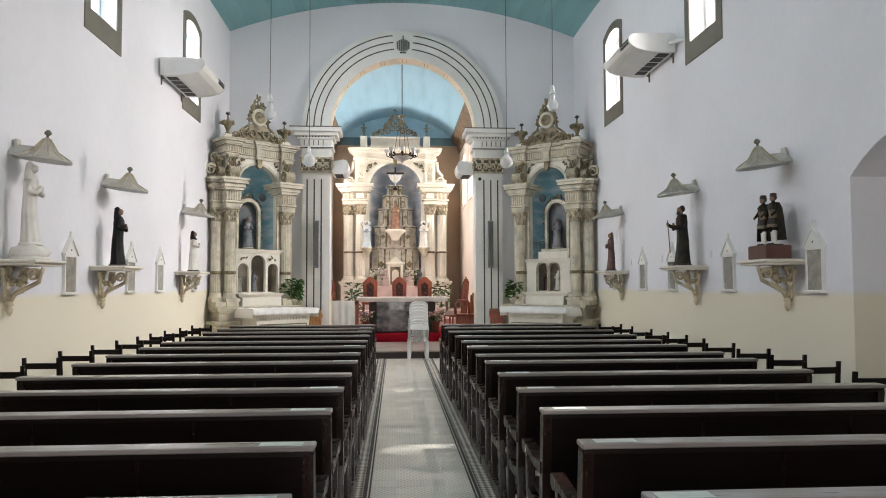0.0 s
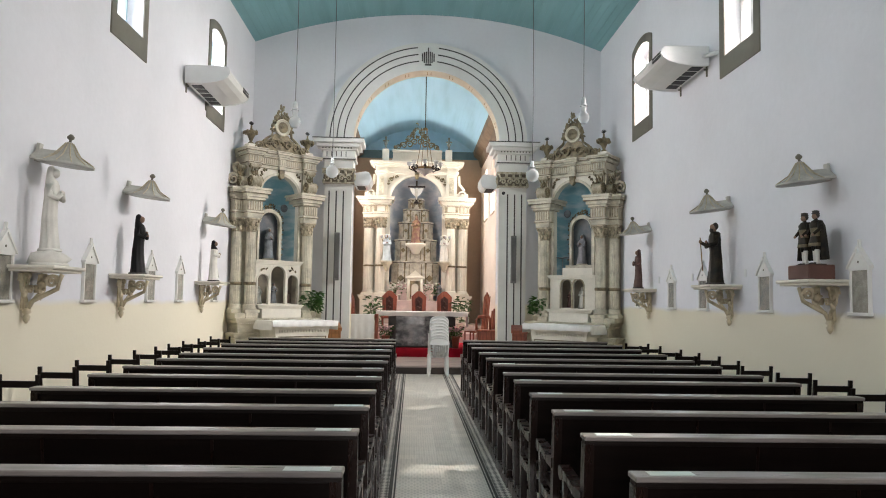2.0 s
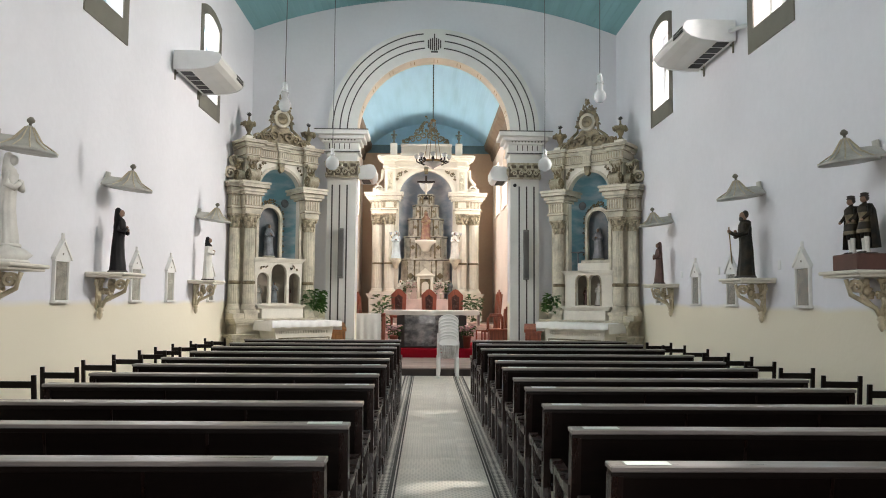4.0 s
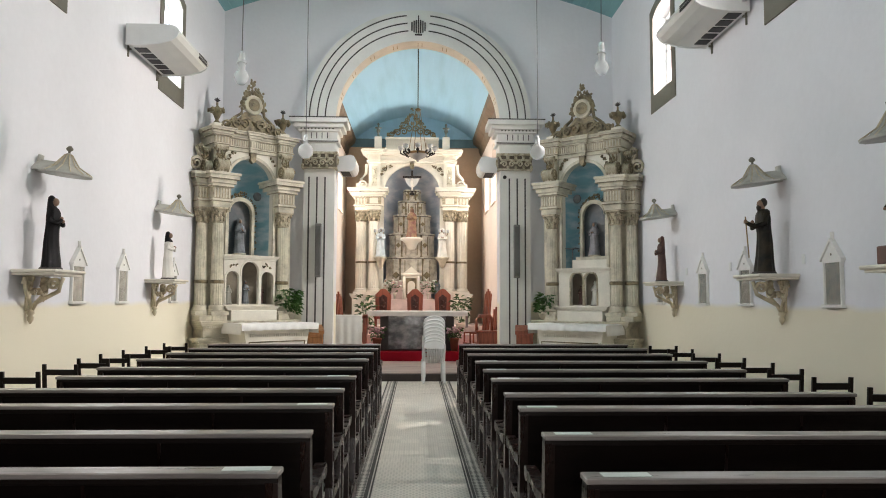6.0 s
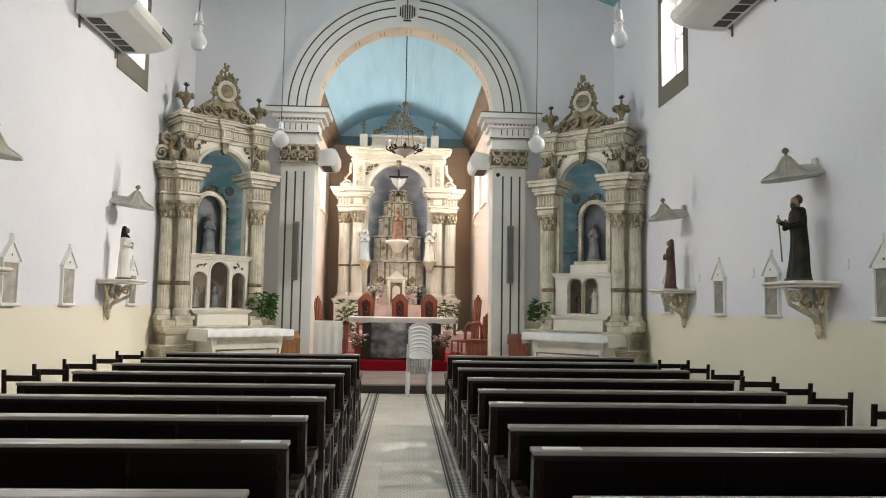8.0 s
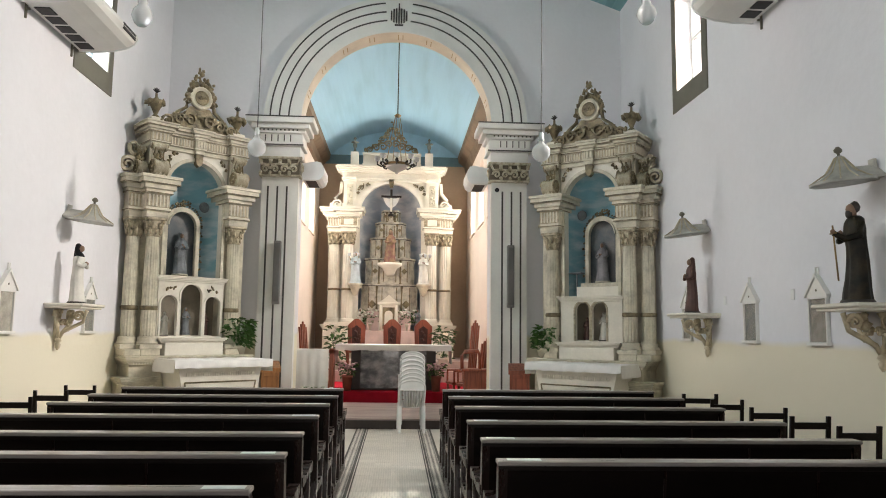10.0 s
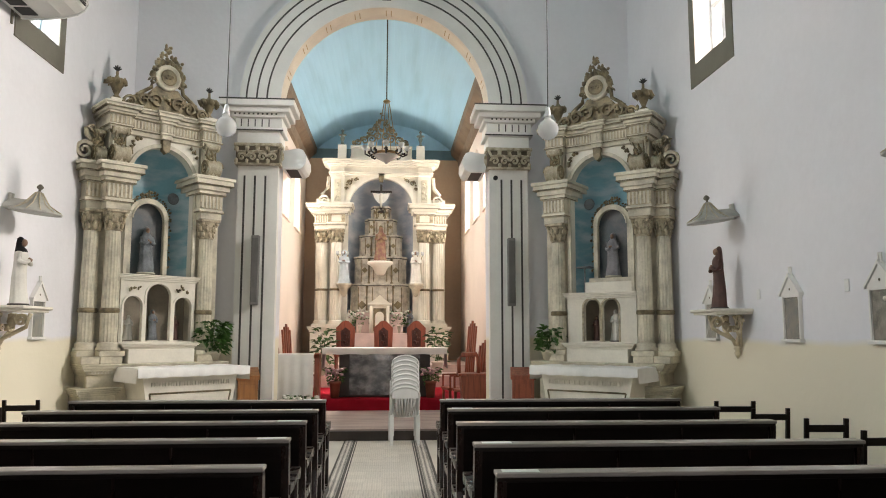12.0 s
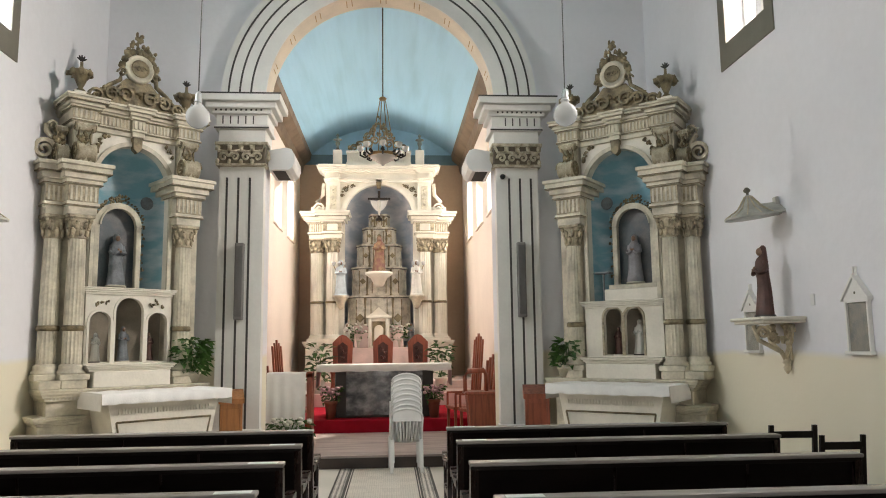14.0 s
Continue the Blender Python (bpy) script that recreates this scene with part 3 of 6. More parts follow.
# ---- side chairs ----
def side_chair():
    t = thing("wooden_chair", pose(0, 0, 0), "small dark wooden chair with open rail back", "chair", "chairs along the walls")
    for x in (-0.2, 0.2):
        bm = B()
        prism(bm, [(-0.02, 0), (0.02, 0), (0.015, 0.45), (-0.045, 0.94), (-0.075, 0.94), (-0.02, 0.45)], "x", x - 0.02, x + 0.02)
        part("back_leg", bm, PEW, t)
        bm = B()
        box(bm, x - 0.02, 0.36, 0, x + 0.02, 0.4, 0.43, 0.004)
        part("front_leg", bm, PEW, t)
    bm = B()
    box(bm, -0.23, -0.02, 0.43, 0.23, 0.42, 0.455, 0.008)
    part("seat", bm, PEW, t)
    for z in (0.87, 0.64):
        bm = B()
        k = (z - 0.45) / 0.49 * 0.05
        box(bm, -0.185, -0.025 - k, z - 0.03, 0.185, 0.0 - k, z + 0.022, 0.004)
        part("back_rail", bm, PEW, t)
    for y in (0.0, 0.38):
        bm = B()
        box(bm, -0.19, y - 0.01, 0.18, 0.19, y + 0.01, 0.21)
        part("stretcher", bm, PEW, t)
    return t


sc = side_chair()
rows = [(3.27, 12.15 - 0.66 * k) for k in range(11)] + [(-3.3, 12.65 - 0.68 * k) for k in range(12)]
for i, (x, y) in enumerate(rows):
    m = pose(x + random.uniform(-0.03, 0.03), y + random.uniform(-0.06, 0.06), 0, 0, 0, random.uniform(-4, 4)) @ Matrix.Diagonal((0.86, 0.92, 1, 1))
    if i == 0:
        sc.matrix_world = m
    else:
        copy_thing(sc, m)


# ---- retables ----
def arch_panel(bm, x0, x1, z0, z1, cx, half, spring, y0, y1, m=0, n=16, flat=None):
    """A panel with a round-headed opening from z0 upward."""
    prism(bm, [(x0, z0), (cx - half, z0), (cx - half, z1), (x0, z1)], "y", y0, y1, m)
    prism(bm, [(cx + half, z0), (x1, z0), (x1, z1), (cx + half, z1)], "y", y0, y1, m)
    k = 1.0 if flat is None else flat
    arc = [(cx - half * math.cos(math.pi * i / n), spring + k * half * math.sin(math.pi * i / n)) for i in range(n + 1)]
    for (xa, za), (xb, zb) in zip(arc, arc[1:]):
        prism(bm, [(xa, za), (xb, zb), (xb, z1), (xa, z1)], "y", y0, y1, m)
    return bm


def niche_shell(bm, cx, half, depth, z0, spring, y, m=0, n=14):
    """The hollow of a niche: a half round with a quarter dome."""
    rows = [(z0, 1.0), (spring, 1.0)] + [(spring + half * math.sin(b), math.cos(b)) for b in [math.pi / 2 * k / 6 for k in range(1, 6)]] + [(spring + half, 0.02)]
    prev = None
    for z, k in rows:
        row = [bm.verts.new((cx + half * k * math.cos(math.pi * i / n), y + depth * k * math.sin(math.pi * i / n), z)) for i in range(n + 1)]
        if prev:
            for i in range(n):
                f = bm.faces.new((prev[i], row[i], row[i + 1], prev[i + 1]))
                f.material_index, f.smooth = m, True
        prev = row
    return bm


def column(parent, x, y, z0, z1, r, ring_z, cap_h, shaft_mat):
    """Base, fluted shaft, ring and leaf capital."""
    col = part("column", lathe(B(), [(r * 0.98, z0 + 0.16), (r, z0 + 0.3), (r * 0.97, (z0 + z1) / 2), (r * 0.86, z1 - cap_h)], 32, (x, y, 0), flute=0.07), shaft_mat, parent)
    bm = B()
    box(bm, x - r * 1.5, y - r * 1.5, z0, x + r * 1.5, y + r * 1.5, z0 + 0.06, 0.006)
    lathe(bm, [(r * 1.42, z0 + 0.06), (r * 1.45, z0 + 0.085), (r * 1.2, z0 + 0.11), (r * 1.28, z0 + 0.14), (r * 1.04, z0 + 0.165)], 20, (x, y, 0))
    part("base", bm, shaft_mat, col)
    bm = B()
    lathe(bm, [(r * 1.02, ring_z - 0.03), (r * 1.14, ring_z - 0.02), (r * 1.14, ring_z + 0.02), (r * 1.02, ring_z + 0.03)], 20, (x, y, 0))
    part("ring", bm, GILT, col, "dull gilt ring")
    bm = B()
    zc = z1 - cap_h
    lathe(bm, [(r * 0.95, zc - 0.015), (r * 0.98, zc), (r * 0.84, zc + 0.02), (r * 0.95, zc + cap_h * 0.5), (r * 1.25, zc + cap_h * 0.86)], 16, (x, y, 0))
    for row, (zz, rr, s) in enumerate(((0.2, 0.98, 0.34), (0.52, 1.12, 0.32))):
        for i in range(8):
            a = 2 * math.pi * (i + 0.5 * row) / 8
            blob(bm, (x + r * rr * math.cos(a), y + r * rr * math.sin(a), zc + cap_h * zz), r * s * 0.8, r * s * 0.8, cap_h * 0.24, sub=1, rough=0.7)
            blob(bm, (x + r * (rr + 0.16) * math.cos(a), y + r * (rr + 0.16) * math.sin(a), zc + cap_h * (zz + 0.17)), r * 0.17, r * 0.17, cap_h * 0.07, sub=1, rough=0.5)
    for i in range(4):
        a = math.pi / 4 + math.pi / 2 * i
        blob(bm, (x + r * 1.42 * math.cos(a), y + r * 1.42 * math.sin(a), zc + cap_h * 0.78), r * 0.28, r * 0.28, r * 0.3, sub=1)
    box(bm, x - r * 1.35, y - r * 1.35, zc + cap_h * 0.86, x + r * 1.35, y + r * 1.35, z1, 0.006)
    part("capital", bm, mat_cap, col, "carved leaf capital")
    return col


mat_cap = mat("aged_gilt_and_cream", (0.50, 0.43, 0.30), 0.5, var=0.3, scale=12, bump=0.5, fine=50)


def entablature(bm, x0, x1, y0, y1, z0, z1, out, flutes=0):
    """Architrave, frieze and stepped cornice."""
    h = z1 - z0
    for a, b, o in ((0, 0.16, 0.0), (0.16, 0.24, 0.18), (0.24, 0.58, 0.02), (0.58, 0.68, 0.3), (0.68, 0.80, 0.55), (0.80, 0.92, 0.85), (0.92, 1.0, 1.0)):
        o *= out
        box(bm, x0 - o, y0 - o, z0 + a * h, x1 + o, y1, z0 + b * h, 0.006)
    n = flutes or max(3, int((x1 - x0) / 0.045))
    if n < 0:
        box(bm, x0 + 0.09, y0 - 0.02 * out - 0.014, z0 + 0.28 * h, x1 - 0.09, y0, z0 + 0.54 * h, 0.01)
    for i in range(max(0, n)):
        x = x0 + (i + 0.5) * (x1 - x0) / n
        box(bm, x - (x1 - x0) / n * 0.22, y0 - 0.02 * out - 0.012, z0 + 0.27 * h, x + (x1 - x0) / n * 0.22, y0, z0 + 0.55 * h)
    return bm


def gilt_lines(parent, x0, x1, y0, z0, z1, out):
    """Worn olive lines along the steps of an entablature, and its toned frieze ground."""
    h = z1 - z0
    for a, o in ((0.165, 0.18), (0.585, 0.3), (0.80, 0.85)):
        o = o * out + 0.003
        bm = B()
        box(bm, x0 - o, y0 - o, z0 + a * h, x1 + o, y0 - o + 0.02, z0 + a * h + 0.011)
        for x, k in ((x0 - o, 1), (x1 + o, -1)):
            box(bm, min(x, x + k * 0.02), y0 - o + 0.0205, z0 + a * h, max(x, x + k * 0.02), y0 + 0.3, z0 + a * h + 0.011)
        part("gilt_line", bm, GILT, parent, "worn olive gilt line")
    bm = B()
    box(bm, x0 - 0.02 * out - 0.003, y0 - 0.02 * out - 0.004, z0 + 0.25 * h, x1 + 0.02 * out + 0.003, y0 + 0.01, z0 + 0.575 * h)
    part("frieze_ground", bm, mat_cap, parent, "aged tan frieze ground")


def leaf_mass(bm, pts, size, seed):
    rnd = random.Random(seed)
    for x, y, z in pts:
        for _ in range(3):
            blob(bm, (x + rnd.uniform(-1, 1) * size * 0.7, y + rnd.uniform(-0.4, 0.1) * size, z + rnd.uniform(-1, 1) * size * 0.7), size * rnd.uniform(0.3, 0.6), size * 0.35, size * rnd.uniform(0.3, 0.75), sub=1, rough=0.7)


DARKIRON = mat("blackened_wood", (0.03, 0.028, 0.025), 0.6)


def urn(parent, x, y, z, s):
    bm = B()
    lathe(bm, [(0.07 * s, z), (0.07 * s, z + 0.02 * s), (0.028 * s, z + 0.06 * s), (0.045 * s, z + 0.1 * s), (0.075 * s, z + 0.17 * s), (0.135 * s, z + 0.25 * s), (0.14 * s, z + 0.275 * s), (0.05 * s, z + 0.285 * s), (0.02 * s, z + 0.34 * s), (0.02 * s, z + 0.4 * s)], 12, (x, y, 0))
    for i in range(7):
        a = 2 * math.pi / 7 * i
        blob(bm, (x + 0.12 * s * math.cos(a), y + 0.12 * s * math.sin(a), z + 0.24 * s), 0.045 * s, 0.045 * s, 0.06 * s, sub=1, rough=0.8)
    part("urn", bm, GILT, parent, "small dark gilt urn finial")
    bm = B()
    for i in range(5):
        a = math.pi * (0.1 + 0.2 * i)
        tube(bm, [(x, y, z + 0.42 * s), (x + 0.06 * s * math.cos(a), y, z + 0.43 * s + 0.06 * s * math.sin(a))], 0.02 * s, 5, taper=0.4)
    part("finial_star", bm, DARKIRON, parent, "dark star finial")


def crest(parent, x, y, z, w, h):
    """A carved crest: scrolls and leaves round a medallion."""
    bm = B()
    for s in (-1, 1):
        scroll(bm, x + s * w * 0.42, y, z + 0.09 * h, 0.09 * h * 1.2, 0.07, 1.5, s)
        scroll(bm, x + s * w * 0.27, y, z + 0.14 * h, 0.12 * h, 0.08, 1.5, -s)
        scroll(bm, x + s * w * 0.13, y, z + 0.17 * h, 0.14 * h, 0.08, 1.4, s)
        scroll(bm, x + s * w * 0.17, y, z + 0.47 * h, 0.07 * h, 0.07, 1.4, s)
        leaf_mass(bm, [(x + s * w * k, y, z + q * h) for k, q in ((0.36, 0.14), (0.2, 0.24), (0.07, 0.2), (0.48, 0.1), (0.16, 0.62), (0.12, 0.78), (0.31, 0.2))], 0.075 * h, 7 + s)
        tube(bm, [(x + s * w * 0.46, y, z + 0.05 * h), (x + s * w * 0.3, y, z + 0.26 * h), (x + s * w * 0.19, y, z + 0.36 * h), (x + s * w * 0.17, y, z + 0.55 * h), (x + s * w * 0.14, y, z + 0.7 * h), (x, y, z + 0.82 * h)], 0.03 * h, 6)
    leaf_mass(bm, [(x, y, z + 0.84 * h), (x - 0.06 * h, y, z + 0.86 * h), (x + 0.06 * h, y, z + 0.86 * h), (x, y, z + 0.93 * h), (x, y, z + 0.98 * h), (x - 0.11 * h, y, z + 0.8 * h), (x + 0.11 * h, y, z + 0.8 * h), (x, y, z + 0.2 * h)], 0.065 * h, 3)
    prism(bm, [(x - 0.5 * w, z), (x + 0.5 * w, z), (x + 0.46 * w, z + 0.1 * h), (x + 0.3 * w, z + 0.17 * h), (x + 0.2 * w, z + 0.3 * h), (x + 0.13 * w, z + 0.4 * h), (x - 0.13 * w, z + 0.4 * h), (x - 0.2 * w, z + 0.3 * h), (x - 0.3 * w, z + 0.17 * h), (x - 0.46 * w, z + 0.1 * h)], "y", y + 0.01, y + 0.03)
    for q in range(9):
        a = math.pi * (0.05 + 0.9 * q / 8)
        blob(bm, (x + 0.225 * h * math.cos(a), y, z + 0.55 * h + 0.225 * h * math.sin(a)), 0.045 * h, 0.04 * h, 0.05 * h, sub=1, rough=0.7)
    part("crest", bm, GILT, parent, "carved dull gilt crest of scrolls and leaves")
    bm = B()
    turn = Matrix.Rotation(math.pi / 2, 3, "X")
    lathe(bm, [(0.19 * h, -0.03), (0.19 * h, 0.03), (0.165 * h, 0.045), (0.15 * h, 0.03), (0.02 * h, 0.03)], 24, (x, y, z + 0.55 * h), turn=turn)
    part("medallion", bm, CREAM, parent, "round cream medallion")
    bm = B()
    lathe(bm, [(0.11 * h, 0.03), (0.12 * h, 0.042), (0.1 * h, 0.042), (0.095 * h, 0.036)], 24, (x, y - 0.002, z + 0.55 * h), turn=turn)
    for k in (-1, 1):
        scroll(bm, x + k * 0.03 * h, y - 0.045, z + 0.55 * h, 0.055 * h, 0.015, 1.2, k)
    part("monogram", bm, GILT, parent, "worn gilt monogram ring")


VOLUTE = mat("worn_cream_and_gilt", (0.46, 0.41, 0.30), 0.5, var=0.4, scale=10, bump=0.5, colour2=(0.22, 0.18, 0.11))


def console(parent, x, y, z0, z1, w, s):
    """An upright console: a rolled foot, a curved neck and a small rolled head."""
    h = z1 - z0
    bm = B()
    box(bm, x - w / 2, y - 0.01, z0, x + w / 2, y + 0.2, z1)
    front = [(y - 0.02, z1), (y - 0.11, z1 - 0.03 * h), (y - 0.13, z1 - 0.14 * h), (y - 0.08, z1 - 0.26 * h), (y - 0.06, z1 - 0.42 * h), (y - 0.09, z0 + 0.44 * h), (y - 0.17, z0 + 0.36 * h), (y - 0.2, z0 + 0.2 * h), (y - 0.16, z0 + 0.03 * h), (y - 0.02, z0)]
    prism(bm, front, "x", x - w / 2 + 0.02, x + w / 2 - 0.02)
    part("console", bm, CREAM, parent)
    side = Matrix.Rotation(math.pi / 2, 3, "Y")
    for name, r, yy, zz in (("volute", 0.25 * h, y - 0.12, z0 + 0.26 * h), ("upper_volute", 0.11 * h, y - 0.09, z1 - 0.13 * h)):
        bm = B()
        q = w / 2
        lathe(bm, [(r * 0.9, -q), (r, -q * 0.85), (r * 0.8, -q * 0.5), (r * 0.93, -q * 0.3), (r * 0.72, 0), (r * 0.93, q * 0.3), (r * 0.8, q * 0.5), (r, q * 0.85), (r * 0.9, q)], 18, (x, yy, zz), turn=side)
        part(name, bm, VOLUTE, parent, "rolled volute in worn cream and gilt")
        for k in (-1, 1):
            bm = B()
            scroll(bm, x + k * (q + 0.004), yy, zz, r * 0.98, 0.016, 1.9, -1, "yz", wide=0.3)
            part("volute_spiral", bm, GILT, parent, "dark gilt spiral edge")
    bm = B()
    leaf_mass(bm, [(x, y - 0.1, z1 - 0.32 * h), (x - 0.03, y - 0.09, z1 - 0.42 * h), (x + 0.03, y - 0.09, z1 - 0.42 * h), (x, y - 0.1, z0 + 0.5 * h)], 0.05, 11)
    for k in (-1, 1):
        tube(bm, [(x + k * w * 0.36, y - 0.135, z1 - 0.16 * h), (x + k * w * 0.3, y - 0.085, z1 - 0.3 * h), (x + k * w * 0.32, y - 0.1, z0 + 0.5 * h), (x + k * w * 0.4, y - 0.19, z0 + 0.4 * h)], 0.011, 6)
    part("console_leaves", bm, GILT, parent, "gilt acanthus leaves")


def side_scroll(parent, x, y, z0, z1, s):
    """An open scroll that leans against the wall end of the attic."""
    h = z1 - z0
    bm = B()
    scroll(bm, x + s * 0.06, y, z0 + 0.3 * h, 0.28 * h, 0.1, 1.7, -s, wide=0.35)
    scroll(bm, x - s * 0.02, y, z1 - 0.14 * h, 0.12 * h, 0.09, 1.5, s, wide=0.4)
    tube(bm, [(x - s * 0.07, y, z0 + 0.34 * h), (x - s * 0.05, y, z0 + 0.55 * h), (x + s * 0.03, y, z0 + 0.7 * h), (x + s * 0.04, y, z1 - 0.12 * h)], 0.032, 8)
    part("side_scroll", bm, VOLUTE, parent, "open scroll in worn cream and gilt")


def ogee(bm, x0, x1, y0, y1, z0, z1, out):
    for a, b, o in ((0, 0.3, 0.25), (0.3, 0.55, 0.6), (0.55, 0.8, 0.85), (0.8, 1, 1)):
        box(bm, x0 - out * o, y0 - out * o, z0 + (z1 - z0) * a, x1 + out * o, y1, z0 + (z1 - z0) * b, 0.005)


def statue_mesh(name, h, robe, skin, seed=0, wide=0.16, lean=0.0, arm=True, base=None, veil=True, hair=None, reach=0.0):
    """A standing robed figure with falling folds, as one plain mesh on a small plinth."""
    rnd = random.Random(seed)
    bm = B()
    r = wide * h
    bend = rnd.uniform(-0.03, 0.03)
    prof = [(1.06, 0.03, 0.0), (1.0, 0.1, 0.0), (0.88, 0.24, 0.01), (0.79, 0.4, 0.015), (0.75, 0.54, 0.01), (0.78, 0.64, 0.0), (0.80, 0.71, 0.0), (0.74, 0.77, 0.0), (0.55, 0.815, 0.01), (0.33, 0.84, 0.015)]
    if veil:
        prof = prof[:-1] + [(0.42, 0.845, 0.025), (0.40, 0.89, 0.025), (0.40, 0.93, 0.02), (0.32, 0.97, 0.025), (0.12, 0.995, 0.025)]
    seg = 36
    rings = []
    for k, z, back in prof:
        ring = []
        deep = 0.10 if z < 0.5 else 0.05 if z < 0.8 else 0.0
        for i in range(seg):
            a = 2 * math.pi * i / seg
            fold = 1 + deep * math.sin(a * 9 + seed + z * 3.5) * (0.6 + 0.4 * math.sin(a * 2 + seed)) + 0.03 * math.sin(a * 3 + seed * 2)
            flat = 0.76 if z < 0.8 else 0.95
            ring.append(bm.verts.new((r * k * fold * math.cos(a) + (lean + bend * math.sin(z * 3)) * z * h, r * flat * k * fold * math.sin(a) + back * h, z * h)))
        rings.append(ring)
    for u, v in zip(rings, rings[1:]):
        for i in range(seg):
            f = bm.faces.new((u[i], u[(i + 1) % seg], v[(i + 1) % seg], v[i]))
            f.smooth, f.material_index = True, 3 if hair and veil and u[0].co.z > 0.75 * h else 0
    bm.faces.new(rings[-1])
    hx = (lean + bend * 0.3) * 0.9 * h
    blob(bm, (hx, -0.026 * h, 0.905 * h), 0.043 * h, 0.05 * h, 0.058 * h, m=1, sub=2)
    if not veil:
        lathe(bm, [(0.026 * h, 0.82 * h), (0.026 * h, 0.88 * h)], 10, (hx, 0, 0), m=1)
        blob(bm, (hx, 0.008 * h, 0.925 * h), 0.05 * h, 0.052 * h, 0.06 * h, m=3, sub=2, rough=0.15)
        blob(bm, (hx, -0.05 * h, 0.862 * h), 0.034 * h, 0.03 * h, 0.05 * h, m=3, sub=2, rough=0.2)
    if arm:
        for s in (-1, 1):
            fwd = reach if s > 0 else 0.0
            q = (0.66 if fwd else 0.63 + 0.04 * rnd.random()) * h
            x1 = s * r * (0.5 if fwd else 0.14)
            tube(bm, [(s * r * 0.62 + hx, 0.0, 0.765 * h), (s * r * 0.84 + hx * 0.6, -r * 0.2, 0.64 * h), (s * r * 0.6 + hx * 0.6, -r * (0.7 + fwd * 0.4), 0.605 * h), (x1 + hx * 0.6, -r * (0.86 + fwd), q)], 0.044 * h, 9, taper=0.6)
            blob(bm, (x1 + hx * 0.6, -r * (0.9 + fwd), q + 0.015 * h), 0.024 * h, 0.026 * h, 0.03 * h, m=1)
    lathe(bm, [(r * 1.15, 0), (r * 1.2, 0.015 * h), (r * 1.1, 0.035 * h)], 16, sy=0.85, m=2)
    return mesh(name, bm, robe, skin, base or robe, hair or DARKBASE)


def cloaked_pair_mesh(name, h, cloth, trim_, skin, boots, seed):
    """A standing figure in a short tunic, boots, cap and long cloak, as one plain mesh."""
    bm = B()
    for k in (-1, 1):
        lathe(bm, [(0.055 * h, 0.0), (0.05 * h, 0.03 * h), (0.036 * h, 0.07 * h), (0.045 * h, 0.2 * h), (0.05 * h, 0.26 * h), (0.042 * h, 0.28 * h)], 12, (k * 0.07 * h, -0.02 * h * k, 0), m=3 if seed % 2 else 1)
        blob(bm, (k * 0.07 * h, -0.05 * h, 0.022 * h), 0.04 * h, 0.075 * h, 0.025 * h, m=4)
        lathe(bm, [(0.046 * h, 0.26 * h), (0.058 * h, 0.38 * h)], 12, (k * 0.065 * h, 0, 0), m=0)
        tube(bm, [(k * 0.13 * h, 0, 0.77 * h), (k * 0.165 * h, -0.03 * h, 0.64 * h), (k * 0.13 * h, -0.12 * h, 0.56 * h)], 0.042 * h, 9, taper=0.6)
        blob(bm, (k * 0.125 * h, -0.13 * h, 0.55 * h), 0.026 * h, 0.028 * h, 0.03 * h, m=1)
    rows = []
    for r, z in ((0.165, 0.34), (0.155, 0.4), (0.12, 0.52), (0.105, 0.58), (0.125, 0.68), (0.135, 0.76), (0.09, 0.81), (0.04, 0.835), (0.035, 0.86)):
        rows.append([bm.verts.new((r * h * math.cos(a) * (1 + (0.07 * math.sin(9 * a) if z < 0.5 else 0)), r * h * 0.78 * math.sin(a), z * h)) for a in [2 * math.pi * i / 36 for i in range(36)]])
    for j, (u, v) in enumerate(zip(rows, rows[1:])):
        for i in range(36):
            f = bm.faces.new((u[i], u[(i + 1) % 36], v[(i + 1) % 36], v[i]))
            f.smooth, f.material_index = True, 2 if j in (0, 2, 3) else 0
    back = []
    for r, z in ((0.25, 0.1), (0.23, 0.3), (0.2, 0.55), (0.175, 0.72), (0.12, 0.82)):
        back.append([bm.verts.new((r * h * math.cos(a) * 0.95, r * h * (1 + 0.08 * math.sin(a * 11)) * math.sin(a) * 0.8 + 0.01 * h, z * h)) for a in [math.pi * (-0.08 + 1.16 * i / 24) for i in range(25)]])
    for u, v in zip(back, back[1:]):
        for i in range(24):
            bm.faces.new((u[i], u[i + 1], v[i + 1], v[i])).smooth = True
    blob(bm, (0, -0.015 * h, 0.9 * h), 0.052 * h, 0.058 * h, 0.062 * h, m=1, sub=2)
    blob(bm, (0, 0.012 * h, 0.915 * h), 0.06 * h, 0.058 * h, 0.06 * h, m=4, sub=2, rough=0.2)
    lathe(bm, [(0.062 * h, 0.94 * h), (0.075 * h, 0.95 * h), (0.06 * h, 0.965 * h), (0.065 * h, 1.0 * h), (0.03 * h, 1.01 * h)], 14, m=4)
    lathe(bm, [(0.2 * h, -0.002), (0.2 * h, 0.006)], 16, sy=0.8, m=4)
    return mesh(name, bm, cloth, skin, trim_, boots, DARKBASE)


STATUE_WHITE = mat("white_painted_plaster", (0.72, 0.70, 0.64), 0.55, var=0.08, scale=8, bump=0.15)
STATUE_BLACK = mat("black_painted_plaster", (0.008, 0.007, 0.008), 0.55, var=0.2, scale=8, bump=0.15, spec=0.2)
STATUE_BROWN = mat("brown_painted_plaster", (0.09, 0.035, 0.025), 0.55, var=0.25, scale=8, bump=0.15)
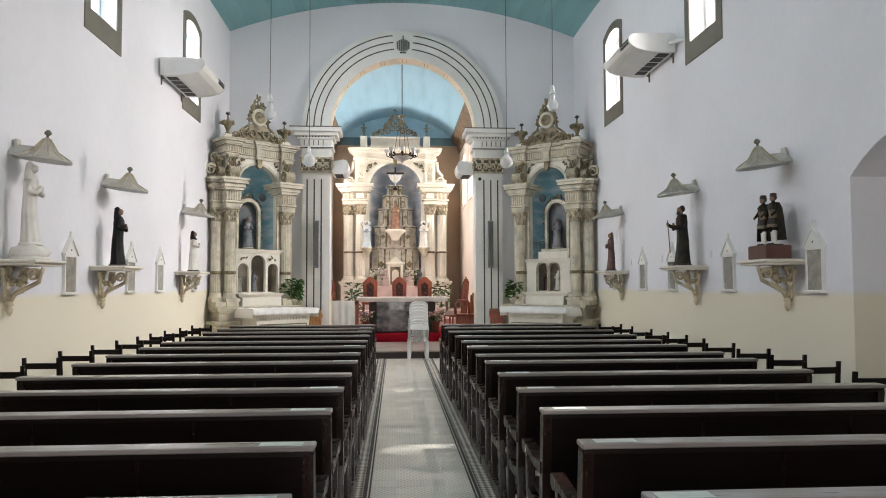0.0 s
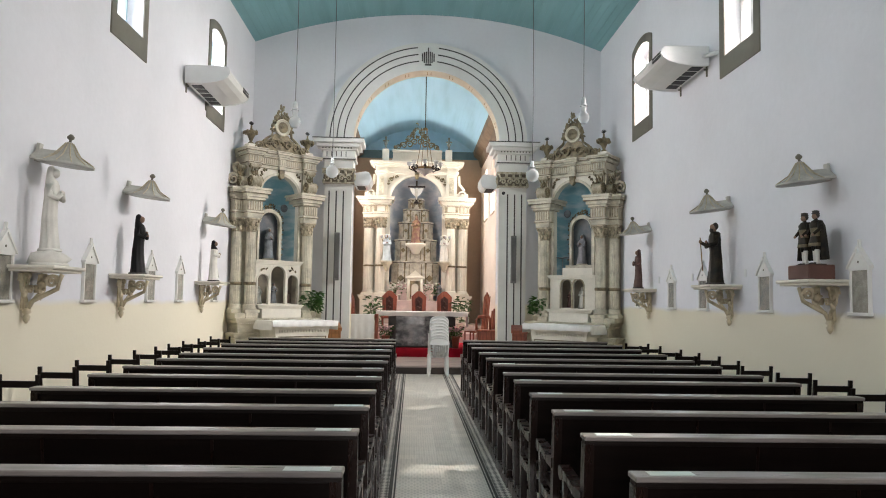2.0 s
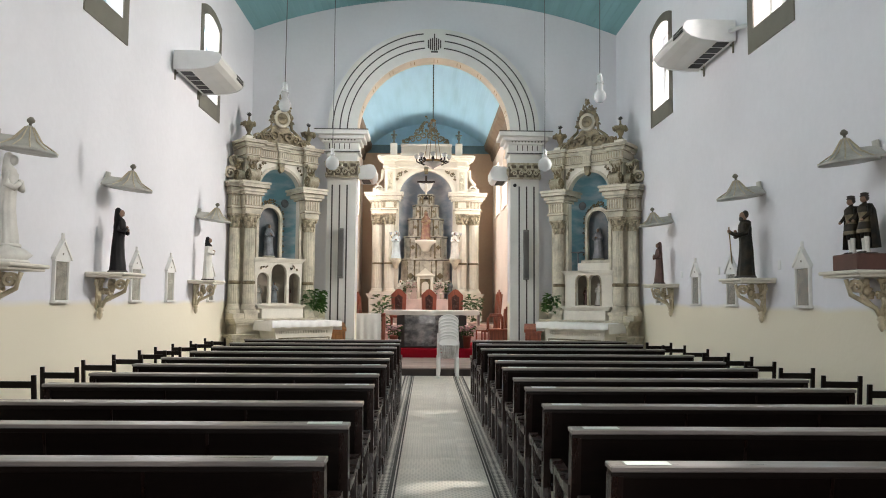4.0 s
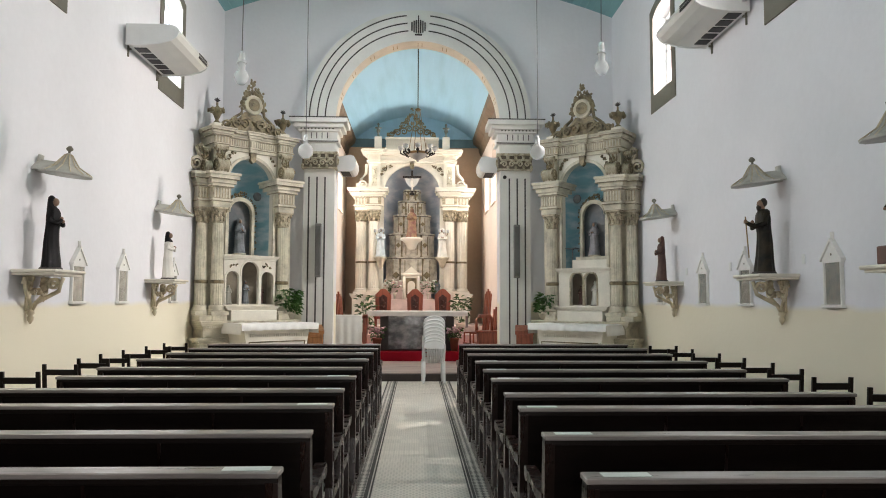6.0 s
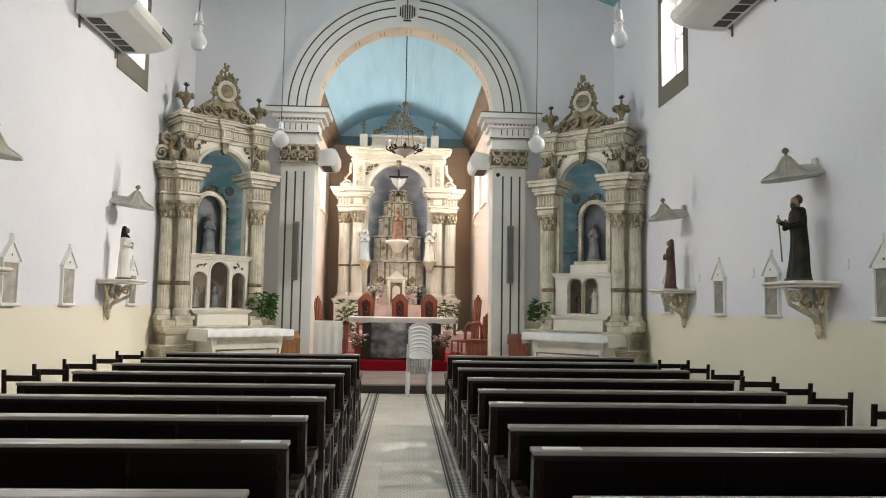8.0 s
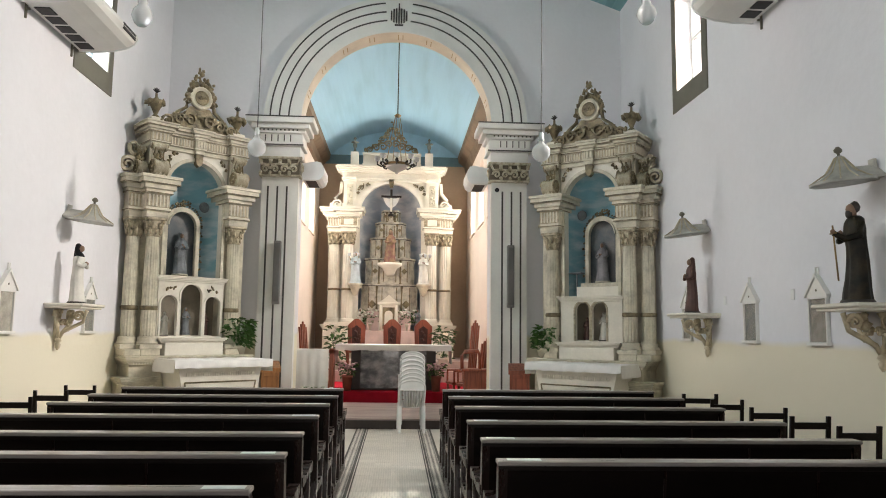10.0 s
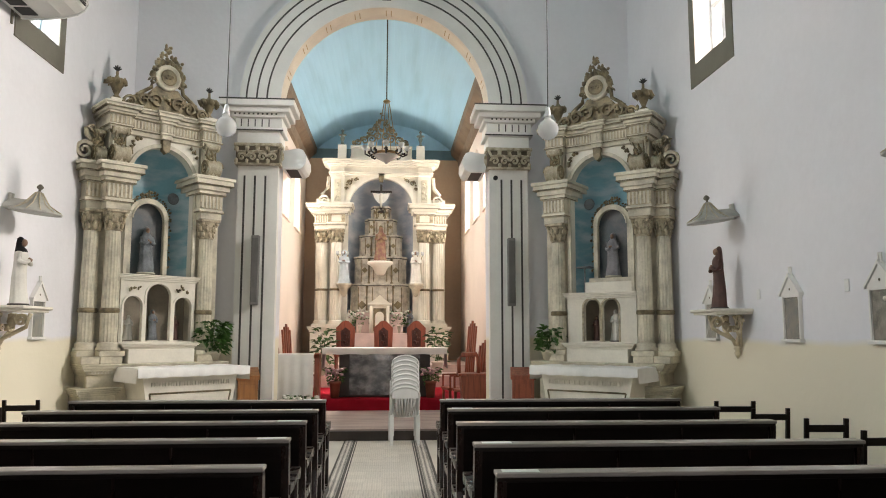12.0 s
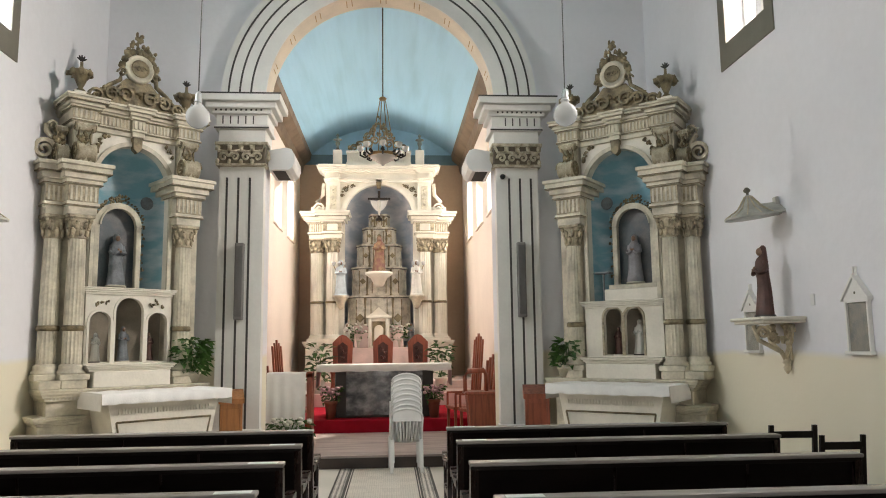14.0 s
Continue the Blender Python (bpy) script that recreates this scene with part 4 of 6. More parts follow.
STATUE_GREEN = mat("dark_olive_painted_plaster", (0.012, 0.011, 0.009), 0.5, var=0.3, scale=9, bump=0.15, colour2=(0.05, 0.038, 0.02), spec=0.2)
STATUE_GREY = mat("grey_blue_painted_plaster", (0.20, 0.22, 0.24), 0.6, var=0.3, scale=9, bump=0.15)
SKIN = mat("painted_flesh_plaster", (0.26, 0.16, 0.11), 0.6, var=0.1, scale=9)
DARKBASE = mat("dark_plinth", (0.04, 0.03, 0.025), 0.5, var=0.2)


def put_statue(data, m, label, group=""):
    o = tagged(new("statue", data), label, "statue", group)
    o.matrix_world = m
    return o


def side_retable(m, left):
    """A cream and gilt side altar set across the corner; the wall side has a second column."""
    s = -1 if left else 1          # local side that stands against the nave's long wall
    t = thing("side_retable", m, "cream and gilt carved side altarpiece with columns and blue niche", "altarpiece", "side altarpieces")
    bm = B()
    box(bm, -0.86, -0.12, 0, 0.80, 0.5, 1.04, 0.01)
    ogee(bm, -0.86, 0.80, -0.14, 0.5, 1.04, 1.16, 0.09)
    part("base", bm, CREAM, t)
    bm = B()
    box(bm, s * 0.95, -0.2, 0, s * 0.55, 0.4, 0.8, 0.01)
    ogee(bm, min(s * 0.95, s * 0.55), max(s * 0.95, s * 0.55), -0.2, 0.4, 0.8, 0.89, 0.06)
    part("pedestal", bm, CREAM, t)
    bm = B()
    for i in range(44):
        x = -0.82 + i * 0.0375
        box(bm, x, -0.168, 1.05, x + 0.016, -0.155, 1.09)
    part("fluting", bm, IVORY, t)
    # plinths under the columns, and body behind
    for x, w in ((-0.6, 0.13), (0.6, 0.13), (s * 0.84, 0.105)):
        bm = B()
        box(bm, x - w, -0.17, 1.16, x + w, 0.3, 1.25, 0.008)
        part("plinth", bm, CREAM, t)
    for k in (-1, 1):
        bm = B()
        box(bm, k * 0.84, 0.12, 1.1, k * 0.48, 0.55, 3.55)
        part("side_body", bm, CREAM, t)
    for x, y in ((-0.6, -0.03), (0.6, -0.03), (s * 0.81, 0.11)):
        column(t, x, y, 1.25, 3.0, 0.1, 1.79, 0.24, CREAM)
    for x, dw, y in ((-0.6, 0.15, -0.15), (0.6, 0.15, -0.15), (s * 0.81, 0.12, 0.0)):
        bm = B()
        entablature(bm, x - dw, x + dw, y, 0.4, 3.0, 3.56, 0.13)
        part("entablature", bm, CREAM, t)
        gilt_lines(t, x - dw, x + dw, y, 3.0, 3.56, 0.13)
    # arch face and niche
    bm = B()
    zn = 2.2 if left else 2.02     # the niche's floor
    arch_panel(bm, -0.48, 0.48, zn, 4.02, 0, 0.42, 3.46, 0.02, 0.14)
    part("arch_face", bm, IVORY, t)
    bm = B()
    ring_band(bm, 0, 3.46, 0.42, 0.47, -0.01, 0.03, seg=24)
    for k in (-1, 1):
        box(bm, k * 0.42, -0.01, zn, k * 0.46, 0.03, 3.46)
    part("arch_moulding", bm, CREAM, t)
    bm = B()
    niche_shell(bm, 0, 0.43, 0.46, zn, 3.46, 0.1)
    part("niche", bm, NICHE, t, "niche painted as blue sky with clouds")
    bm = B()
    for k in (-1, 1):
        leaf_mass(bm, [(k * 0.4, 0.0, 3.88), (k * 0.34, 0.0, 3.93), (k * 0.43, 0.0, 3.8)], 0.05, 5 + k)
    part("spandrel_leaf", bm, GILT, t, "gilt spandrel leaves")
    bm = B()
    prism(bm, [(-0.06, 4.06), (0.06, 4.06), (0.045, 3.84), (0, 3.80), (-0.045, 3.84)], "y", -0.06, 0.03)
    part("keystone", bm, GILT, t, "gilt keystone")
    # attic
    for x in (-0.6, 0.6):
        console(t, x, 0.0, 3.56, 4.04, 0.2, 1)
    console(t, s * 0.8, 0.14, 3.56, 4.0, 0.12, 1)
    side_scroll(t, s * 0.9, 0.1, 3.56, 4.06, s)
    bm = B()
    entablature(bm, -0.72, 0.72, -0.02, 0.45, 3.98, 4.32, 0.1, 34)
    for x in (-0.6, 0.6):
        entablature(bm, x - 0.13, x + 0.13, -0.1, 0.3, 3.984, 4.324, 0.1, 5)
    entablature(bm, -0.07, 0.07, -0.07, 0.3, 3.982, 4.322, 0.1, 3)
    part("top_cornice", bm, CREAM, t)
    gilt_lines(t, -0.72, 0.72, -0.02, 3.98, 4.32, 0.1)
    for x in (-0.6, 0.6):
        gilt_lines(t, x - 0.13, x + 0.13, -0.1, 3.984, 4.324, 0.1)
    crest(t, 0, 0.0, 4.32, 1.12, 0.89)
    bm = B()
    for x in (-0.62, 0.62):
        box(bm, x - 0.09, -0.02, 4.32, x + 0.09, 0.16, 4.41, 0.006)
    part("urn_plinth", bm, IVORY, t)
    for x in (-0.62, 0.62):
        urn(t, x, 0.07, 4.41, 0.89)
    # glazed picture case inside the niche
    bm = B()
    zc = 2.98
    for k in (-1, 1):
        box(bm, k * 0.27, 0.16, 2.26, k * 0.21, 0.24, zc, 0.006)
    ring_band(bm, 0, zc, 0.21, 0.27, 0.16, 0.24, seg=20)
    ring_band(bm, 0, zc, 0.2, 0.22, 0.14, 0.17, seg=20)
    box(bm, -0.3, 0.06, 2.2, 0.3, 0.26, 2.26, 0.006)
    part("picture_frame", bm, CREAM, t, "gilt and cream arched frame", pose(s * 0.07, 0.08, 0))
    bm = B()
    pts = [(-0.23, 2.26), (0.23, 2.26)] + [(0.23 * math.cos(math.pi * i / 14), zc + 0.23 * math.sin(math.pi * i / 14)) for i in range(15)]
    prism(bm, pts, "y", 0.27, 0.28)
    part("picture_ground", bm, mat("dark_painted_canvas", (0.06, 0.08, 0.09), 0.4, var=0.3, scale=5, colour2=(0.16, 0.15, 0.15)), t, "dark painted ground", pose(s * 0.07, 0.08, 0))
    bm = B()
    leaf_mass(bm, [(0.29 * math.cos(a), 0.19, zc + 0.29 * math.sin(a)) for a in [math.pi * k / 20 for k in range(21)]] + [(q * 0.05, 0.19, zc + 0.35 - abs(q) * 0.02) for q in (-2, -1, 0, 1, 2)] + [(k * 0.29, 0.19, zc - 0.1 * q) for k in (-1, 1) for q in range(1, 7)], 0.034, 21)
    part("picture_crest", bm, GILT, t, "gilt leaf garland", pose(s * 0.07, 0.08, 0))
    # small round painted head shield, as a plain disc
    bm = B()
    lathe(bm, [(0.075, -0.01), (0.08, 0.0), (0.07, 0.02)], 16, (s * -0.29, 0.34, 3.3), turn=Matrix.Rotation(math.pi / 2, 3, "X"))
    part("roundel", bm, STATUE_GREY, t, "small grey roundel")
    # predella with arched openings
    bm = B()
    if left:
        cells = [(-0.32, 0.115, 1.98), (0, 0.155, 2.1), (0.32, 0.115, 1.98)]
        box(bm, -0.48, 0.3, 1.36, 0.48, 0.34, 2.2)
        box(bm, -0.48, -0.02, 1.36, 0.48, 0.3, 1.42)
        edges = [-0.48, -0.18, 0.18, 0.48]
    else:
        cells = [(-0.13, 0.11, 1.98), (0.13, 0.11, 1.98)]
        box(bm, -0.48, 0.3, 1.36, 0.48, 0.34, zn)
        box(bm, -0.48, -0.02, 1.36, 0.48, 0.3, 1.42)
        edges = [-0.48, 0, 0.48]
    part("predella_case", bm, IVORY, t)
    for (cx, h, sp), x0, x1 in zip(cells, edges, edges[1:]):
        bm = B()
        arch_panel(bm, x0, x1, 1.42, zn, cx, h, sp - 0.12, -0.02, 0.04)
        panel = part("arched_panel", bm, IVORY, t)
        bm = B()
        ring_band(bm, cx, sp - 0.12, h, h + 0.025, -0.035, -0.02, seg=14)
        box(bm, cx - h - 0.025, -0.035, 1.42, cx - h, -0.02, sp - 0.12)
        box(bm, cx + h, -0.035, 1.42, cx + h + 0.025, -0.02, sp - 0.12)
        part("arch_edging", bm, IVORY if left else mat_cap, panel)
    # brown sheet before the ivory case back; the cells' shade is in its colour
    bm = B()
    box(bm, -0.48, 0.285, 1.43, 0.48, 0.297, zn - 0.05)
    part("predella_back", bm, mat("umber_wood_with_niche_shade", (0.30, 0.26, 0.20), 0.8, var=0.2), t, "brown back of the small niches, their shade put into its colour")
    bm = B()
    ogee(bm, -0.48, 0.48, -0.03, 0.2, zn - 0.04, zn + 0.04, 0.05)
    part("upper_ledge", bm, IVORY, t)
    if not left:
        bm = B()
        box(bm, -0.24, 0.03, zn + 0.02, 0.42, 0.4, 2.2, 0.006)
        part("picture_pedestal", bm, IVORY, t)
        bm = B()
        lathe(bm, [(0.05, 2.04), (0.05, 2.055), (0.012, 2.07), (0.012, 2.38), (0.025, 2.4)], 12, (-0.3, 0.16, 0))
        box(bm, -0.4, 0.08, 2.4, -0.2, 0.24, 2.42, 0.004)
        part("side_stand", bm, STATUE_GREY, t, "small grey stand in the niche")
    bm = B()
    box(bm, -0.42, -0.2, 1.16, 0.42, 0.2, 1.33, 0.006)
    ogee(bm, -0.44, 0.44, -0.12, 0.2, 1.33, 1.40, 0.06)
    part("ledge", bm, IVORY, t)
    if left:
        bm = B()
        for k in (-1, 1):
            leaf_mass(bm, [(k * 0.3, -0.03, 2.09), (k * 0.36, -0.03, 2.06), (k * 0.24, -0.03, 2.07)], 0.035, 9 + k)
        part("appliques", bm, GILT, t, "small gilt leaf appliques")
    # altar table in front, with linen
    tx = pose(0.1 if left else 0.02, 0, 0.06) @ Matrix.Diagonal((0.88, 1, 1, 1))
    bm = B()
    prism(bm, [(-0.62, 0.97), (0.74, 0.97), (0.58, 0.2), (-0.46, 0.2)], "y", -0.72, -0.14)
    box(bm, -0.68, -0.80, 0.97, 0.80, -0.12, 1.05, 0.01)
    box(bm, -0.52, -0.76, 0.0, 0.64, -0.14, 0.2, 0.01)
    for i in range(30):
        box(bm, -0.5 + i * 0.038, -0.735, 0.85, -0.485 + i * 0.038, -0.718, 0.90)
    part("altar_table", bm, IVORY, t, "white sarcophagus-shaped altar table", tx)
    for a, b in (((-0.52, 0.77), (0.64, 0.77)), ((-0.52, 0.77), (-0.40, 0.26)), ((0.64, 0.77), (0.52, 0.26))):
        bm = B()
        tube(bm, [(a[0], -0.724, a[1]), (b[0], -0.724, b[1])], 0.011, 6)
        part("edge_line", bm, GILT, t, "dull gilt edging", tx)
    bm = B()
    n = 40
    prof = [(-0.14, 1.065), (-0.83, 1.065), (-0.845, 1.055), (-0.85, 0.96)]
    rows_ = []
    for j, (y, z) in enumerate(prof):
        rows_.append([bm.verts.new((-0.74 + 1.60 * i / n, y + (0.012 * math.sin(i * 1.3) if j == 3 else 0), z + 0.004 * math.sin(i * 0.9 + j))) for i in range(n + 1)])
    for u, v in zip(rows_, rows_[1:]):
        for i in range(n):
            bm.faces.new((u[i], u[i + 1], v[i + 1], v[i])).smooth = True
    for e in (0, n):
        ws = [bm.verts.new(rows_[j][e].co + Vector((0.006 * (1 if e else -1), 0, -0.17))) for j in (0, 1)]
        bm.faces.new((rows_[0][e], rows_[1][e], ws[1], ws[0]))
    part("altar_cloth", bm, CLOTH, t, "white linen cloth", tx)
    return t


SIZED = Matrix.Diagonal((1.01, 1, 1.02, 1))
RL = pose(-2.90, 15.12, 0, 0, 0, 40) @ SIZED
RR = pose(2.87, 15.07, 0, 0, 0, -39) @ SIZED
side_retable(RL, True)
side_retable(RR, False)
small = statue_mesh("small_statue", 0.4, STATUE_GREY, SKIN, 4, base=IVORY)
smallw = statue_mesh("small_white_statue", 0.33, STATUE_WHITE, STATUE_WHITE, 2, base=DARKBASE)
smallb = statue_mesh("small_brown_statue", 0.34, STATUE_BROWN, SKIN, 3, base=IVORY)
big = statue_mesh("niche_statue", 0.62, STATUE_GREY, SKIN, 8, base=CREAM)
put_statue(big, RL @ pose(-0.07, 0.26, 2.27), "small painted plaster statue in the glazed niche")
put_statue(small, RL @ pose(0.0, 0.14, 1.42), "grey painted plaster statue in a small arched niche")
put_statue(smallw, RL @ pose(-0.3, 0.16, 1.42), "small statue with pale robe in an arched niche")
put_statue(smallb, RL @ pose(0.3, 0.16, 1.42), "small brown plaster statue in an arched niche")
put_statue(statue_mesh("white_statue", 0.42, STATUE_WHITE, STATUE_WHITE, 6, base=DARKBASE), RR @ pose(0.13, 0.14, 1.42), "white plaster statue in a small arched niche")
put_statue(smallb, RR @ pose(-0.13, 0.14, 1.42), "dark plaster statue in a small arched niche")
put_statue(statue_mesh("pale_statue", 0.6, mat("dusk_grey_plaster", (0.26, 0.25, 0.27), 0.6, var=0.2, scale=8), SKIN, 12, base=CREAM), RR @ pose(0.07, 0.26, 2.27), "grey and white plaster statue in the glazed niche")


# ---- high altar retable ----
TIER = mat("aged_ivory_with_grey_wash", (0.60, 0.56, 0.47), 0.5, var=0.25, scale=7, bump=0.25, fine=35)


def high_retable(m):
    t = thing("high_altar_retable", m, "tall ivory high altarpiece with paired columns and cloudy niche", "altarpiece")
    IV = IVORY
    bm = B()
    for k in (-1, 1):
        bm = B()
        box(bm, k * 0.92, -0.25, 0, k * 1.78, 0.5, 0.98, 0.01)
        ogee(bm, min(k * 0.92, k * 1.78), max(k * 0.92, k * 1.78), -0.25, 0.5, 0.98, 1.12, 0.08)
        part("base", bm, IV, t)
        bm = B()
        box(bm, k * 0.92, 0.16, 1.1, k * 1.72, 0.6, 4.6)
        part("side_body", bm, IV, t)
    for k in (-1, 1):
        for x, y in ((1.15, -0.08), (1.53, 0.04)):
            column(t, k * x, y, 1.12, 3.72, 0.155, 2.1, 0.34, IV)
        for x, dw, y, cut in ((1.15, 0.22, -0.26, -1), (1.53, 0.2, -0.12, 9)):
            bm = B()
            entablature(bm, k * x - dw, k * x + dw, y, 0.4, 3.72, 4.4, 0.22, cut)
            part("entablature", bm, IV, t)
            gilt_lines(t, k * x - dw, k * x + dw, y, 3.72, 4.4, 0.22)
        bm = B()
        box(bm, k * 1.33, -0.02, 4.4, k * 0.98, 0.5, 5.22)
        part("attic_pier", bm, IV, t)
        bm = B()
        box(bm, k * 1.24, -0.035, 4.5, k * 1.07, -0.018, 5.12, 0.004)
        leaf_mass(bm, [(k * 1.155, -0.05, z) for z in (4.6, 4.75, 4.9, 5.0)], 0.06, 31)
        part("pier_panel", bm, CREAM, t, "carved cream panel")
        bm = B()
        scroll(bm, k * 1.5, 0.1, 4.55, 0.16, 0.1, 1.5, k)
        tube(bm, [(k * 1.58, 0.1, 4.7), (k * 1.42, 0.1, 4.9), (k * 1.4, 0.1, 5.2)], 0.05, 6)
        part("side_scroll", bm, IV, t)
    bm = B()
    arch_panel(bm, -1.0, 1.0, 1.0, 5.24, 0, 0.86, 4.3, 0.05, 0.16)
    part("arch_face", bm, IV, t)
    bm = B()
    ring_band(bm, 0, 4.3, 0.86, 0.95, 0.0, 0.06, seg=28)
    part("arch_moulding", bm, IV, t)
    bm = B()
    niche_shell(bm, 0, 0.88, 0.8, 1.0, 4.3, 0.12)
    part("niche", bm, MNICHE, t, "niche painted with grey blue clouds")
    bm = B()
    for k in (-1, 1):
        leaf_mass(bm, [(k * 0.86, 0.03, 5.08), (k * 0.76, 0.03, 5.12), (k * 0.64, 0.03, 5.15), (k * 0.92, 0.03, 4.98), (k * 0.94, 0.03, 4.86)], 0.05, 41)
        scroll(bm, k * 0.84, 0.03, 5.03, 0.09, 0.04, 1.5, k, wide=0.4)
        scroll(bm, k * 0.68, 0.03, 5.11, 0.06, 0.04, 1.4, -k, wide=0.4)
        scroll(bm, k * 0.93, 0.03, 4.87, 0.06, 0.04, 1.4, -k, wide=0.4)
    prism(bm, [(-0.08, 5.3), (0.08, 5.3), (0.05, 5.05), (-0.05, 5.05)], "y", -0.05, 0.05)
    part("spandrel_leaf", bm, GILT, t, "gilt spandrel leaves")
    bm = B()
    entablature(bm, -1.36, 1.36, -0.05, 0.5, 5.22, 5.62, 0.2, 40)
    for k in (-1, 1):
        entablature(bm, k * 1.155 - 0.16, k * 1.155 + 0.16, -0.14, 0.4, 5.224, 5.624, 0.2, 4)
    part("top_cornice", bm, IV, t)
    bm = B()
    box(bm, -0.82, -0.2, 5.62, 0.82, 0.0, 5.70)
    box(bm, -0.82, -0.2, 5.96, 0.82, 0.0, 6.02, 0.005)
    for i in range(30):
        box(bm, -0.8 + i * 0.0545, -0.18, 5.70, -0.775 + i * 0.0545, -0.04, 5.96)
    box(bm, -0.8, -0.12, 5.65, 0.8, -0.08, 5.97)
    for k in (-1, 1):
        box(bm, k * 0.93, -0.22, 5.62, k * 1.15, -0.02, 6.03, 0.008)
    part("balustrade", bm, IV, t)
    for k in (-1, 1):
        bm = B()
        lathe(bm, [(0.07, 6.03), (0.07, 6.05), (0.035, 6.08), (0.03, 6.14), (0.055, 6.2), (0.06, 6.25), (0.03, 6.29), (0.11, 6.31), (0.11, 6.325), (0.03, 6.34), (0.025, 6.4), (0.045, 6.43), (0.01, 6.48)], 14, (k * 1.04, -0.12, 0))
        part("finial", bm, mat("grey_green_paint", (0.17, 0.19, 0.17), 0.5, var=0.2, scale=8), t, "slender grey green turned finial")
    bm = B()
    for k in (-1, 1):
        for x, z, r in ((0.62, 0.1, 0.1), (0.45, 0.16, 0.13), (0.26, 0.2, 0.15), (0.1, 0.28, 0.13), (0.28, 0.42, 0.09), (0.14, 0.56, 0.09)):
            scroll(bm, k * x, -0.1, 6.02 + z, r, 0.08, 1.5, k)
        leaf_mass(bm, [(k * x, -0.12, 6.02 + z) for x, z in ((0.55, 0.18), (0.36, 0.32), (0.2, 0.5), (0.1, 0.66), (0.08, 0.44), (0.7, 0.08))], 0.09, 51)
    leaf_mass(bm, [(0, -0.12, 6.9), (0, -0.12, 6.78)], 0.07, 61)
    part("crest", bm, GILT, t, "carved dull gilt crest of leaves")
    # stepped throne
    tiers = [(0.78, 1.15, 0.0), (0.68, 0.75, 0.12), (0.56, 0.6, 0.2), (0.42, 0.46, 0.28), (0.26, 0.36, 0.34)]
    z = 1.12
    for i, (w, h, y) in enumerate(tiers):
        bm = B()
        pts = [(-w, y + 0.25), (-w * 0.72, y), (w * 0.72, y), (w, y + 0.25), (w, 0.7), (-w, 0.7)]
        prism(bm, pts, "z", z, z + h - 0.05)
        big_ = [(x * 1.06, yy - 0.03) for x, yy in pts]
        prism(bm, big_, "z", z + h - 0.06, z + h)
        part("throne_tier", bm, TIER, t)
        bm = B()
        for k in (-1, 0, 1):
            if k == 0 and i in (0, 1):
                continue
            x = k * w * 0.6
            lathe(bm, [(0.09 * h + 0.015, -0.01), (0.09 * h + 0.015, 0.012)], 4, (x, y - 0.005, z + h * 0.5), turn=Matrix.Rotation(math.pi / 2, 3, "X"))
        for k in (-1, 1):
            for q in (0.9, 0.32):
                box(bm, k * w * q * 0.8 - 0.012, y - 0.012, z + 0.06, k * w * q * 0.8 + 0.012, y + 0.002, z + h - 0.1)
        part("tier_inlay", bm, GILT, t, "gilt lozenges and edging")
        for k in (-1, 1):
            for q in (0.98, 0.44):
                bm = B()
                x = k * w * q
                yy = y + (0.22 if q > 0.9 else -0.02)
                lathe(bm, [(0.034, z + 0.01), (0.034, z + 0.04), (0.018, z + 0.06), (0.03, z + h * 0.3), (0.016, z + h * 0.7), (0.034, z + h - 0.09), (0.034, z + h - 0.06)], 8, (x, yy, 0))
                part("colonnette", bm, GILT if q < 0.9 else TIER, t)
        bm = B()
        prism(bm, [(a * 1.065, b - 0.035) for a, b in pts], "z", z + h - 0.062, z + h - 0.045)
        part("string_line", bm, DARKBASE, t, "dark string line")
        z += h
    bm = B()
    box(bm, -0.72, -0.34, 0.5, 0.72, 0.2, 0.95, 0.01)
    box(bm, -0.95, -0.5, 0.2, 0.95, 0.2, 0.5, 0.01)
    box(bm, -0.85, -0.6, 0.0, 0.85, 0.2, 0.2, 0.01)
    box(bm, -0.6, -0.25, 0.95, 0.6, 0.1, 1.5, 0.01)
    part("mensa", bm, MARBLE, t, "stepped pinkish altar shelf")
    bm = B()
    box(bm, -0.26, -0.36, 0.95, 0.26, -0.1, 1.68, 0.008)
    box(bm, -0.31, -0.4, 1.68, 0.31, -0.08, 1.74, 0.01)
    prism(bm, [(-0.26, 1.74), (0.26, 1.74), (0.1, 1.86), (0, 1.96), (-0.1, 1.86)], "y", -0.34, -0.2)
    for k in (-1, 1):
        lathe(bm, [(0.035, 0.97), (0.028, 1.66)], 10, (k * 0.21, -0.38, 0))
    part("tabernacle", bm, IV, t, "small ivory gabled tabernacle")
    bm = B()
    arch_panel(bm, -0.16, 0.16, 1.0, 1.6, 0, 0.11, 1.4, -0.372, -0.36)
    part("tabernacle_door", bm, GILT, t, "gilt tabernacle door")
    bm = B()
    lathe(bm, [(0.1, 2.5), (0.14, 2.56), (0.2, 2.7), (0.34, 2.8), (0.34, 2.86)], 16, (0, -0.06, 0))
    part("pedestal", bm, IV, t, "flared ivory pedestal")
    return t


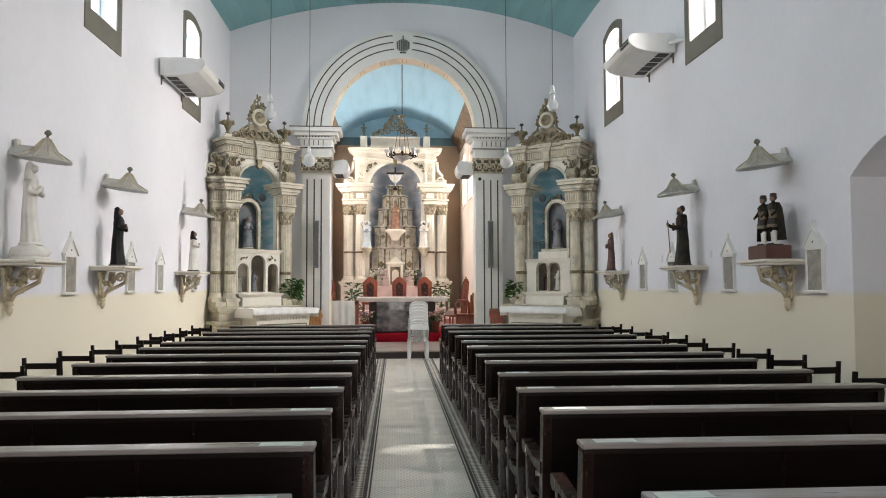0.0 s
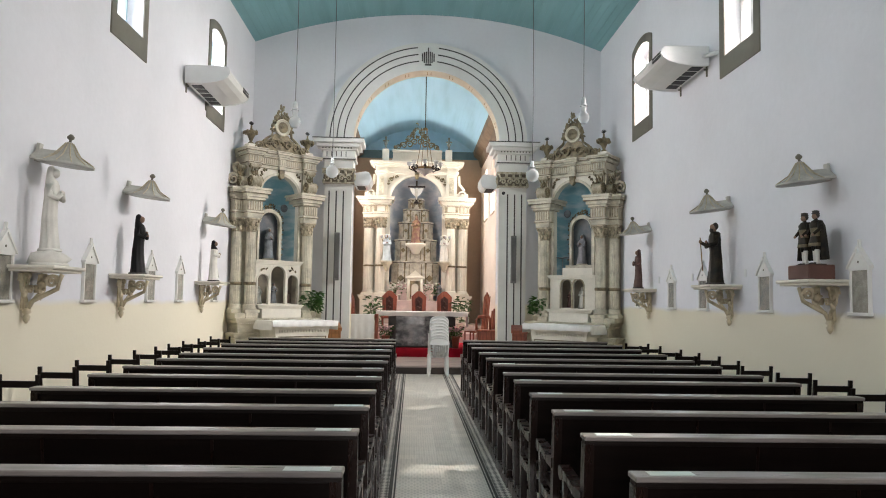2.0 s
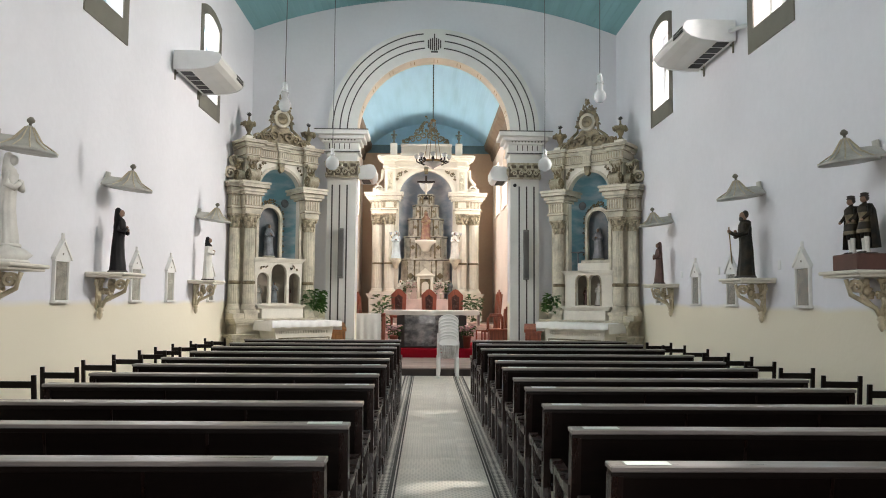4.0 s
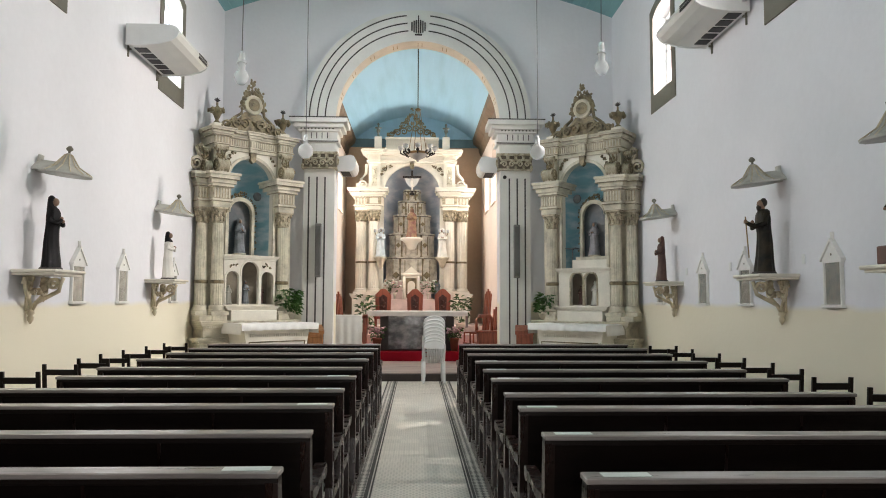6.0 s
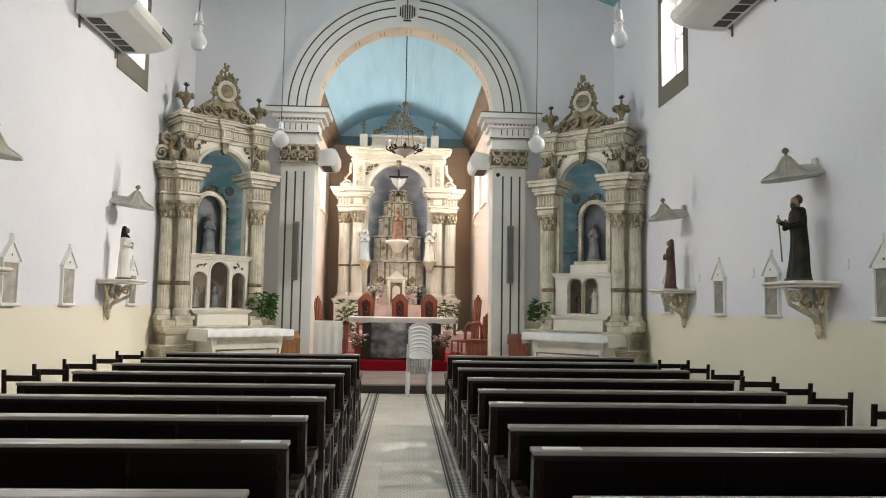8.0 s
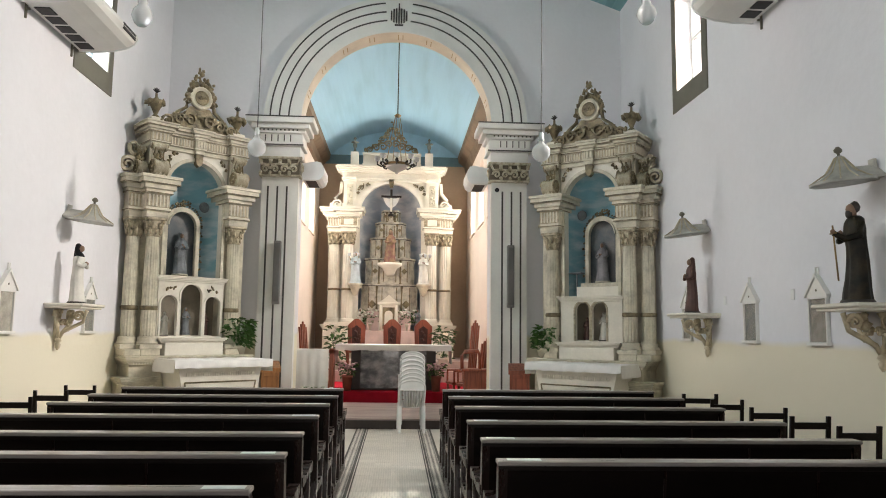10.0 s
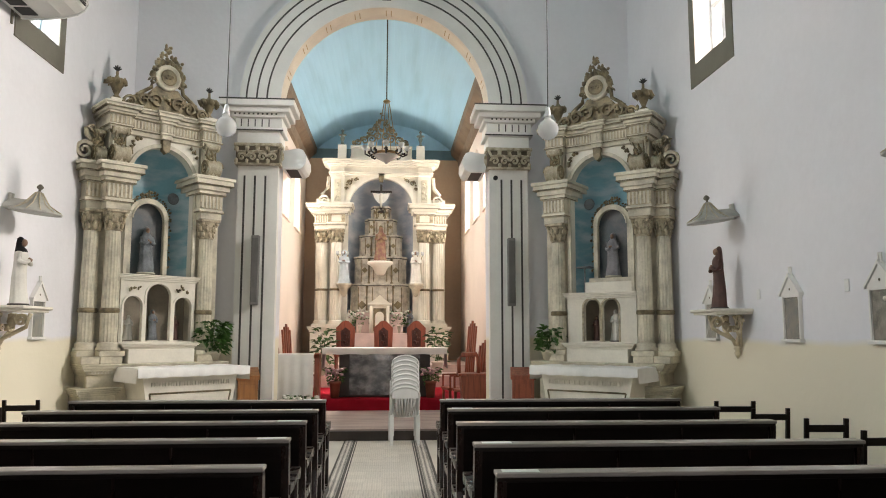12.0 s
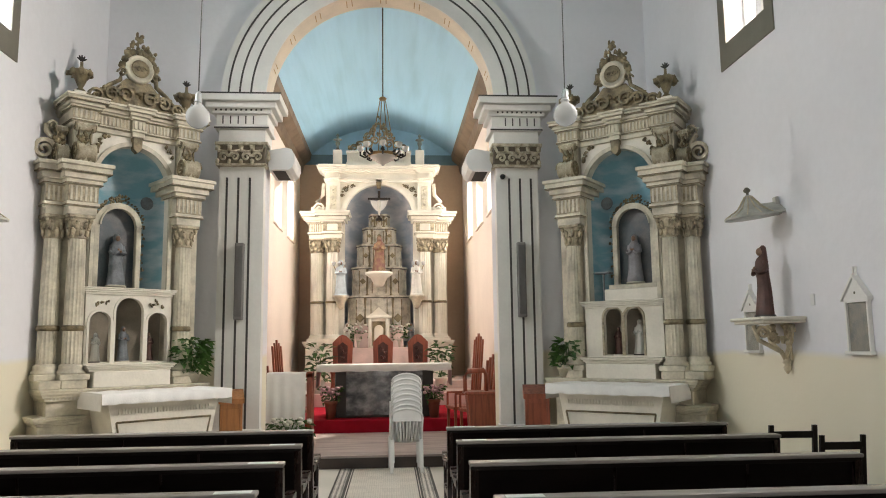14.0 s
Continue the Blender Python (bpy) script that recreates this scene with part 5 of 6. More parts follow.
HM = pose(-0.20, 24.95, 0.62) @ Matrix.Diagonal((1, 1, 0.978, 1))
high_retable(HM)
put_statue(statue_mesh("high_altar_statue", 0.95, mat("brown_and_gold_robe", (0.22, 0.09, 0.07), 0.5, var=0.35, scale=9, colour2=(0.35, 0.25, 0.12)), SKIN, 15), HM @ pose(0, -0.08, 2.86), "brown and gold robed plaster statue on a pedestal")
for k in (-1, 1):
    put_statue(statue_mesh("white_side_statue", 0.9, STATUE_WHITE if k > 0 else mat("pale_blue_robe", (0.55, 0.62, 0.66), 0.6, var=0.1, scale=9), SKIN, 17 + k), HM @ pose(k * 0.93, -0.3, 2.25), "pale plaster statue on a small wall bracket")
    br = B()
    lathe(br, [(0.02, 1.9), (0.07, 1.95), (0.12, 2.1), (0.2, 2.2), (0.22, 2.25)], 12, (k * 0.93, -0.3, 0))
    box(br, k * 0.93 - 0.04, -0.3, 2.05, k * 0.93 + 0.04, 0.02, 2.2)
    o = solid("statue_bracket", br, CREAM, "turned cream bracket under a statue", "bracket")
    o.matrix_world = HM
    put_statue(statue_mesh("low_statue", 0.62, STATUE_WHITE if k < 0 else STATUE_GREY, SKIN, 22 + k), HM @ pose(k * 0.78, -0.12, 1.12 - 0.17), "small plaster statue beside the tabernacle")
    # wall lamp clusters on the inner columns
    t = thing("candle_sconce", HM @ pose(k * 0.97, -0.3, 3.0), "brass candle sconce with white glass cups", "sconce")
    bm = B()
    for q in (-1, 0, 1):
        tube(bm, [(0, 0.2, -0.1), (q * 0.08, 0.0, -0.12), (q * 0.13, -0.06, 0.0)], 0.012)
    part("arm", bm, BRASS, t)
    for q in (-1, 0, 1):
        bm = B()
        lathe(bm, [(0.02, 0), (0.04, 0.04), (0.045, 0.09), (0.03, 0.1)], 10, (q * 0.13, -0.06, 0))
        part("cup", bm, FROST, t)

# crucifix above the throne, kept to a cross with plain cloth
t = thing("crucifix", HM @ pose(0, 0.3, 4.26) @ Matrix.Diagonal((0.9, 1, 0.86, 1)), "dark wooden crucifix with pale plain drape", "crucifix")
bm = B()
box(bm, -0.035, -0.02, 0.0, 0.035, 0.02, 0.92, 0.004)
box(bm, -0.32, -0.022, 0.64, 0.32, 0.018, 0.71, 0.004)
lathe(bm, [(0.1, 0), (0.09, 0.04), (0.045, 0.1)], 10)
part("cross", bm, DARKBASE, t)
bm = B()
n = 10
row_a = [bm.verts.new((-0.28 + 0.56 * i / n, -0.045 + 0.012 * math.sin(i * 2), 0.64 - 0.05 * math.sin(math.pi * i / n))) for i in range(n + 1)]
row_b = [bm.verts.new((-0.25 + 0.5 * i / n, -0.05 + 0.02 * math.sin(i * 2.3), 0.60 - 0.32 * math.sin(math.pi * i / n) ** 0.7)) for i in range(n + 1)]
for i in range(n):
    bm.faces.new((row_a[i], row_a[i + 1], row_b[i + 1], row_b[i])).smooth = True
part("drape", bm, CLOTH, t, "pale cloth")
bm = B()
lathe(bm, [(0.02, 0.15), (0.05, 0.35), (0.06, 0.55), (0.03, 0.62)], 10, (0, -0.06, 0), sy=0.6)
part("figure", bm, STATUE_WHITE, t, "pale plain carved form")


# ---- windows ----
def nave_window(i, side, ya, yb, sash):
    t = thing("window_%d" % i, pose(side * HALF, (ya + yb) / 2, 4.54), "tall segment-headed window with olive grey painted surround", "window", kind="structure")
    t.matrix_world = pose(side * HALF, (ya + yb) / 2, 4.54, 0, 0, 90 if side < 0 else -90)
    w = (yb - ya) / 2
    bm = B()
    inner = [(-w + TR, 0.27)] + [(p, z - 4.54) for p, z in arch_pts(-w + TR, w - TR, 6.08, 0.11)] + [(w - TR, 0.27)]
    outer = [(-w, 0)] + [(p, z - 4.54) for p, z in arch_pts(-w, w, 6.2, 0.13)] + [(w, 0)]
    n = len(inner)
    for k in range(n):
        a, b = k, (k + 1) % n
        prism(bm, [inner[a], outer[a], outer[b], inner[b]], "y", -0.015, 0.0)
    part("surround", bm, OLIVE, t, "olive grey painted surround")
    bm = B()
    for k in range(n - 1):
        p, q = inner[k], inner[k + 1]
        mx = lambda v: (v[0] * 0.9, 0.27 + (v[1] - 0.27) * 0.965 + 0.02)
        prism(bm, [p, q, mx(q), mx(p)], "y", 0.2, 0.25)
    box(bm, -w + TR, 0.2, 0.27, w - TR, 0.25, 0.33)
    box(bm, -0.02, 0.2, 0.27, 0.02, 0.25, 1.75)
    box(bm, -w + TR, 0.2, 0.98, w - TR, 0.25, 1.02)
    part("window_frame", bm, sash, t)
    for k, (x0, x1) in enumerate(((-w + TR + 0.04, -0.02), (0.02, w - TR - 0.04))):
        for z0, z1 in ((0.32, 0.98), (1.02, 1.7)):
            bm = B()
            box(bm, x0, 0.222, z0, x1, 0.228, z1)
            o = part("pane", bm, GLASS, t)
            o.visible_shadow = False
    bm = B()
    box(bm, -w + TR, 0.0, 0.268, w - TR, 0.3, 0.276)
    part("window_sill", bm, WHITE, t)
    bm = B()
    m_ = 10
    for x0 in (-w + TR + 0.06, 0.14):
        ra = [bm.verts.new((x0 + 0.16 * j / m_, 0.31 + 0.015 * math.sin(j * 1.9), 0.34)) for j in range(m_ + 1)]
        rb = [bm.verts.new((x0 + 0.16 * j / m_, 0.31 + 0.015 * math.sin(j * 1.9), 1.6)) for j in range(m_ + 1)]
        for j in range(m_):
            bm.faces.new((ra[j], ra[j + 1], rb[j + 1], rb[j])).smooth = True
    part("curtain", bm, mat("thin_white_curtain", (0.75, 0.76, 0.76), 0.9), t, "thin white curtain strips")
    return t


SASHB = mat("pale_blue_sash", (0.40, 0.55, 0.62), 0.5, var=0.08)
k = 1
for ya, yb in WIN[1:]:
    nave_window(k, 1, ya, yb, WHITE)
    nave_window(k + 1, -1, ya, yb, SASHB)
    k += 2
for yc in CWIN:
    for side in (-1, 1):
        t = thing("window_%d" % k, pose(0, 0, 0), "round-headed chancel window with white sash", "window", kind="structure")
        t.matrix_world = pose(CX + side * CHALF, yc, 4.2, 0, 0, 90 if side < 0 else -90)
        bm = B()
        ring_band(bm, 0, 1.15, 0.5, 0.56, 0.2, 0.25, seg=14)
        for x in (-0.56, 0.5):
            box(bm, x, 0.2, 0, x + 0.06, 0.25, 1.15)
        box(bm, -0.56, 0.2, 0, 0.56, 0.25, 0.06)
        box(bm, -0.02, 0.2, 0, 0.02, 0.25, 1.65)
        part("window_frame", bm, WHITE, t)
        bm = B()
        box(bm, -0.52, 0.222, 0.04, 0.52, 0.228, 1.2)
        o = part("pane", bm, GLASS, t)
        o.visible_shadow = False
        bm = B()
        box(bm, -0.62, -0.04, -0.05, 0.62, 0.1, -0.004, 0.006)
        part("window_sill", bm, CWALL, t)
        k += 1


# ---- wall brackets, canopies, statues ----
def wall_bracket(m):
    """A shelf on a carved scroll bracket; the wall is on the +y side."""
    t = thing("wall_bracket", m, "cream carved wooden wall bracket with a shelf", "bracket", "statue brackets on the walls")
    bm = B()
    box(bm, -0.36, -0.44, -0.02, 0.36, 0.0, 0.012, 0.01)
    box(bm, -0.33, -0.41, -0.045, 0.33, 0.0, -0.02, 0.006)
    part("shelf", bm, IVORY, t)
    bm = B()
    for k in (-1, 1):
        scroll(bm, k * 0.19, -0.1, -0.125, 0.085, 0.05, 1.6, k, wide=0.42)
        scroll(bm, k * 0.08, -0.1, -0.2, 0.05, 0.05, 1.3, -k, wide=0.42)
        tube(bm, [(k * 0.27, -0.1, -0.06), (k * 0.22, -0.1, -0.2), (k * 0.11, -0.08, -0.27), (k * 0.03, -0.06, -0.33), (0, -0.05, -0.37)], 0.02, 7)
        blob(bm, (k * 0.13, -0.11, -0.08), 0.05, 0.035, 0.035, rough=0.8)
        blob(bm, (k * 0.16, -0.1, -0.24), 0.035, 0.03, 0.045, rough=0.8)
    scroll(bm, 0, -0.27, -0.125, 0.075, 0.05, 1.6, -1, "yz", wide=0.42)
    tube(bm, [(0, -0.36, -0.06), (0, -0.32, -0.19), (0, -0.2, -0.25), (0, -0.1, -0.3), (0, -0.06, -0.37)], 0.022, 7)
    blob(bm, (0, -0.17, -0.16), 0.03, 0.05, 0.04, rough=0.8)
    lathe(bm, [(0.008, -0.5), (0.028, -0.47), (0.036, -0.44), (0.022, -0.42), (0.042, -0.4), (0.026, -0.36)], 12, (0, -0.05, 0))
    box(bm, -0.035, -0.03, -0.38, 0.035, 0.0, -0.04, 0.008)
    part("scroll_bracket", bm, mat_br, t, "carved cream scrollwork")
    return t


mat_br = mat("cream_wood_carving", (0.62, 0.54, 0.38), 0.5, var=0.2, scale=8, bump=0.3)
CANOPY = mat("silvery_painted_tin", (0.50, 0.49, 0.44), 0.5, var=0.15, scale=7, bump=0.15)


def wall_canopy(m):
    """A small flared tin canopy with a finial, held off the wall by an arm."""
    t = thing("statue_canopy", m, "small flared cream tin canopy with ball finial", "canopy", "canopies above the statues")
    bm = B()
    lathe(bm, [(0.235, 0.0), (0.24, 0.02), (0.17, 0.05), (0.11, 0.1), (0.06, 0.17), (0.03, 0.23), (0.02, 0.245)], 12, (0, -0.25, 0), sy=0.95)
    part("roof", bm, CANOPY, t)
    bm = B()
    for i in range(12):
        a = 2 * math.pi * i / 12
        tube(bm, [(0.235 * math.cos(a), -0.25 + 0.223 * math.sin(a), 0.024), (0.112 * math.cos(a), -0.25 + 0.106 * math.sin(a), 0.102), (0.03 * math.cos(a), -0.25 + 0.0285 * math.sin(a), 0.232)], 0.006, 4)
    part("rib", bm, mat_br, t)
    bm = B()
    lathe(bm, [(0.011, 0.235), (0.011, 0.265), (0.028, 0.28), (0.03, 0.3), (0.011, 0.325)], 10, (0, -0.25, 0))
    part("finial", bm, OLIVE, t, "dark ball finial")
    bm = B()
    prism(bm, [(-0.13, 0.04), (0, 0.14), (0.13, 0.04), (0.13, 0.015), (-0.13, 0.015)], "y", -0.24, -0.0)
    box(bm, -0.04, -0.03, 0.0, 0.04, 0.0, 0.19, 0.005)
    part("arm", bm, CANOPY, t)
    return t


def station(m, glow):
    """A gabled glazed case of the stations of the cross; the wall is on the +y side."""
    t = thing("station_case", m, "white gabled wall case with a small picture behind glass", "picture case", "picture cases along the walls")
    bm = B()
    for x in (-0.17, 0.148):
        box(bm, x, -0.034, 0.0, x + 0.022, 0.0, 0.44, 0.003)
    box(bm, -0.19, -0.05, -0.02, 0.19, 0.0, 0.012, 0.004)
    prism(bm, [(-0.18, 0.42), (0.18, 0.42), (0.18, 0.46), (0, 0.63), (-0.18, 0.46)], "y", -0.032, 0.0)
    for k in (-1, 1):
        prism(bm, [(k * 0.2, 0.435), (k * 0.2, 0.46), (0, 0.66), (0, 0.63)], "y", -0.048, 0.0)
    for x in (-0.012, 0.022):
        box(bm, x - 0.008, -0.03, 0.64, x + 0.008, -0.014, 0.72, 0.002)
    part("case", bm, WHITE, t)
    bm = B()
    box(bm, -0.148, -0.016, 0.012, 0.148, -0.006, 0.42)
    part("picture", bm, random.choice(PICS), t, "faded small picture")
    bm = B()
    box(bm, -0.148, -0.026, 0.012, 0.148, -0.023, 0.42)
    part("glass", bm, GLASS, t).visible_shadow = False
    bm = B()
    lathe(bm, [(0.012, 0.0), (0.012, 0.004)], 8, (0, -0.033, 0.5), turn=Matrix.Rotation(math.pi / 2, 3, "X"))
    part("rosette", bm, OLIVE, t)
    return t


PICS = [mat("faded_picture", (0.25, 0.24, 0.20), 0.5, var=0.2, scale=9, colour2=c2) for c2 in ((0.08, 0.08, 0.065), (0.45, 0.43, 0.37), (0.12, 0.14, 0.15))]


def on_wall(side, y, z):
    """A pose on a long wall: local -y points into the nave."""
    return pose(side * HALF, y, z, 0, 0, -90 if side > 0 else 90)


white_big = statue_mesh("white_figure", 0.78, STATUE_WHITE, STATUE_WHITE, 1, 0.125)
black_fig = statue_mesh("black_figure", 0.72, STATUE_BLACK, SKIN, 2, 0.14, base=DARKBASE)
pale_fig = statue_mesh("pale_figure", 0.68, STATUE_WHITE, SKIN, 3, 0.14, base=DARKBASE, hair=STATUE_BLACK)
olive_fig = statue_mesh("olive_figure", 0.80, STATUE_GREEN, SKIN, 5, 0.145, base=DARKBASE, veil=False, reach=0.9)
brown_fig = statue_mesh("brown_figure", 0.67, STATUE_BROWN, SKIN, 7, 0.135, base=DARKBASE)
twin = cloaked_pair_mesh("twin_figure", 0.51, STATUE_GREEN, mat("worn_dark_gold_trim", (0.16, 0.12, 0.06), 0.5, var=0.3, scale=14), SKIN, STATUE_WHITE, 9)
for side, y, data, label in (
        (-1, 7.35, white_big, "white plaster statue with long veil on a bracket"),
        (-1, 9.5, black_fig, "black robed plaster statue on a wall bracket"),
        (-1, 12.85, pale_fig, "pale robed statue with black veil on a bracket"),
        (1, 7.52, None, ""), (1, 9.78, olive_fig, "dark olive robed plaster statue on a wall bracket"),
        (1, 12.97, brown_fig, "brown robed plaster statue on a wall bracket")):
    wall_bracket(on_wall(side, y, 1.8) @ Matrix.Diagonal((0.86, 0.95, 1, 1)))
    wall_canopy(on_wall(side, y + (0.1 if side < 0 else 0.02), 2.745) @ pose(0, 0, 0.03, 7, 0, 0) @ Matrix.Diagonal((0.84, 1.12, 0.9, 1)))
    if data:
        zb = 1.813
        if data is white_big:
            bm = B()
            blob(bm, (0, 0, 0.07), 0.2, 0.16, 0.085, sub=2, rough=0.35)
            lathe(bm, [(0.2, 0), (0.19, 0.025), (0.15, 0.04)], 16, sy=0.8)
            o = solid("cloud_plinth", bm, STATUE_WHITE, "white cloud-shaped plaster plinth under the statue", "plinth")
            o.matrix_world = on_wall(side, y, zb) @ pose(0, -0.22, 0)
            zb += 0.13
        put_statue(data, on_wall(side, y, zb) @ pose(0, -0.22, 0), label, "statues on wall brackets")
bm = B()
box(bm, -0.19, -0.13, 0, 0.19, 0.13, 0.14, 0.01)
o = solid("wooden_plinth", bm, mat("red_brown_plinth", (0.13, 0.055, 0.04), 0.5, var=0.2), "red brown wooden plinth under two statues", "plinth")
o.matrix_world = on_wall(1, 7.52, 1.813) @ pose(0, -0.22, 0)
for x in (-0.1, 0.1):
    put_statue(twin, on_wall(1, 7.52, 1.954) @ pose(x, -0.22, 0), "small dark cloaked statue on a shared plinth", "statues on wall brackets")
SWORD = B()
tube(SWORD, [(0, 0, 0), (0, 0, 0.42)], 0.007, 6)
tube(SWORD, [(-0.04, 0, 0.36), (0.04, 0, 0.36)], 0.007, 6)
o = solid("staff", SWORD, BRASS, "thin brass staff in the statue's hold", "staff")
o.matrix_world = on_wall(1, 9.78, 1.98) @ pose(0.06, -0.4, 0, 4, 0, 0)
for y in (7.07, 8.87, 10.66, 11.92, 13.63):
    station(on_wall(1, y, 1.5) @ Matrix.Diagonal((0.86, 1, 0.93, 1)), 0)
for y in (6.98, 8.66, 10.52, 11.75, 13.7):
    station(on_wall(-1, y, 1.5) @ Matrix.Diagonal((0.86, 1, 0.93, 1)), 0)
# switch plates
for y, z in ((11.1, 1.95), (12.55, 1.95), (9.4, 1.95)):
    bm = B()
    box(bm, -0.03, -0.012, -0.05, 0.03, 0.0, 0.05, 0.004)
    o = solid("switch_plate", bm, PLASTIC, "small white plastic switch plate on the wall", "switch plate")
    o.matrix_world = on_wall(1, y, z)


# ---- air conditioners ----
def air_conditioner(m):
    """A long casing hung level on the wall, with intake slots below and outlet slots at the front."""
    t = thing("air_conditioner", m, "long off-white air conditioner hung on wall arms", "air conditioner", "wall air conditioners")
    bm = B()
    prism(bm, [(-0.04, 0.0), (-0.26, -0.0), (-0.45, 0.02), (-0.58, 0.055), (-0.65, 0.1), (-0.685, 0.155), (-0.675, 0.205), (-0.63, 0.24), (-0.5, 0.25), (-0.04, 0.25)], "x", -0.62, 0.62)
    part("casing", bm, ACWHITE, t)
    for x in (-0.64, 0.62):
        bm = B()
        prism(bm, [(-0.03, -0.01), (-0.26, -0.012), (-0.455, 0.01), (-0.59, 0.047), (-0.66, 0.095), (-0.695, 0.155), (-0.683, 0.212), (-0.635, 0.25), (-0.5, 0.26), (-0.03, 0.26)], "x", x, x + 0.02)
        part("end_cap", bm, PLASTIC, t)
    for i in range(5):
        bm = B()
        x = -0.5 + i * 0.22
        box(bm, x, -0.24, -0.008, x + 0.17, -0.08, 0.003, 0.003)
        part("intake_grille", bm, BLACK, t, "dark intake slot")
    for i in range(4):
        bm = B()
        box(bm, 0.22, -0.685 - 0.002, 0.125 + i * 0.02, 0.58, -0.675, 0.135 + i * 0.02)
        part("outlet_slat", bm, BLACK, t)
    for x in (-0.5, 0.5):
        bm = B()
        box(bm, x - 0.015, -0.05, -0.03, x + 0.015, 0.0, -0.012, 0.003)
        box(bm, x - 0.012, -0.02, -0.12, x + 0.012, 0.0, 0.2, 0.003)
        part("wall_arm", bm, OLIVE, t)
    bm = B()
    tube(bm, [(0.64, -0.1, 0.12), (0.76, -0.08, 0.1), (0.85, -0.03, 0.1), (0.88, 0.05, 0.1)], 0.03, 8)
    part("pipe", bm, PLASTIC, t, "white wrapped pipe")
    return t


air_conditioner(on_wall(1, 11.0, 4.83))
air_conditioner(on_wall(-1, 12.25, 4.75) @ Matrix.Diagonal((1.06, 1, 1, 1)))


# ---- hanging lamps ----
CORD = plain("grey_lamp_cord", (0.10, 0.10, 0.10), 0.6)


GLOBE = plain("cloudy_globe_glass", (0.93, 0.95, 0.95), 0.25)
GLOBE.node_tree.nodes["Principled BSDF"].inputs["Transmission Weight"].default_value = 0.65
GLOBE.node_tree.nodes["Principled BSDF"].inputs["IOR"].default_value = 1.08


def pendant(x, y, z, big_):
    top = SPRING + (CROWN - SPRING) * (1 - (x / HALF) ** 2)
    t = thing("pendant_lamp", pose(x, y, z), "pendant lamp with frosted glass globe on a long cord", "pendant lamp", "pendant lamps of the nave")
    bm = B()
    tube(bm, [(0, 0, 0.2), (0.006, 0, 1.2), (0, 0, top - z)], 0.006 if big_ else 0.0045, 5)
    part("cord", bm, CORD, t)
    bm = B()
    lathe(bm, [(0.02, 0.24), (0.03, 0.2), (0.03, 0.15), (0.045, 0.13)], 12)
    part("holder", bm, FROST, t, "white porcelain lamp holder")
    bm = B()
    r = 0.11 if big_ else 0.068
    if big_:
        lathe(bm, [(0.02, -r)] + [(r * math.cos(q), r * math.sin(q)) for q in [math.pi * (-0.42 + 0.1 * k) for k in range(9)]] + [(0.035, 0.12), (0.035, 0.16)], 20)
    else:
        lathe(bm, [(0.03, -r * 1.05), (r * 0.7, -r * 0.8), (r, -r * 0.1), (r * 0.85, r * 0.5), (r * 0.45, r * 1.0), (0.035, 0.16)], 18)
    part("globe", bm, GLOBE, t, "frosted glass globe")


for x, y, z, big_ in ((-1.68, 9.15, 3.61, False), (1.70, 9.11, 3.74, False), (-1.68, 13.15, 3.72, True), (1.70, 12.85, 3.68, True)):
    pendant(x, y, z, big_)
# chandelier in the chancel
t = thing("chandelier", pose(-0.03, 18.6, 4.74), "brass chandelier with dark arms and glass cups", "chandelier")
bm = B()
tube(bm, [(0, 0, 1.05), (0, 0, 2.74)], 0.012, 6)
part("rod", bm, IRON, t)
bm = B()
lathe(bm, [(0.02, -0.14), (0.035, -0.11), (0.2, -0.02), (0.22, 0.02), (0.19, 0.03)], 20)
part("bowl", bm, FROST, t, "milky glass bowl")
bm = B()
lathe(bm, [(0.22, 0.02), (0.25, 0.03), (0.25, 0.06), (0.22, 0.07)], 20)
lathe(bm, [(0.05, 1.0), (0.07, 1.03), (0.03, 1.06)], 12)
part("ring", bm, BRASS, t)
for i in range(4):
    a = math.pi / 2 * i + 0.4
    bm = B()
    tube(bm, [(0.22 * math.cos(a), 0.22 * math.sin(a), 0.06), (0.05 * math.cos(a), 0.05 * math.sin(a), 1.0)], 0.008, 5)
    part("chain", bm, BRASS, t)
for i in range(8):
    a = math.pi / 4 * i
    c, s_ = math.cos(a), math.sin(a)
    bm = B()
    tube(bm, [(0.22 * c, 0.22 * s_, 0.05), (0.3 * c, 0.3 * s_, 0.0), (0.38 * c, 0.38 * s_, 0.04), (0.38 * c, 0.38 * s_, 0.1)], 0.016, 6)
    leaf_mass(bm, [(0.3 * c, 0.3 * s_, 0.06)], 0.05, i)
    arm = part("arm", bm, IRON, t)
    bm = B()
    lathe(bm, [(0.02, 0.1), (0.05, 0.13), (0.06, 0.19), (0.04, 0.2)], 10, (0.38 * c, 0.38 * s_, 0))
    part("cup", bm, FROST, arm)


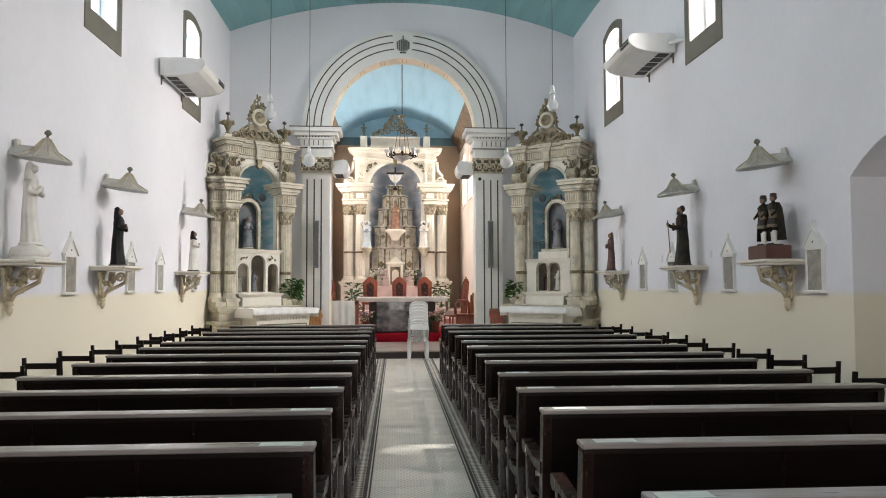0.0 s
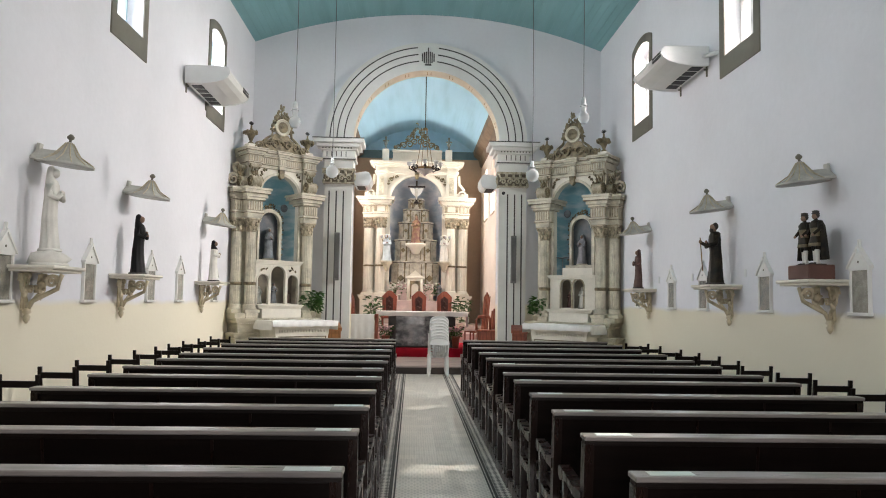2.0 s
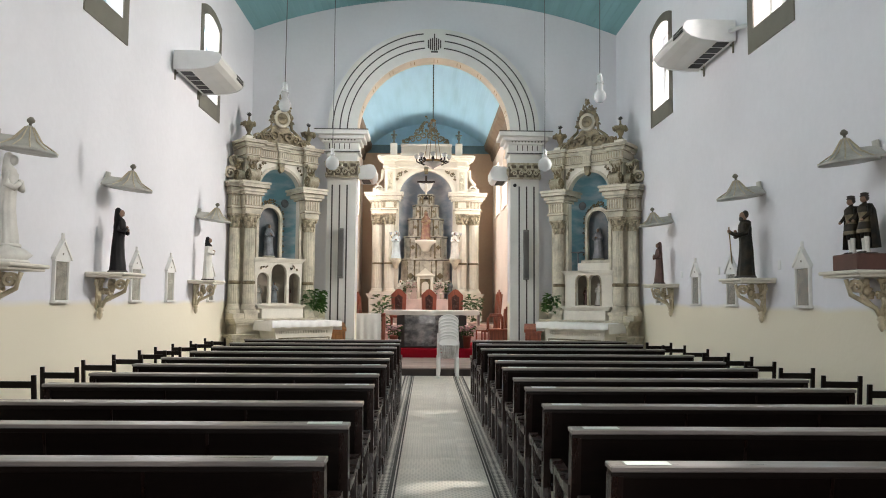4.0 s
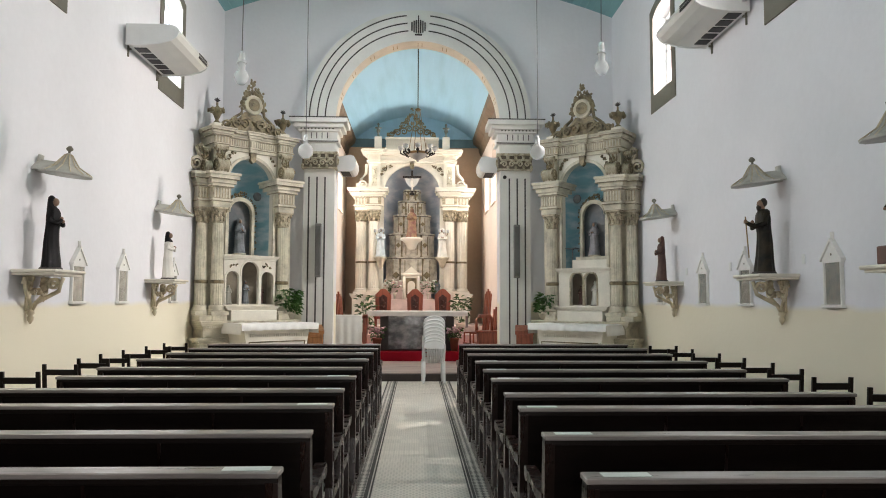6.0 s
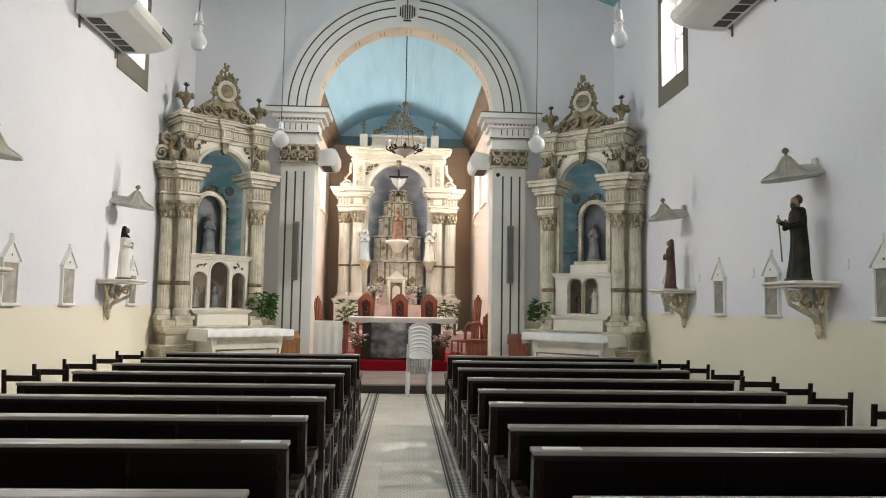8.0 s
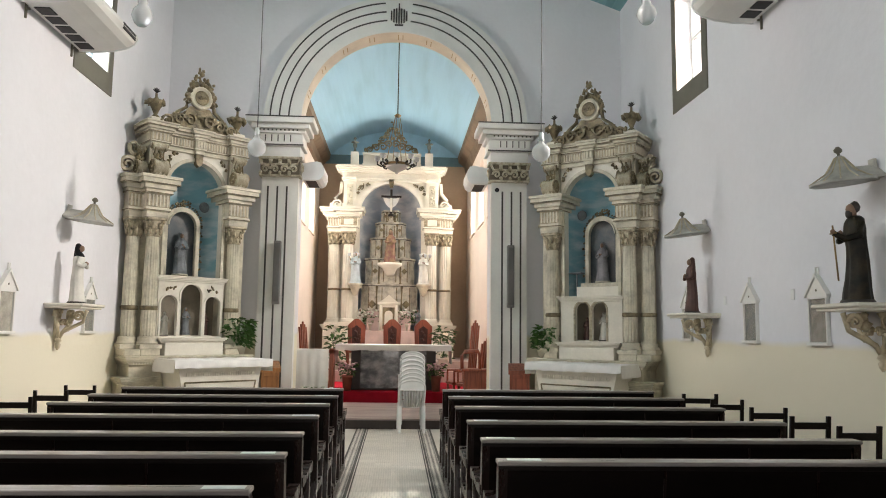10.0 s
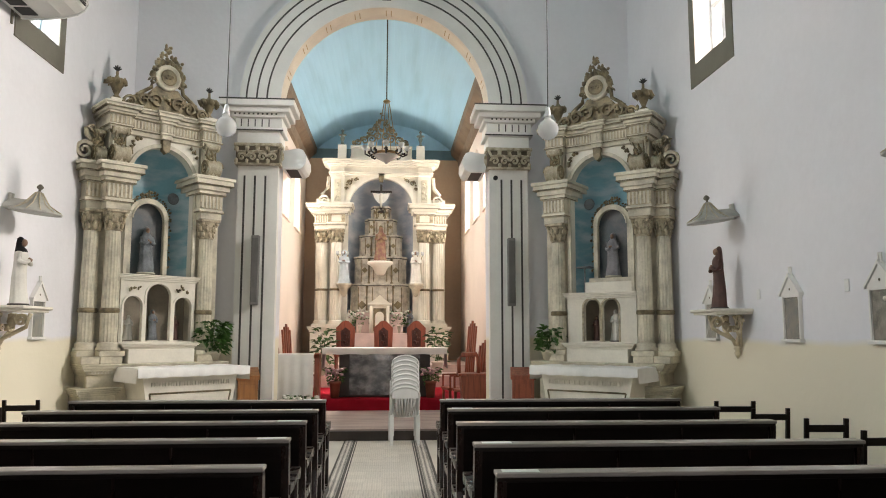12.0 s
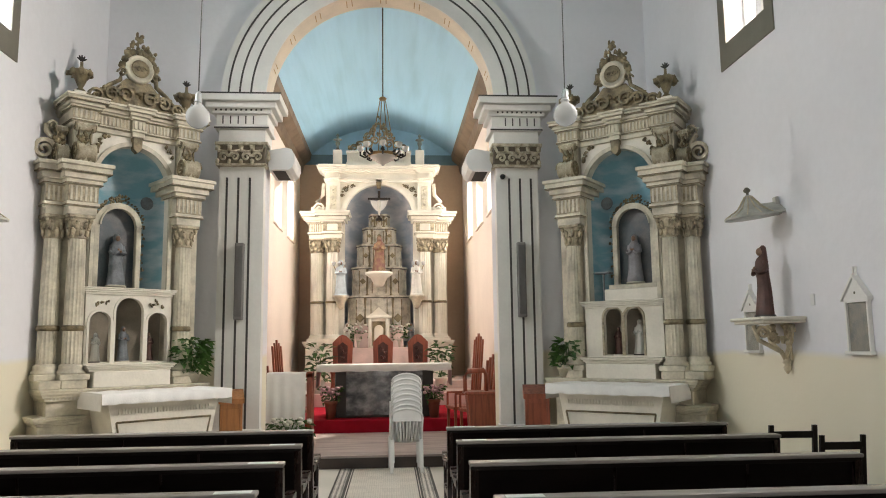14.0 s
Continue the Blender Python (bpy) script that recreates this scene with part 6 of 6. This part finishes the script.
# ---- loudspeakers and floodlight boxes ----
for x in (-1.87, 1.84):
    t = thing("column_loudspeaker", pose(x, FRONT - 0.17, 1.95), "slim grey column loudspeaker on the pilaster", "loudspeaker", "column loudspeakers")
    bm = B()
    box(bm, -0.055, -0.1, 0, 0.055, 0.0, 1.0, 0.008)
    part("cabinet", bm, mat("grey_cabinet", (0.22, 0.21, 0.20), 0.6), t)
    bm = B()
    box(bm, -0.043, -0.105, 0.04, 0.043, -0.099, 0.96, 0.002)
    part("grille", bm, mat("grey_mesh", (0.15, 0.145, 0.14), 0.7, bump=0.6, fine=300), t)
for s in (-1, 1):
    t = thing("wall_heater_box", pose(AX + s * (AR - 0.17), FRONT + 0.12, 3.98) @ Matrix.Diagonal((0.85, 0.75, 1.0, 1)), "white casing of a small air conditioner in the arch", "air conditioner", "small white casings in the arch")
    bm = B()
    prism(bm, [(-s * 0.16, 0.0), (s * 0.15, 0.0), (s * 0.18, 0.2), (s * 0.15, 0.27), (-s * 0.12, 0.31), (-s * 0.2, 0.29), (-s * 0.25, 0.22), (-s * 0.255, 0.12), (-s * 0.22, 0.04)], "y", -0.2, 0.75)
    part("casing", bm, PLASTIC, t)
    bm = B()
    box(bm, -s * 0.1, -0.1, -0.006, s * 0.1, 0.65, 0.002)
    part("slot", bm, BLACK, t)
bm = B()
lathe(bm, [(0.035, 0), (0.035, 0.03), (0.02, 0.04)], 12, turn=Matrix.Rotation(math.pi / 2, 3, "X"))
o = solid("camera_dome", bm, BLACK, "small round black fitting on the pilaster", "fitting")
o.matrix_world = pose(1.62, FRONT - 0.165, 3.86)


# ---- stacked plastic chairs ----
def monobloc(m):
    t = thing("plastic_chair", m, "white plastic garden chair in a stack", "chair", "stacked white plastic chairs")
    bm = B()
    n = 8
    ra = [bm.verts.new((-0.2 + 0.4 * i / n, 0.2 + 0.0, 0.43 - 0.012 * math.sin(math.pi * i / n))) for i in range(n + 1)]
    rb = [bm.verts.new((-0.19 + 0.38 * i / n, -0.2, 0.40 - 0.018 * math.sin(math.pi * i / n))) for i in range(n + 1)]
    for i in range(n):
        bm.faces.new((ra[i], ra[i + 1], rb[i + 1], rb[i]))
    bmesh.ops.solidify(bm, geom=bm.faces[:], thickness=0.012)
    part("seat", bm, PLASTIC, t)
    bm = B()
    pts = []
    for i in range(13):
        a = math.pi * i / 12
        pts.append((0.215 * math.cos(a), -0.25 - 0.05 * math.sin(a), 0.70 + 0.12 * math.sin(a)))
    tube(bm, [(0.2, -0.2, 0.4)] + pts + [(-0.2, -0.2, 0.4)], 0.018, 6)
    prism(bm, [(-0.2, 0.66), (0.2, 0.66), (0.19, 0.74), (0.12, 0.80), (0, 0.815), (-0.12, 0.80), (-0.19, 0.74)], "y", -0.295, -0.28)
    part("back_frame", bm, PLASTIC, t)
    bm = B()
    for k in range(-3, 4):
        x = k * 0.045
        tube(bm, [(x * 0.75, -0.2, 0.4), (x * 1.0, -0.26, 0.55), (x * 1.05, -0.285, 0.68)], 0.011, 5)
    part("back_slat", bm, PLASTIC, t)
    for sx in (-1, 1):
        for sy, top in ((-1, 0.42), (1, 0.43)):
            bm = B()
            y0, y1 = (-0.2, -0.25) if sy < 0 else (0.19, 0.23)
            prism(bm, [(y0 - 0.03, top), (y0 + 0.03, top), (y1 + 0.02, 0.0), (y1 - 0.02, 0.0)], "x", sx * 0.205 - 0.02, sx * 0.205 + 0.02)
            part("leg", bm, PLASTIC, t)
    return t


SMALLER = Matrix.Diagonal((0.93, 0.95, 0.98, 1))
mc = monobloc(pose(0.28, 16.2, 0, 0, 0, 3) @ SMALLER)
for i in range(1, 8):
    copy_thing(mc, pose(0.28 + random.uniform(-0.004, 0.004), 16.2 + 0.012 * i, 0.064 * i, 0, 0, 3 + random.uniform(-1, 1)) @ SMALLER)


# ---- boxes by the pilasters ----
def offering_box(m, wood, label):
    t = thing("offering_box", m, label, "wooden box", "wooden boxes by the pilasters")
    bm = B()
    box(bm, -0.15, -0.14, 0.0, 0.15, 0.14, 0.92, 0.008)
    part("body", bm, wood, t)
    bm = B()
    prism(bm, [(-0.17, 0.92), (0.17, 0.92), (0.17, 1.08), (-0.17, 0.98)], "x", -0.17, 0.17)
    part("top", bm, wood, t, "sloping wooden top")
    bm = B()
    for x0, x1, z0, z1 in ((-0.15, 0.15, 0.86, 0.92), (-0.15, 0.15, 0.0, 0.08), (-0.15, -0.11, 0.08, 0.86), (0.11, 0.15, 0.08, 0.86)):
        box(bm, x0, -0.152, z0, x1, -0.14, z1, 0.003)
    part("frame", bm, wood, t)
    return t


offering_box(pose(-1.87, 15.82, 0, 0, 0, 14) @ Matrix.Diagonal((0.88, 1, 1, 1)), OAK, "honey coloured wooden box with panelled front")
offering_box(pose(1.93, 15.78, 0, 0, 0, -8), REDWOOD, "dark red brown wooden box by the pilaster")


# ---- chancel furniture ----
def high_table(m):
    t = thing("altar_table", m, "stone altar table with white cloth and dark painted front", "altar")
    bm = B()
    box(bm, -0.85, -0.38, 0, 0.85, 0.38, 0.84, 0.01)
    part("body", bm, DARKBASE, t, "dark wooden body")
    bm = B()
    box(bm, -0.66, -0.395, 0.04, 0.66, -0.382, 0.80, 0.003)
    part("front_panel", bm, FRONTPIC, t, "dark blurred painted front panel")
    bm = B()
    box(bm, -1.1, -0.46, 0.84, 1.1, 0.46, 0.9, 0.008)
    part("tabletop", bm, MARBLE, t)
    bm = B()
    n = 48
    prof = [(0.47, 0.80), (0.475, 0.905), (-0.475, 0.908), (-0.485, 0.90), (-0.49, 0.79)]
    rows_ = [[bm.verts.new((-1.16 + 2.32 * i / n, y + (0.01 * math.sin(i * 1.1 + j) if j in (0, 4) else 0), z + (0.006 * math.sin(i * 0.7) if j in (0, 4) else 0))) for i in range(n + 1)] for j, (y, z) in enumerate(prof)]
    for u, v in zip(rows_, rows_[1:]):
        for i in range(n):
            bm.faces.new((u[i], u[i + 1], v[i + 1], v[i])).smooth = True
    for e in (0, n):
        k = 1 if e else -1
        ws = [bm.verts.new((k * 1.175 + 0.01 * math.sin(q * 2), -0.47 + 0.94 * q / 6, 0.52)) for q in range(7)]
        us = [bm.verts.new((k * 1.162, -0.47 + 0.94 * q / 6, 0.906)) for q in range(7)]
        for q in range(6):
            bm.faces.new((us[q], us[q + 1], ws[q + 1], ws[q])).smooth = True
    part("altar_cloth", bm, CLOTH, t, "white linen cloth")
    return t


FRONTPIC = mat("dark_painted_panel", (0.035, 0.035, 0.04), 0.3, var=0.2, scale=5.0, bump=0.05, fine=20, stretch=(1, 1, 1.4), colour2=(0.42, 0.42, 0.42), coat=0.4)
high_table(pose(-0.02, 19.85, 0.37))


def carved_chair(m):
    t = thing("carved_chair", m, "carved red brown wooden chair with gabled back", "chair", "carved chairs behind the altar")
    bm = B()
    prism(bm, [(-0.2, 0.4), (0.2, 0.4), (0.22, 1.05), (0.14, 1.13), (0.07, 1.2), (0, 1.22), (-0.07, 1.2), (-0.14, 1.13), (-0.22, 1.05)], "y", 0.18, 0.22)
    part("backrest", bm, REDWOOD, t)
    bm = B()
    prism(bm, [(-0.1, 0.62), (0.1, 0.62), (0.11, 0.98), (0.0, 1.06), (-0.11, 0.98)], "y", 0.165, 0.182)
    leaf_mass(bm, [(0, 0.16, 0.75), (0.03, 0.16, 0.85), (-0.03, 0.16, 0.93)], 0.05, 71)
    part("carving", bm, mat("dark_carving", (0.09, 0.025, 0.015), 0.4, var=0.3, scale=15, bump=0.4), t, "dark carved relief")
    bm = B()
    box(bm, -0.23, -0.24, 0.4, 0.23, 0.2, 0.47, 0.012)
    part("seat", bm, REDWOOD, t)
    for x in (-0.19, 0.19):
        for y in (-0.2, 0.19):
            bm = B()
            box(bm, x - 0.025, y - 0.025, 0, x + 0.025, y + 0.025, 0.4, 0.004)
            part("leg", bm, REDWOOD, t)
    return t


cc = carved_chair(pose(-0.95, 22.5, 0.62))
copy_thing(cc, pose(-0.08, 22.5, 0.62))
copy_thing(cc, pose(0.68, 22.5, 0.62))


def slat_chair(m, tall):
    t = thing("slat_back_chair", m, "red brown wooden chair with tall slatted back", "chair", "tall slat-back chairs in the chancel")
    bm = B()
    box(bm, -0.24, -0.24, 0.4, 0.24, 0.22, 0.45, 0.01)
    part("seat", bm, REDWOOD, t)
    for x in (-0.2, 0.2):
        for y in (-0.2, 0.2):
            bm = B()
            box(bm, x - 0.02, y - 0.02, 0, x + 0.02, y + 0.02, 0.4, 0.004)
            part("leg", bm, REDWOOD, t)
    for k in range(5):
        bm = B()
        x = -0.2 + 0.1 * k
        h = tall - 0.05 * abs(k - 2)
        prism(bm, [(0.18, 0.44), (0.21, 0.44), (0.30, h), (0.27, h)], "x", x - 0.022, x + 0.022)
        part("back_slat", bm, REDWOOD, t)
    bm = B()
    prism(bm, [(0.2, 0.62), (0.225, 0.62), (0.235, 0.68), (0.21, 0.68)], "x", -0.22, 0.22)
    part("back_rail", bm, REDWOOD, t)
    for x in (-0.24, 0.22):
        bm = B()
        box(bm, x, -0.22, 0.64, x + 0.025, 0.2, 0.67, 0.006)
        box(bm, x, -0.22, 0.44, x + 0.025, -0.19, 0.64)
        part("armrest", bm, REDWOOD, t)
    return t


slat_chair(pose(1.28, 18.7, 0.16, 0, 0, -78), 1.62)
slat_chair(pose(1.46, 18.15, 0.16, 0, 0, -70), 1.28)
slat_chair(pose(-1.46, 18.5, 0.16, 0, 0, 80), 1.55)
slat_chair(pose(-1.60, 17.95, 0.16, 0, 0, 76), 1.25)

t = thing("ambo", pose(1.44, 17.4, 0.16) @ Matrix.Diagonal((0.78, 1, 1, 1)), "red brown wooden reading desk with rounded rail", "lectern")
bm = B()
prism(bm, [(-0.24, 0.0), (0.24, 0.0), (0.31, 0.72), (-0.31, 0.72)], "y", -0.2, 0.2)
part("body", bm, REDWOOD, t)
bm = B()
box(bm, -0.36, -0.25, 0.72, 0.36, 0.24, 0.76, 0.01)
part("desk_top", bm, REDWOOD, t)
bm = B()
tube(bm, [(-0.33, -0.05, 0.74), (-0.34, -0.05, 0.98), (-0.28, -0.05, 1.05), (0.02, -0.05, 1.06), (0.06, -0.05, 1.0), (0.07, -0.05, 0.75)], 0.04, 8)
part("rail", bm, REDWOOD, t)

t = thing("lectern", pose(-1.36, 17.35, 0.16), "wooden lectern draped with a white cloth", "lectern")
bm = B()
box(bm, -0.28, -0.2, 0.0, 0.34, 0.2, 0.05, 0.006)
box(bm, 0.26, -0.18, 0.05, 0.33, 0.18, 1.08, 0.006)
box(bm, -0.3, -0.18, 1.0, 0.33, 0.2, 1.06, 0.006)
box(bm, -0.28, 0.1, 0.05, -0.22, 0.18, 1.0)
part("stand", bm, REDWOOD, t)
bm = B()
n = 18
rows_ = [[bm.verts.new((-0.3 + 0.55 * i / n, y + 0.012 * math.sin(i * 1.3) * k, z)) for i in range(n + 1)] for y, z, k in ((0.2, 1.07, 0), (-0.18, 1.075, 0), (-0.215, 1.05, 0.3), (-0.225, 0.6, 1), (-0.23, 0.22, 1.3))]
for u, v in zip(rows_, rows_[1:]):
    for i in range(n):
        bm.faces.new((u[i], u[i + 1], v[i + 1], v[i])).smooth = True
part("cloth", bm, CLOTH, t, "white hanging cloth")


# ---- plants and flowers ----
def leaves(bm, n, spread, z0, z1, size, seed, m=0, droop=0.5):
    rnd = random.Random(seed)
    for _ in range(n):
        a, q = rnd.uniform(0, 2 * math.pi), rnd.random() ** 0.6
        p = Vector((spread * q * math.cos(a), spread * q * math.sin(a) * 0.8, rnd.uniform(z0, z1) - 0.25 * q * spread))
        d = Vector((math.cos(a + rnd.uniform(-0.7, 0.7)), math.sin(a + rnd.uniform(-0.7, 0.7)), rnd.uniform(-droop, 0.6))).normalized()
        s = d.cross(Vector((0, 0, 1))).normalized()
        L = size * rnd.uniform(0.6, 1.2)
        up = s.cross(d)
        v = [bm.verts.new(p), bm.verts.new(p + d * L * 0.45 + s * L * 0.27 + up * 0.02), bm.verts.new(p + d * L - up * L * 0.18), bm.verts.new(p + d * L * 0.45 - s * L * 0.27 + up * 0.02), bm.verts.new(p + d * L * 0.5 - up * 0.012)]
        for f in ((0, 1, 4), (1, 2, 4), (2, 3, 4), (3, 0, 4)):
            bm.faces.new([v[i] for i in f]).material_index = m


def potted_plant(m, label, spread=0.24, h=0.5, n=120, size=0.13, pot=POT, flower=None, potr=0.1, poth=0.2):
    t = thing("potted_plant", m, label, "plant")
    bm = B()
    lathe(bm, [(potr * 0.75, 0), (potr, poth * 0.85), (potr * 1.12, poth * 0.86), (potr * 1.12, poth), (potr * 0.95, poth)], 16)
    part("pot", bm, pot, t)
    bm = B()
    leaves(bm, n, spread, poth + 0.02, poth + h, size, int(spread * 1000) + n)
    for i in range(5):
        a = i * 1.3
        tube(bm, [(0, 0, poth - 0.02), (spread * 0.5 * math.cos(a), spread * 0.4 * math.sin(a), poth + h * 0.7)], 0.006, 4)
    part("foliage", bm, LEAF, t)
    if flower:
        bm = B()
        rnd = random.Random(n)
        for _ in range(26):
            a, q = rnd.uniform(0, 6.28), rnd.random() ** 0.5
            blob(bm, (spread * q * math.cos(a), spread * q * math.sin(a), poth + h * rnd.uniform(0.45, 1.0) - 0.1 * q * spread), 0.035, 0.035, 0.03, sub=1, rough=0.8)
        part("flowers", bm, flower, t, "pale blossoms")
    return t


WHITEPETAL = mat("white_petals", (0.75, 0.74, 0.66), 0.7, var=0.1, scale=20)
DARKLEAF = LEAF
potted_plant(RL @ pose(0.72, -0.1, 1.165), "bushy green pothos plant in a low pot", 0.18, 0.40, 240, 0.13, CREAM, None, 0.1, 0.12)
potted_plant(RR @ pose(-0.72, -0.1, 1.165), "dark green leafy plant in a low pot", 0.14, 0.34, 150, 0.13, CREAM, None, 0.1, 0.12)
potted_plant(pose(-0.93, 19.32, 0.37), "pink flowers in a tall brown pot", 0.17, 0.26, 60, 0.09, POT, PETAL, 0.1, 0.3)
potted_plant(pose(0.83, 19.32, 0.37), "pink flowers in a brown pot beside the altar", 0.17, 0.26, 60, 0.09, POT, PETAL, 0.1, 0.3)
potted_plant(pose(-1.42, 22.3, 0.62), "tall white lilies with green leaves in a pot", 0.22, 0.75, 90, 0.2, IVORY, WHITEPETAL, 0.13, 0.3)
potted_plant(pose(1.15, 22.3, 0.62), "dark green branching plant in a pale pot", 0.22, 0.75, 110, 0.17, IVORY, None, 0.13, 0.3)
potted_plant(HM @ pose(-0.5, -0.2, 0.95), "white flower bouquet on the altar shelf", 0.24, 0.42, 60, 0.1, IVORY, WHITEPETAL, 0.07, 0.2)
potted_plant(HM @ pose(0.5, -0.2, 0.95), "white flower bouquet beside the tabernacle", 0.24, 0.42, 60, 0.1, IVORY, WHITEPETAL, 0.07, 0.2)
potted_plant(pose(-1.30, 16.98, 0.16), "low arrangement of white flowers and leaves", 0.28, 0.2, 80, 0.1, IVORY, WHITEPETAL, 0.1, 0.26)


# ---- aisle floor ----
def tile_material():
    m = mat("cream_patterned_tile", (0.76, 0.72, 0.64), 0.38, var=0.07, scale=2.0, bump=0.05, fine=40)
    n, l = m.node_tree.nodes, m.node_tree.links
    b = n["Principled BSDF"]
    old = b.inputs["Base Color"].links[0].from_socket
    geo = n.new("ShaderNodeNewGeometry")
    mp = n.new("ShaderNodeMapping")
    mp.inputs["Rotation"].default_value = (0, 0, radians(45))
    ck = n.new("ShaderNodeTexVoronoi")
    ck.inputs["Scale"].default_value, ck.inputs["Randomness"].default_value = 28, 0.0
    l.new(geo.outputs["Position"], mp.inputs[0])
    l.new(mp.outputs[0], ck.inputs["Vector"])
    mr = n.new("ShaderNodeMapRange")
    mr.inputs["From Min"].default_value, mr.inputs["From Max"].default_value = 0.28, 0.36
    mr.inputs["To Min"].default_value, mr.inputs["To Max"].default_value = 0.75, 0.0
    l.new(ck.outputs["Distance"], mr.inputs["Value"])
    info = n.new("ShaderNodeObjectInfo")
    mx = n.new("ShaderNodeMix")
    mx.data_type = "RGBA"
    l.new(mr.outputs[0], mx.inputs["Factor"])
    l.new(old, mx.inputs["A"])
    mx.inputs["B"].default_value = (0.40, 0.375, 0.33, 1)
    hv = n.new("ShaderNodeHueSaturation")
    mv = n.new("ShaderNodeMapRange")
    mv.inputs["To Min"].default_value, mv.inputs["To Max"].default_value = 0.92, 1.06
    l.new(info.outputs["Random"], mv.inputs["Value"])
    l.new(mv.outputs[0], hv.inputs["Value"])
    l.new(mx.outputs["Result"], hv.inputs["Color"])
    l.new(hv.outputs[0], b.inputs["Base Color"])
    return m


def check_material():
    m = mat("checked_border_tile", (0.76, 0.73, 0.66), 0.4, var=0.06, scale=3, bump=0.05)
    n, l = m.node_tree.nodes, m.node_tree.links
    b = n["Principled BSDF"]
    old = b.inputs["Base Color"].links[0].from_socket
    geo = n.new("ShaderNodeNewGeometry")
    mp = n.new("ShaderNodeMapping")
    mp.inputs["Rotation"].default_value = (0, 0, radians(45))
    mp.inputs["Location"].default_value = (0, 0, 0.013)
    ck = n.new("ShaderNodeTexChecker")
    ck.inputs["Scale"].default_value = 28
    ck.inputs["Color1"].default_value, ck.inputs["Color2"].default_value = (0.10, 0.095, 0.09, 1), (1, 1, 1, 1)
    l.new(geo.outputs["Position"], mp.inputs[0])
    l.new(mp.outputs[0], ck.inputs["Vector"])
    mx = n.new("ShaderNodeMix")
    mx.data_type, mx.blend_type = "RGBA", "MULTIPLY"
    mx.inputs["Factor"].default_value = 1.0
    l.new(old, mx.inputs["A"])
    l.new(ck.outputs["Color"], mx.inputs["B"])
    l.new(mx.outputs["Result"], b.inputs["Base Color"])
    return m


floor = bpy.data.objects["floor"]
YA, YB = 2.2, FRONT + 0.1
for xa, xb in ((-0.565, -0.425), (0.43, 0.585)):
    part("border_tile", box(B(), xa + 0.015, YA - 4, 0.0005, xb - 0.015, YB, 0.004), check_material(), floor, "checked black and white border")
    for x, w in ((xa, 0.022), (xb, 0.03)):
        part("border_line", box(B(), x - w / 2, YA - 4, 0.0006, x + w / 2, YB, 0.0045), LINE, floor, "dark border line")
for x in (-0.392, 0.402):
    part("border_line", box(B(), x - 0.007, YA - 4, 0.0006, x + 0.007, YB, 0.0045), LINE, floor, "thin dark border line")
TILE = tile_material()
tb = B()
TS = 0.2
box(tb, 0.0008, 0.0008, 0.0004, TS * 0.97 - 0.0008, TS - 0.0008, 0.004)
TILEM = mesh("tile", tb, TILE)
y = YA
while y + TS < YB:
    for i in range(4):
        shared("tile", TILEM, floor, pose(-0.385 + i * TS * 0.97, y, random.uniform(-0.0002, 0.0002)))
    y += TS
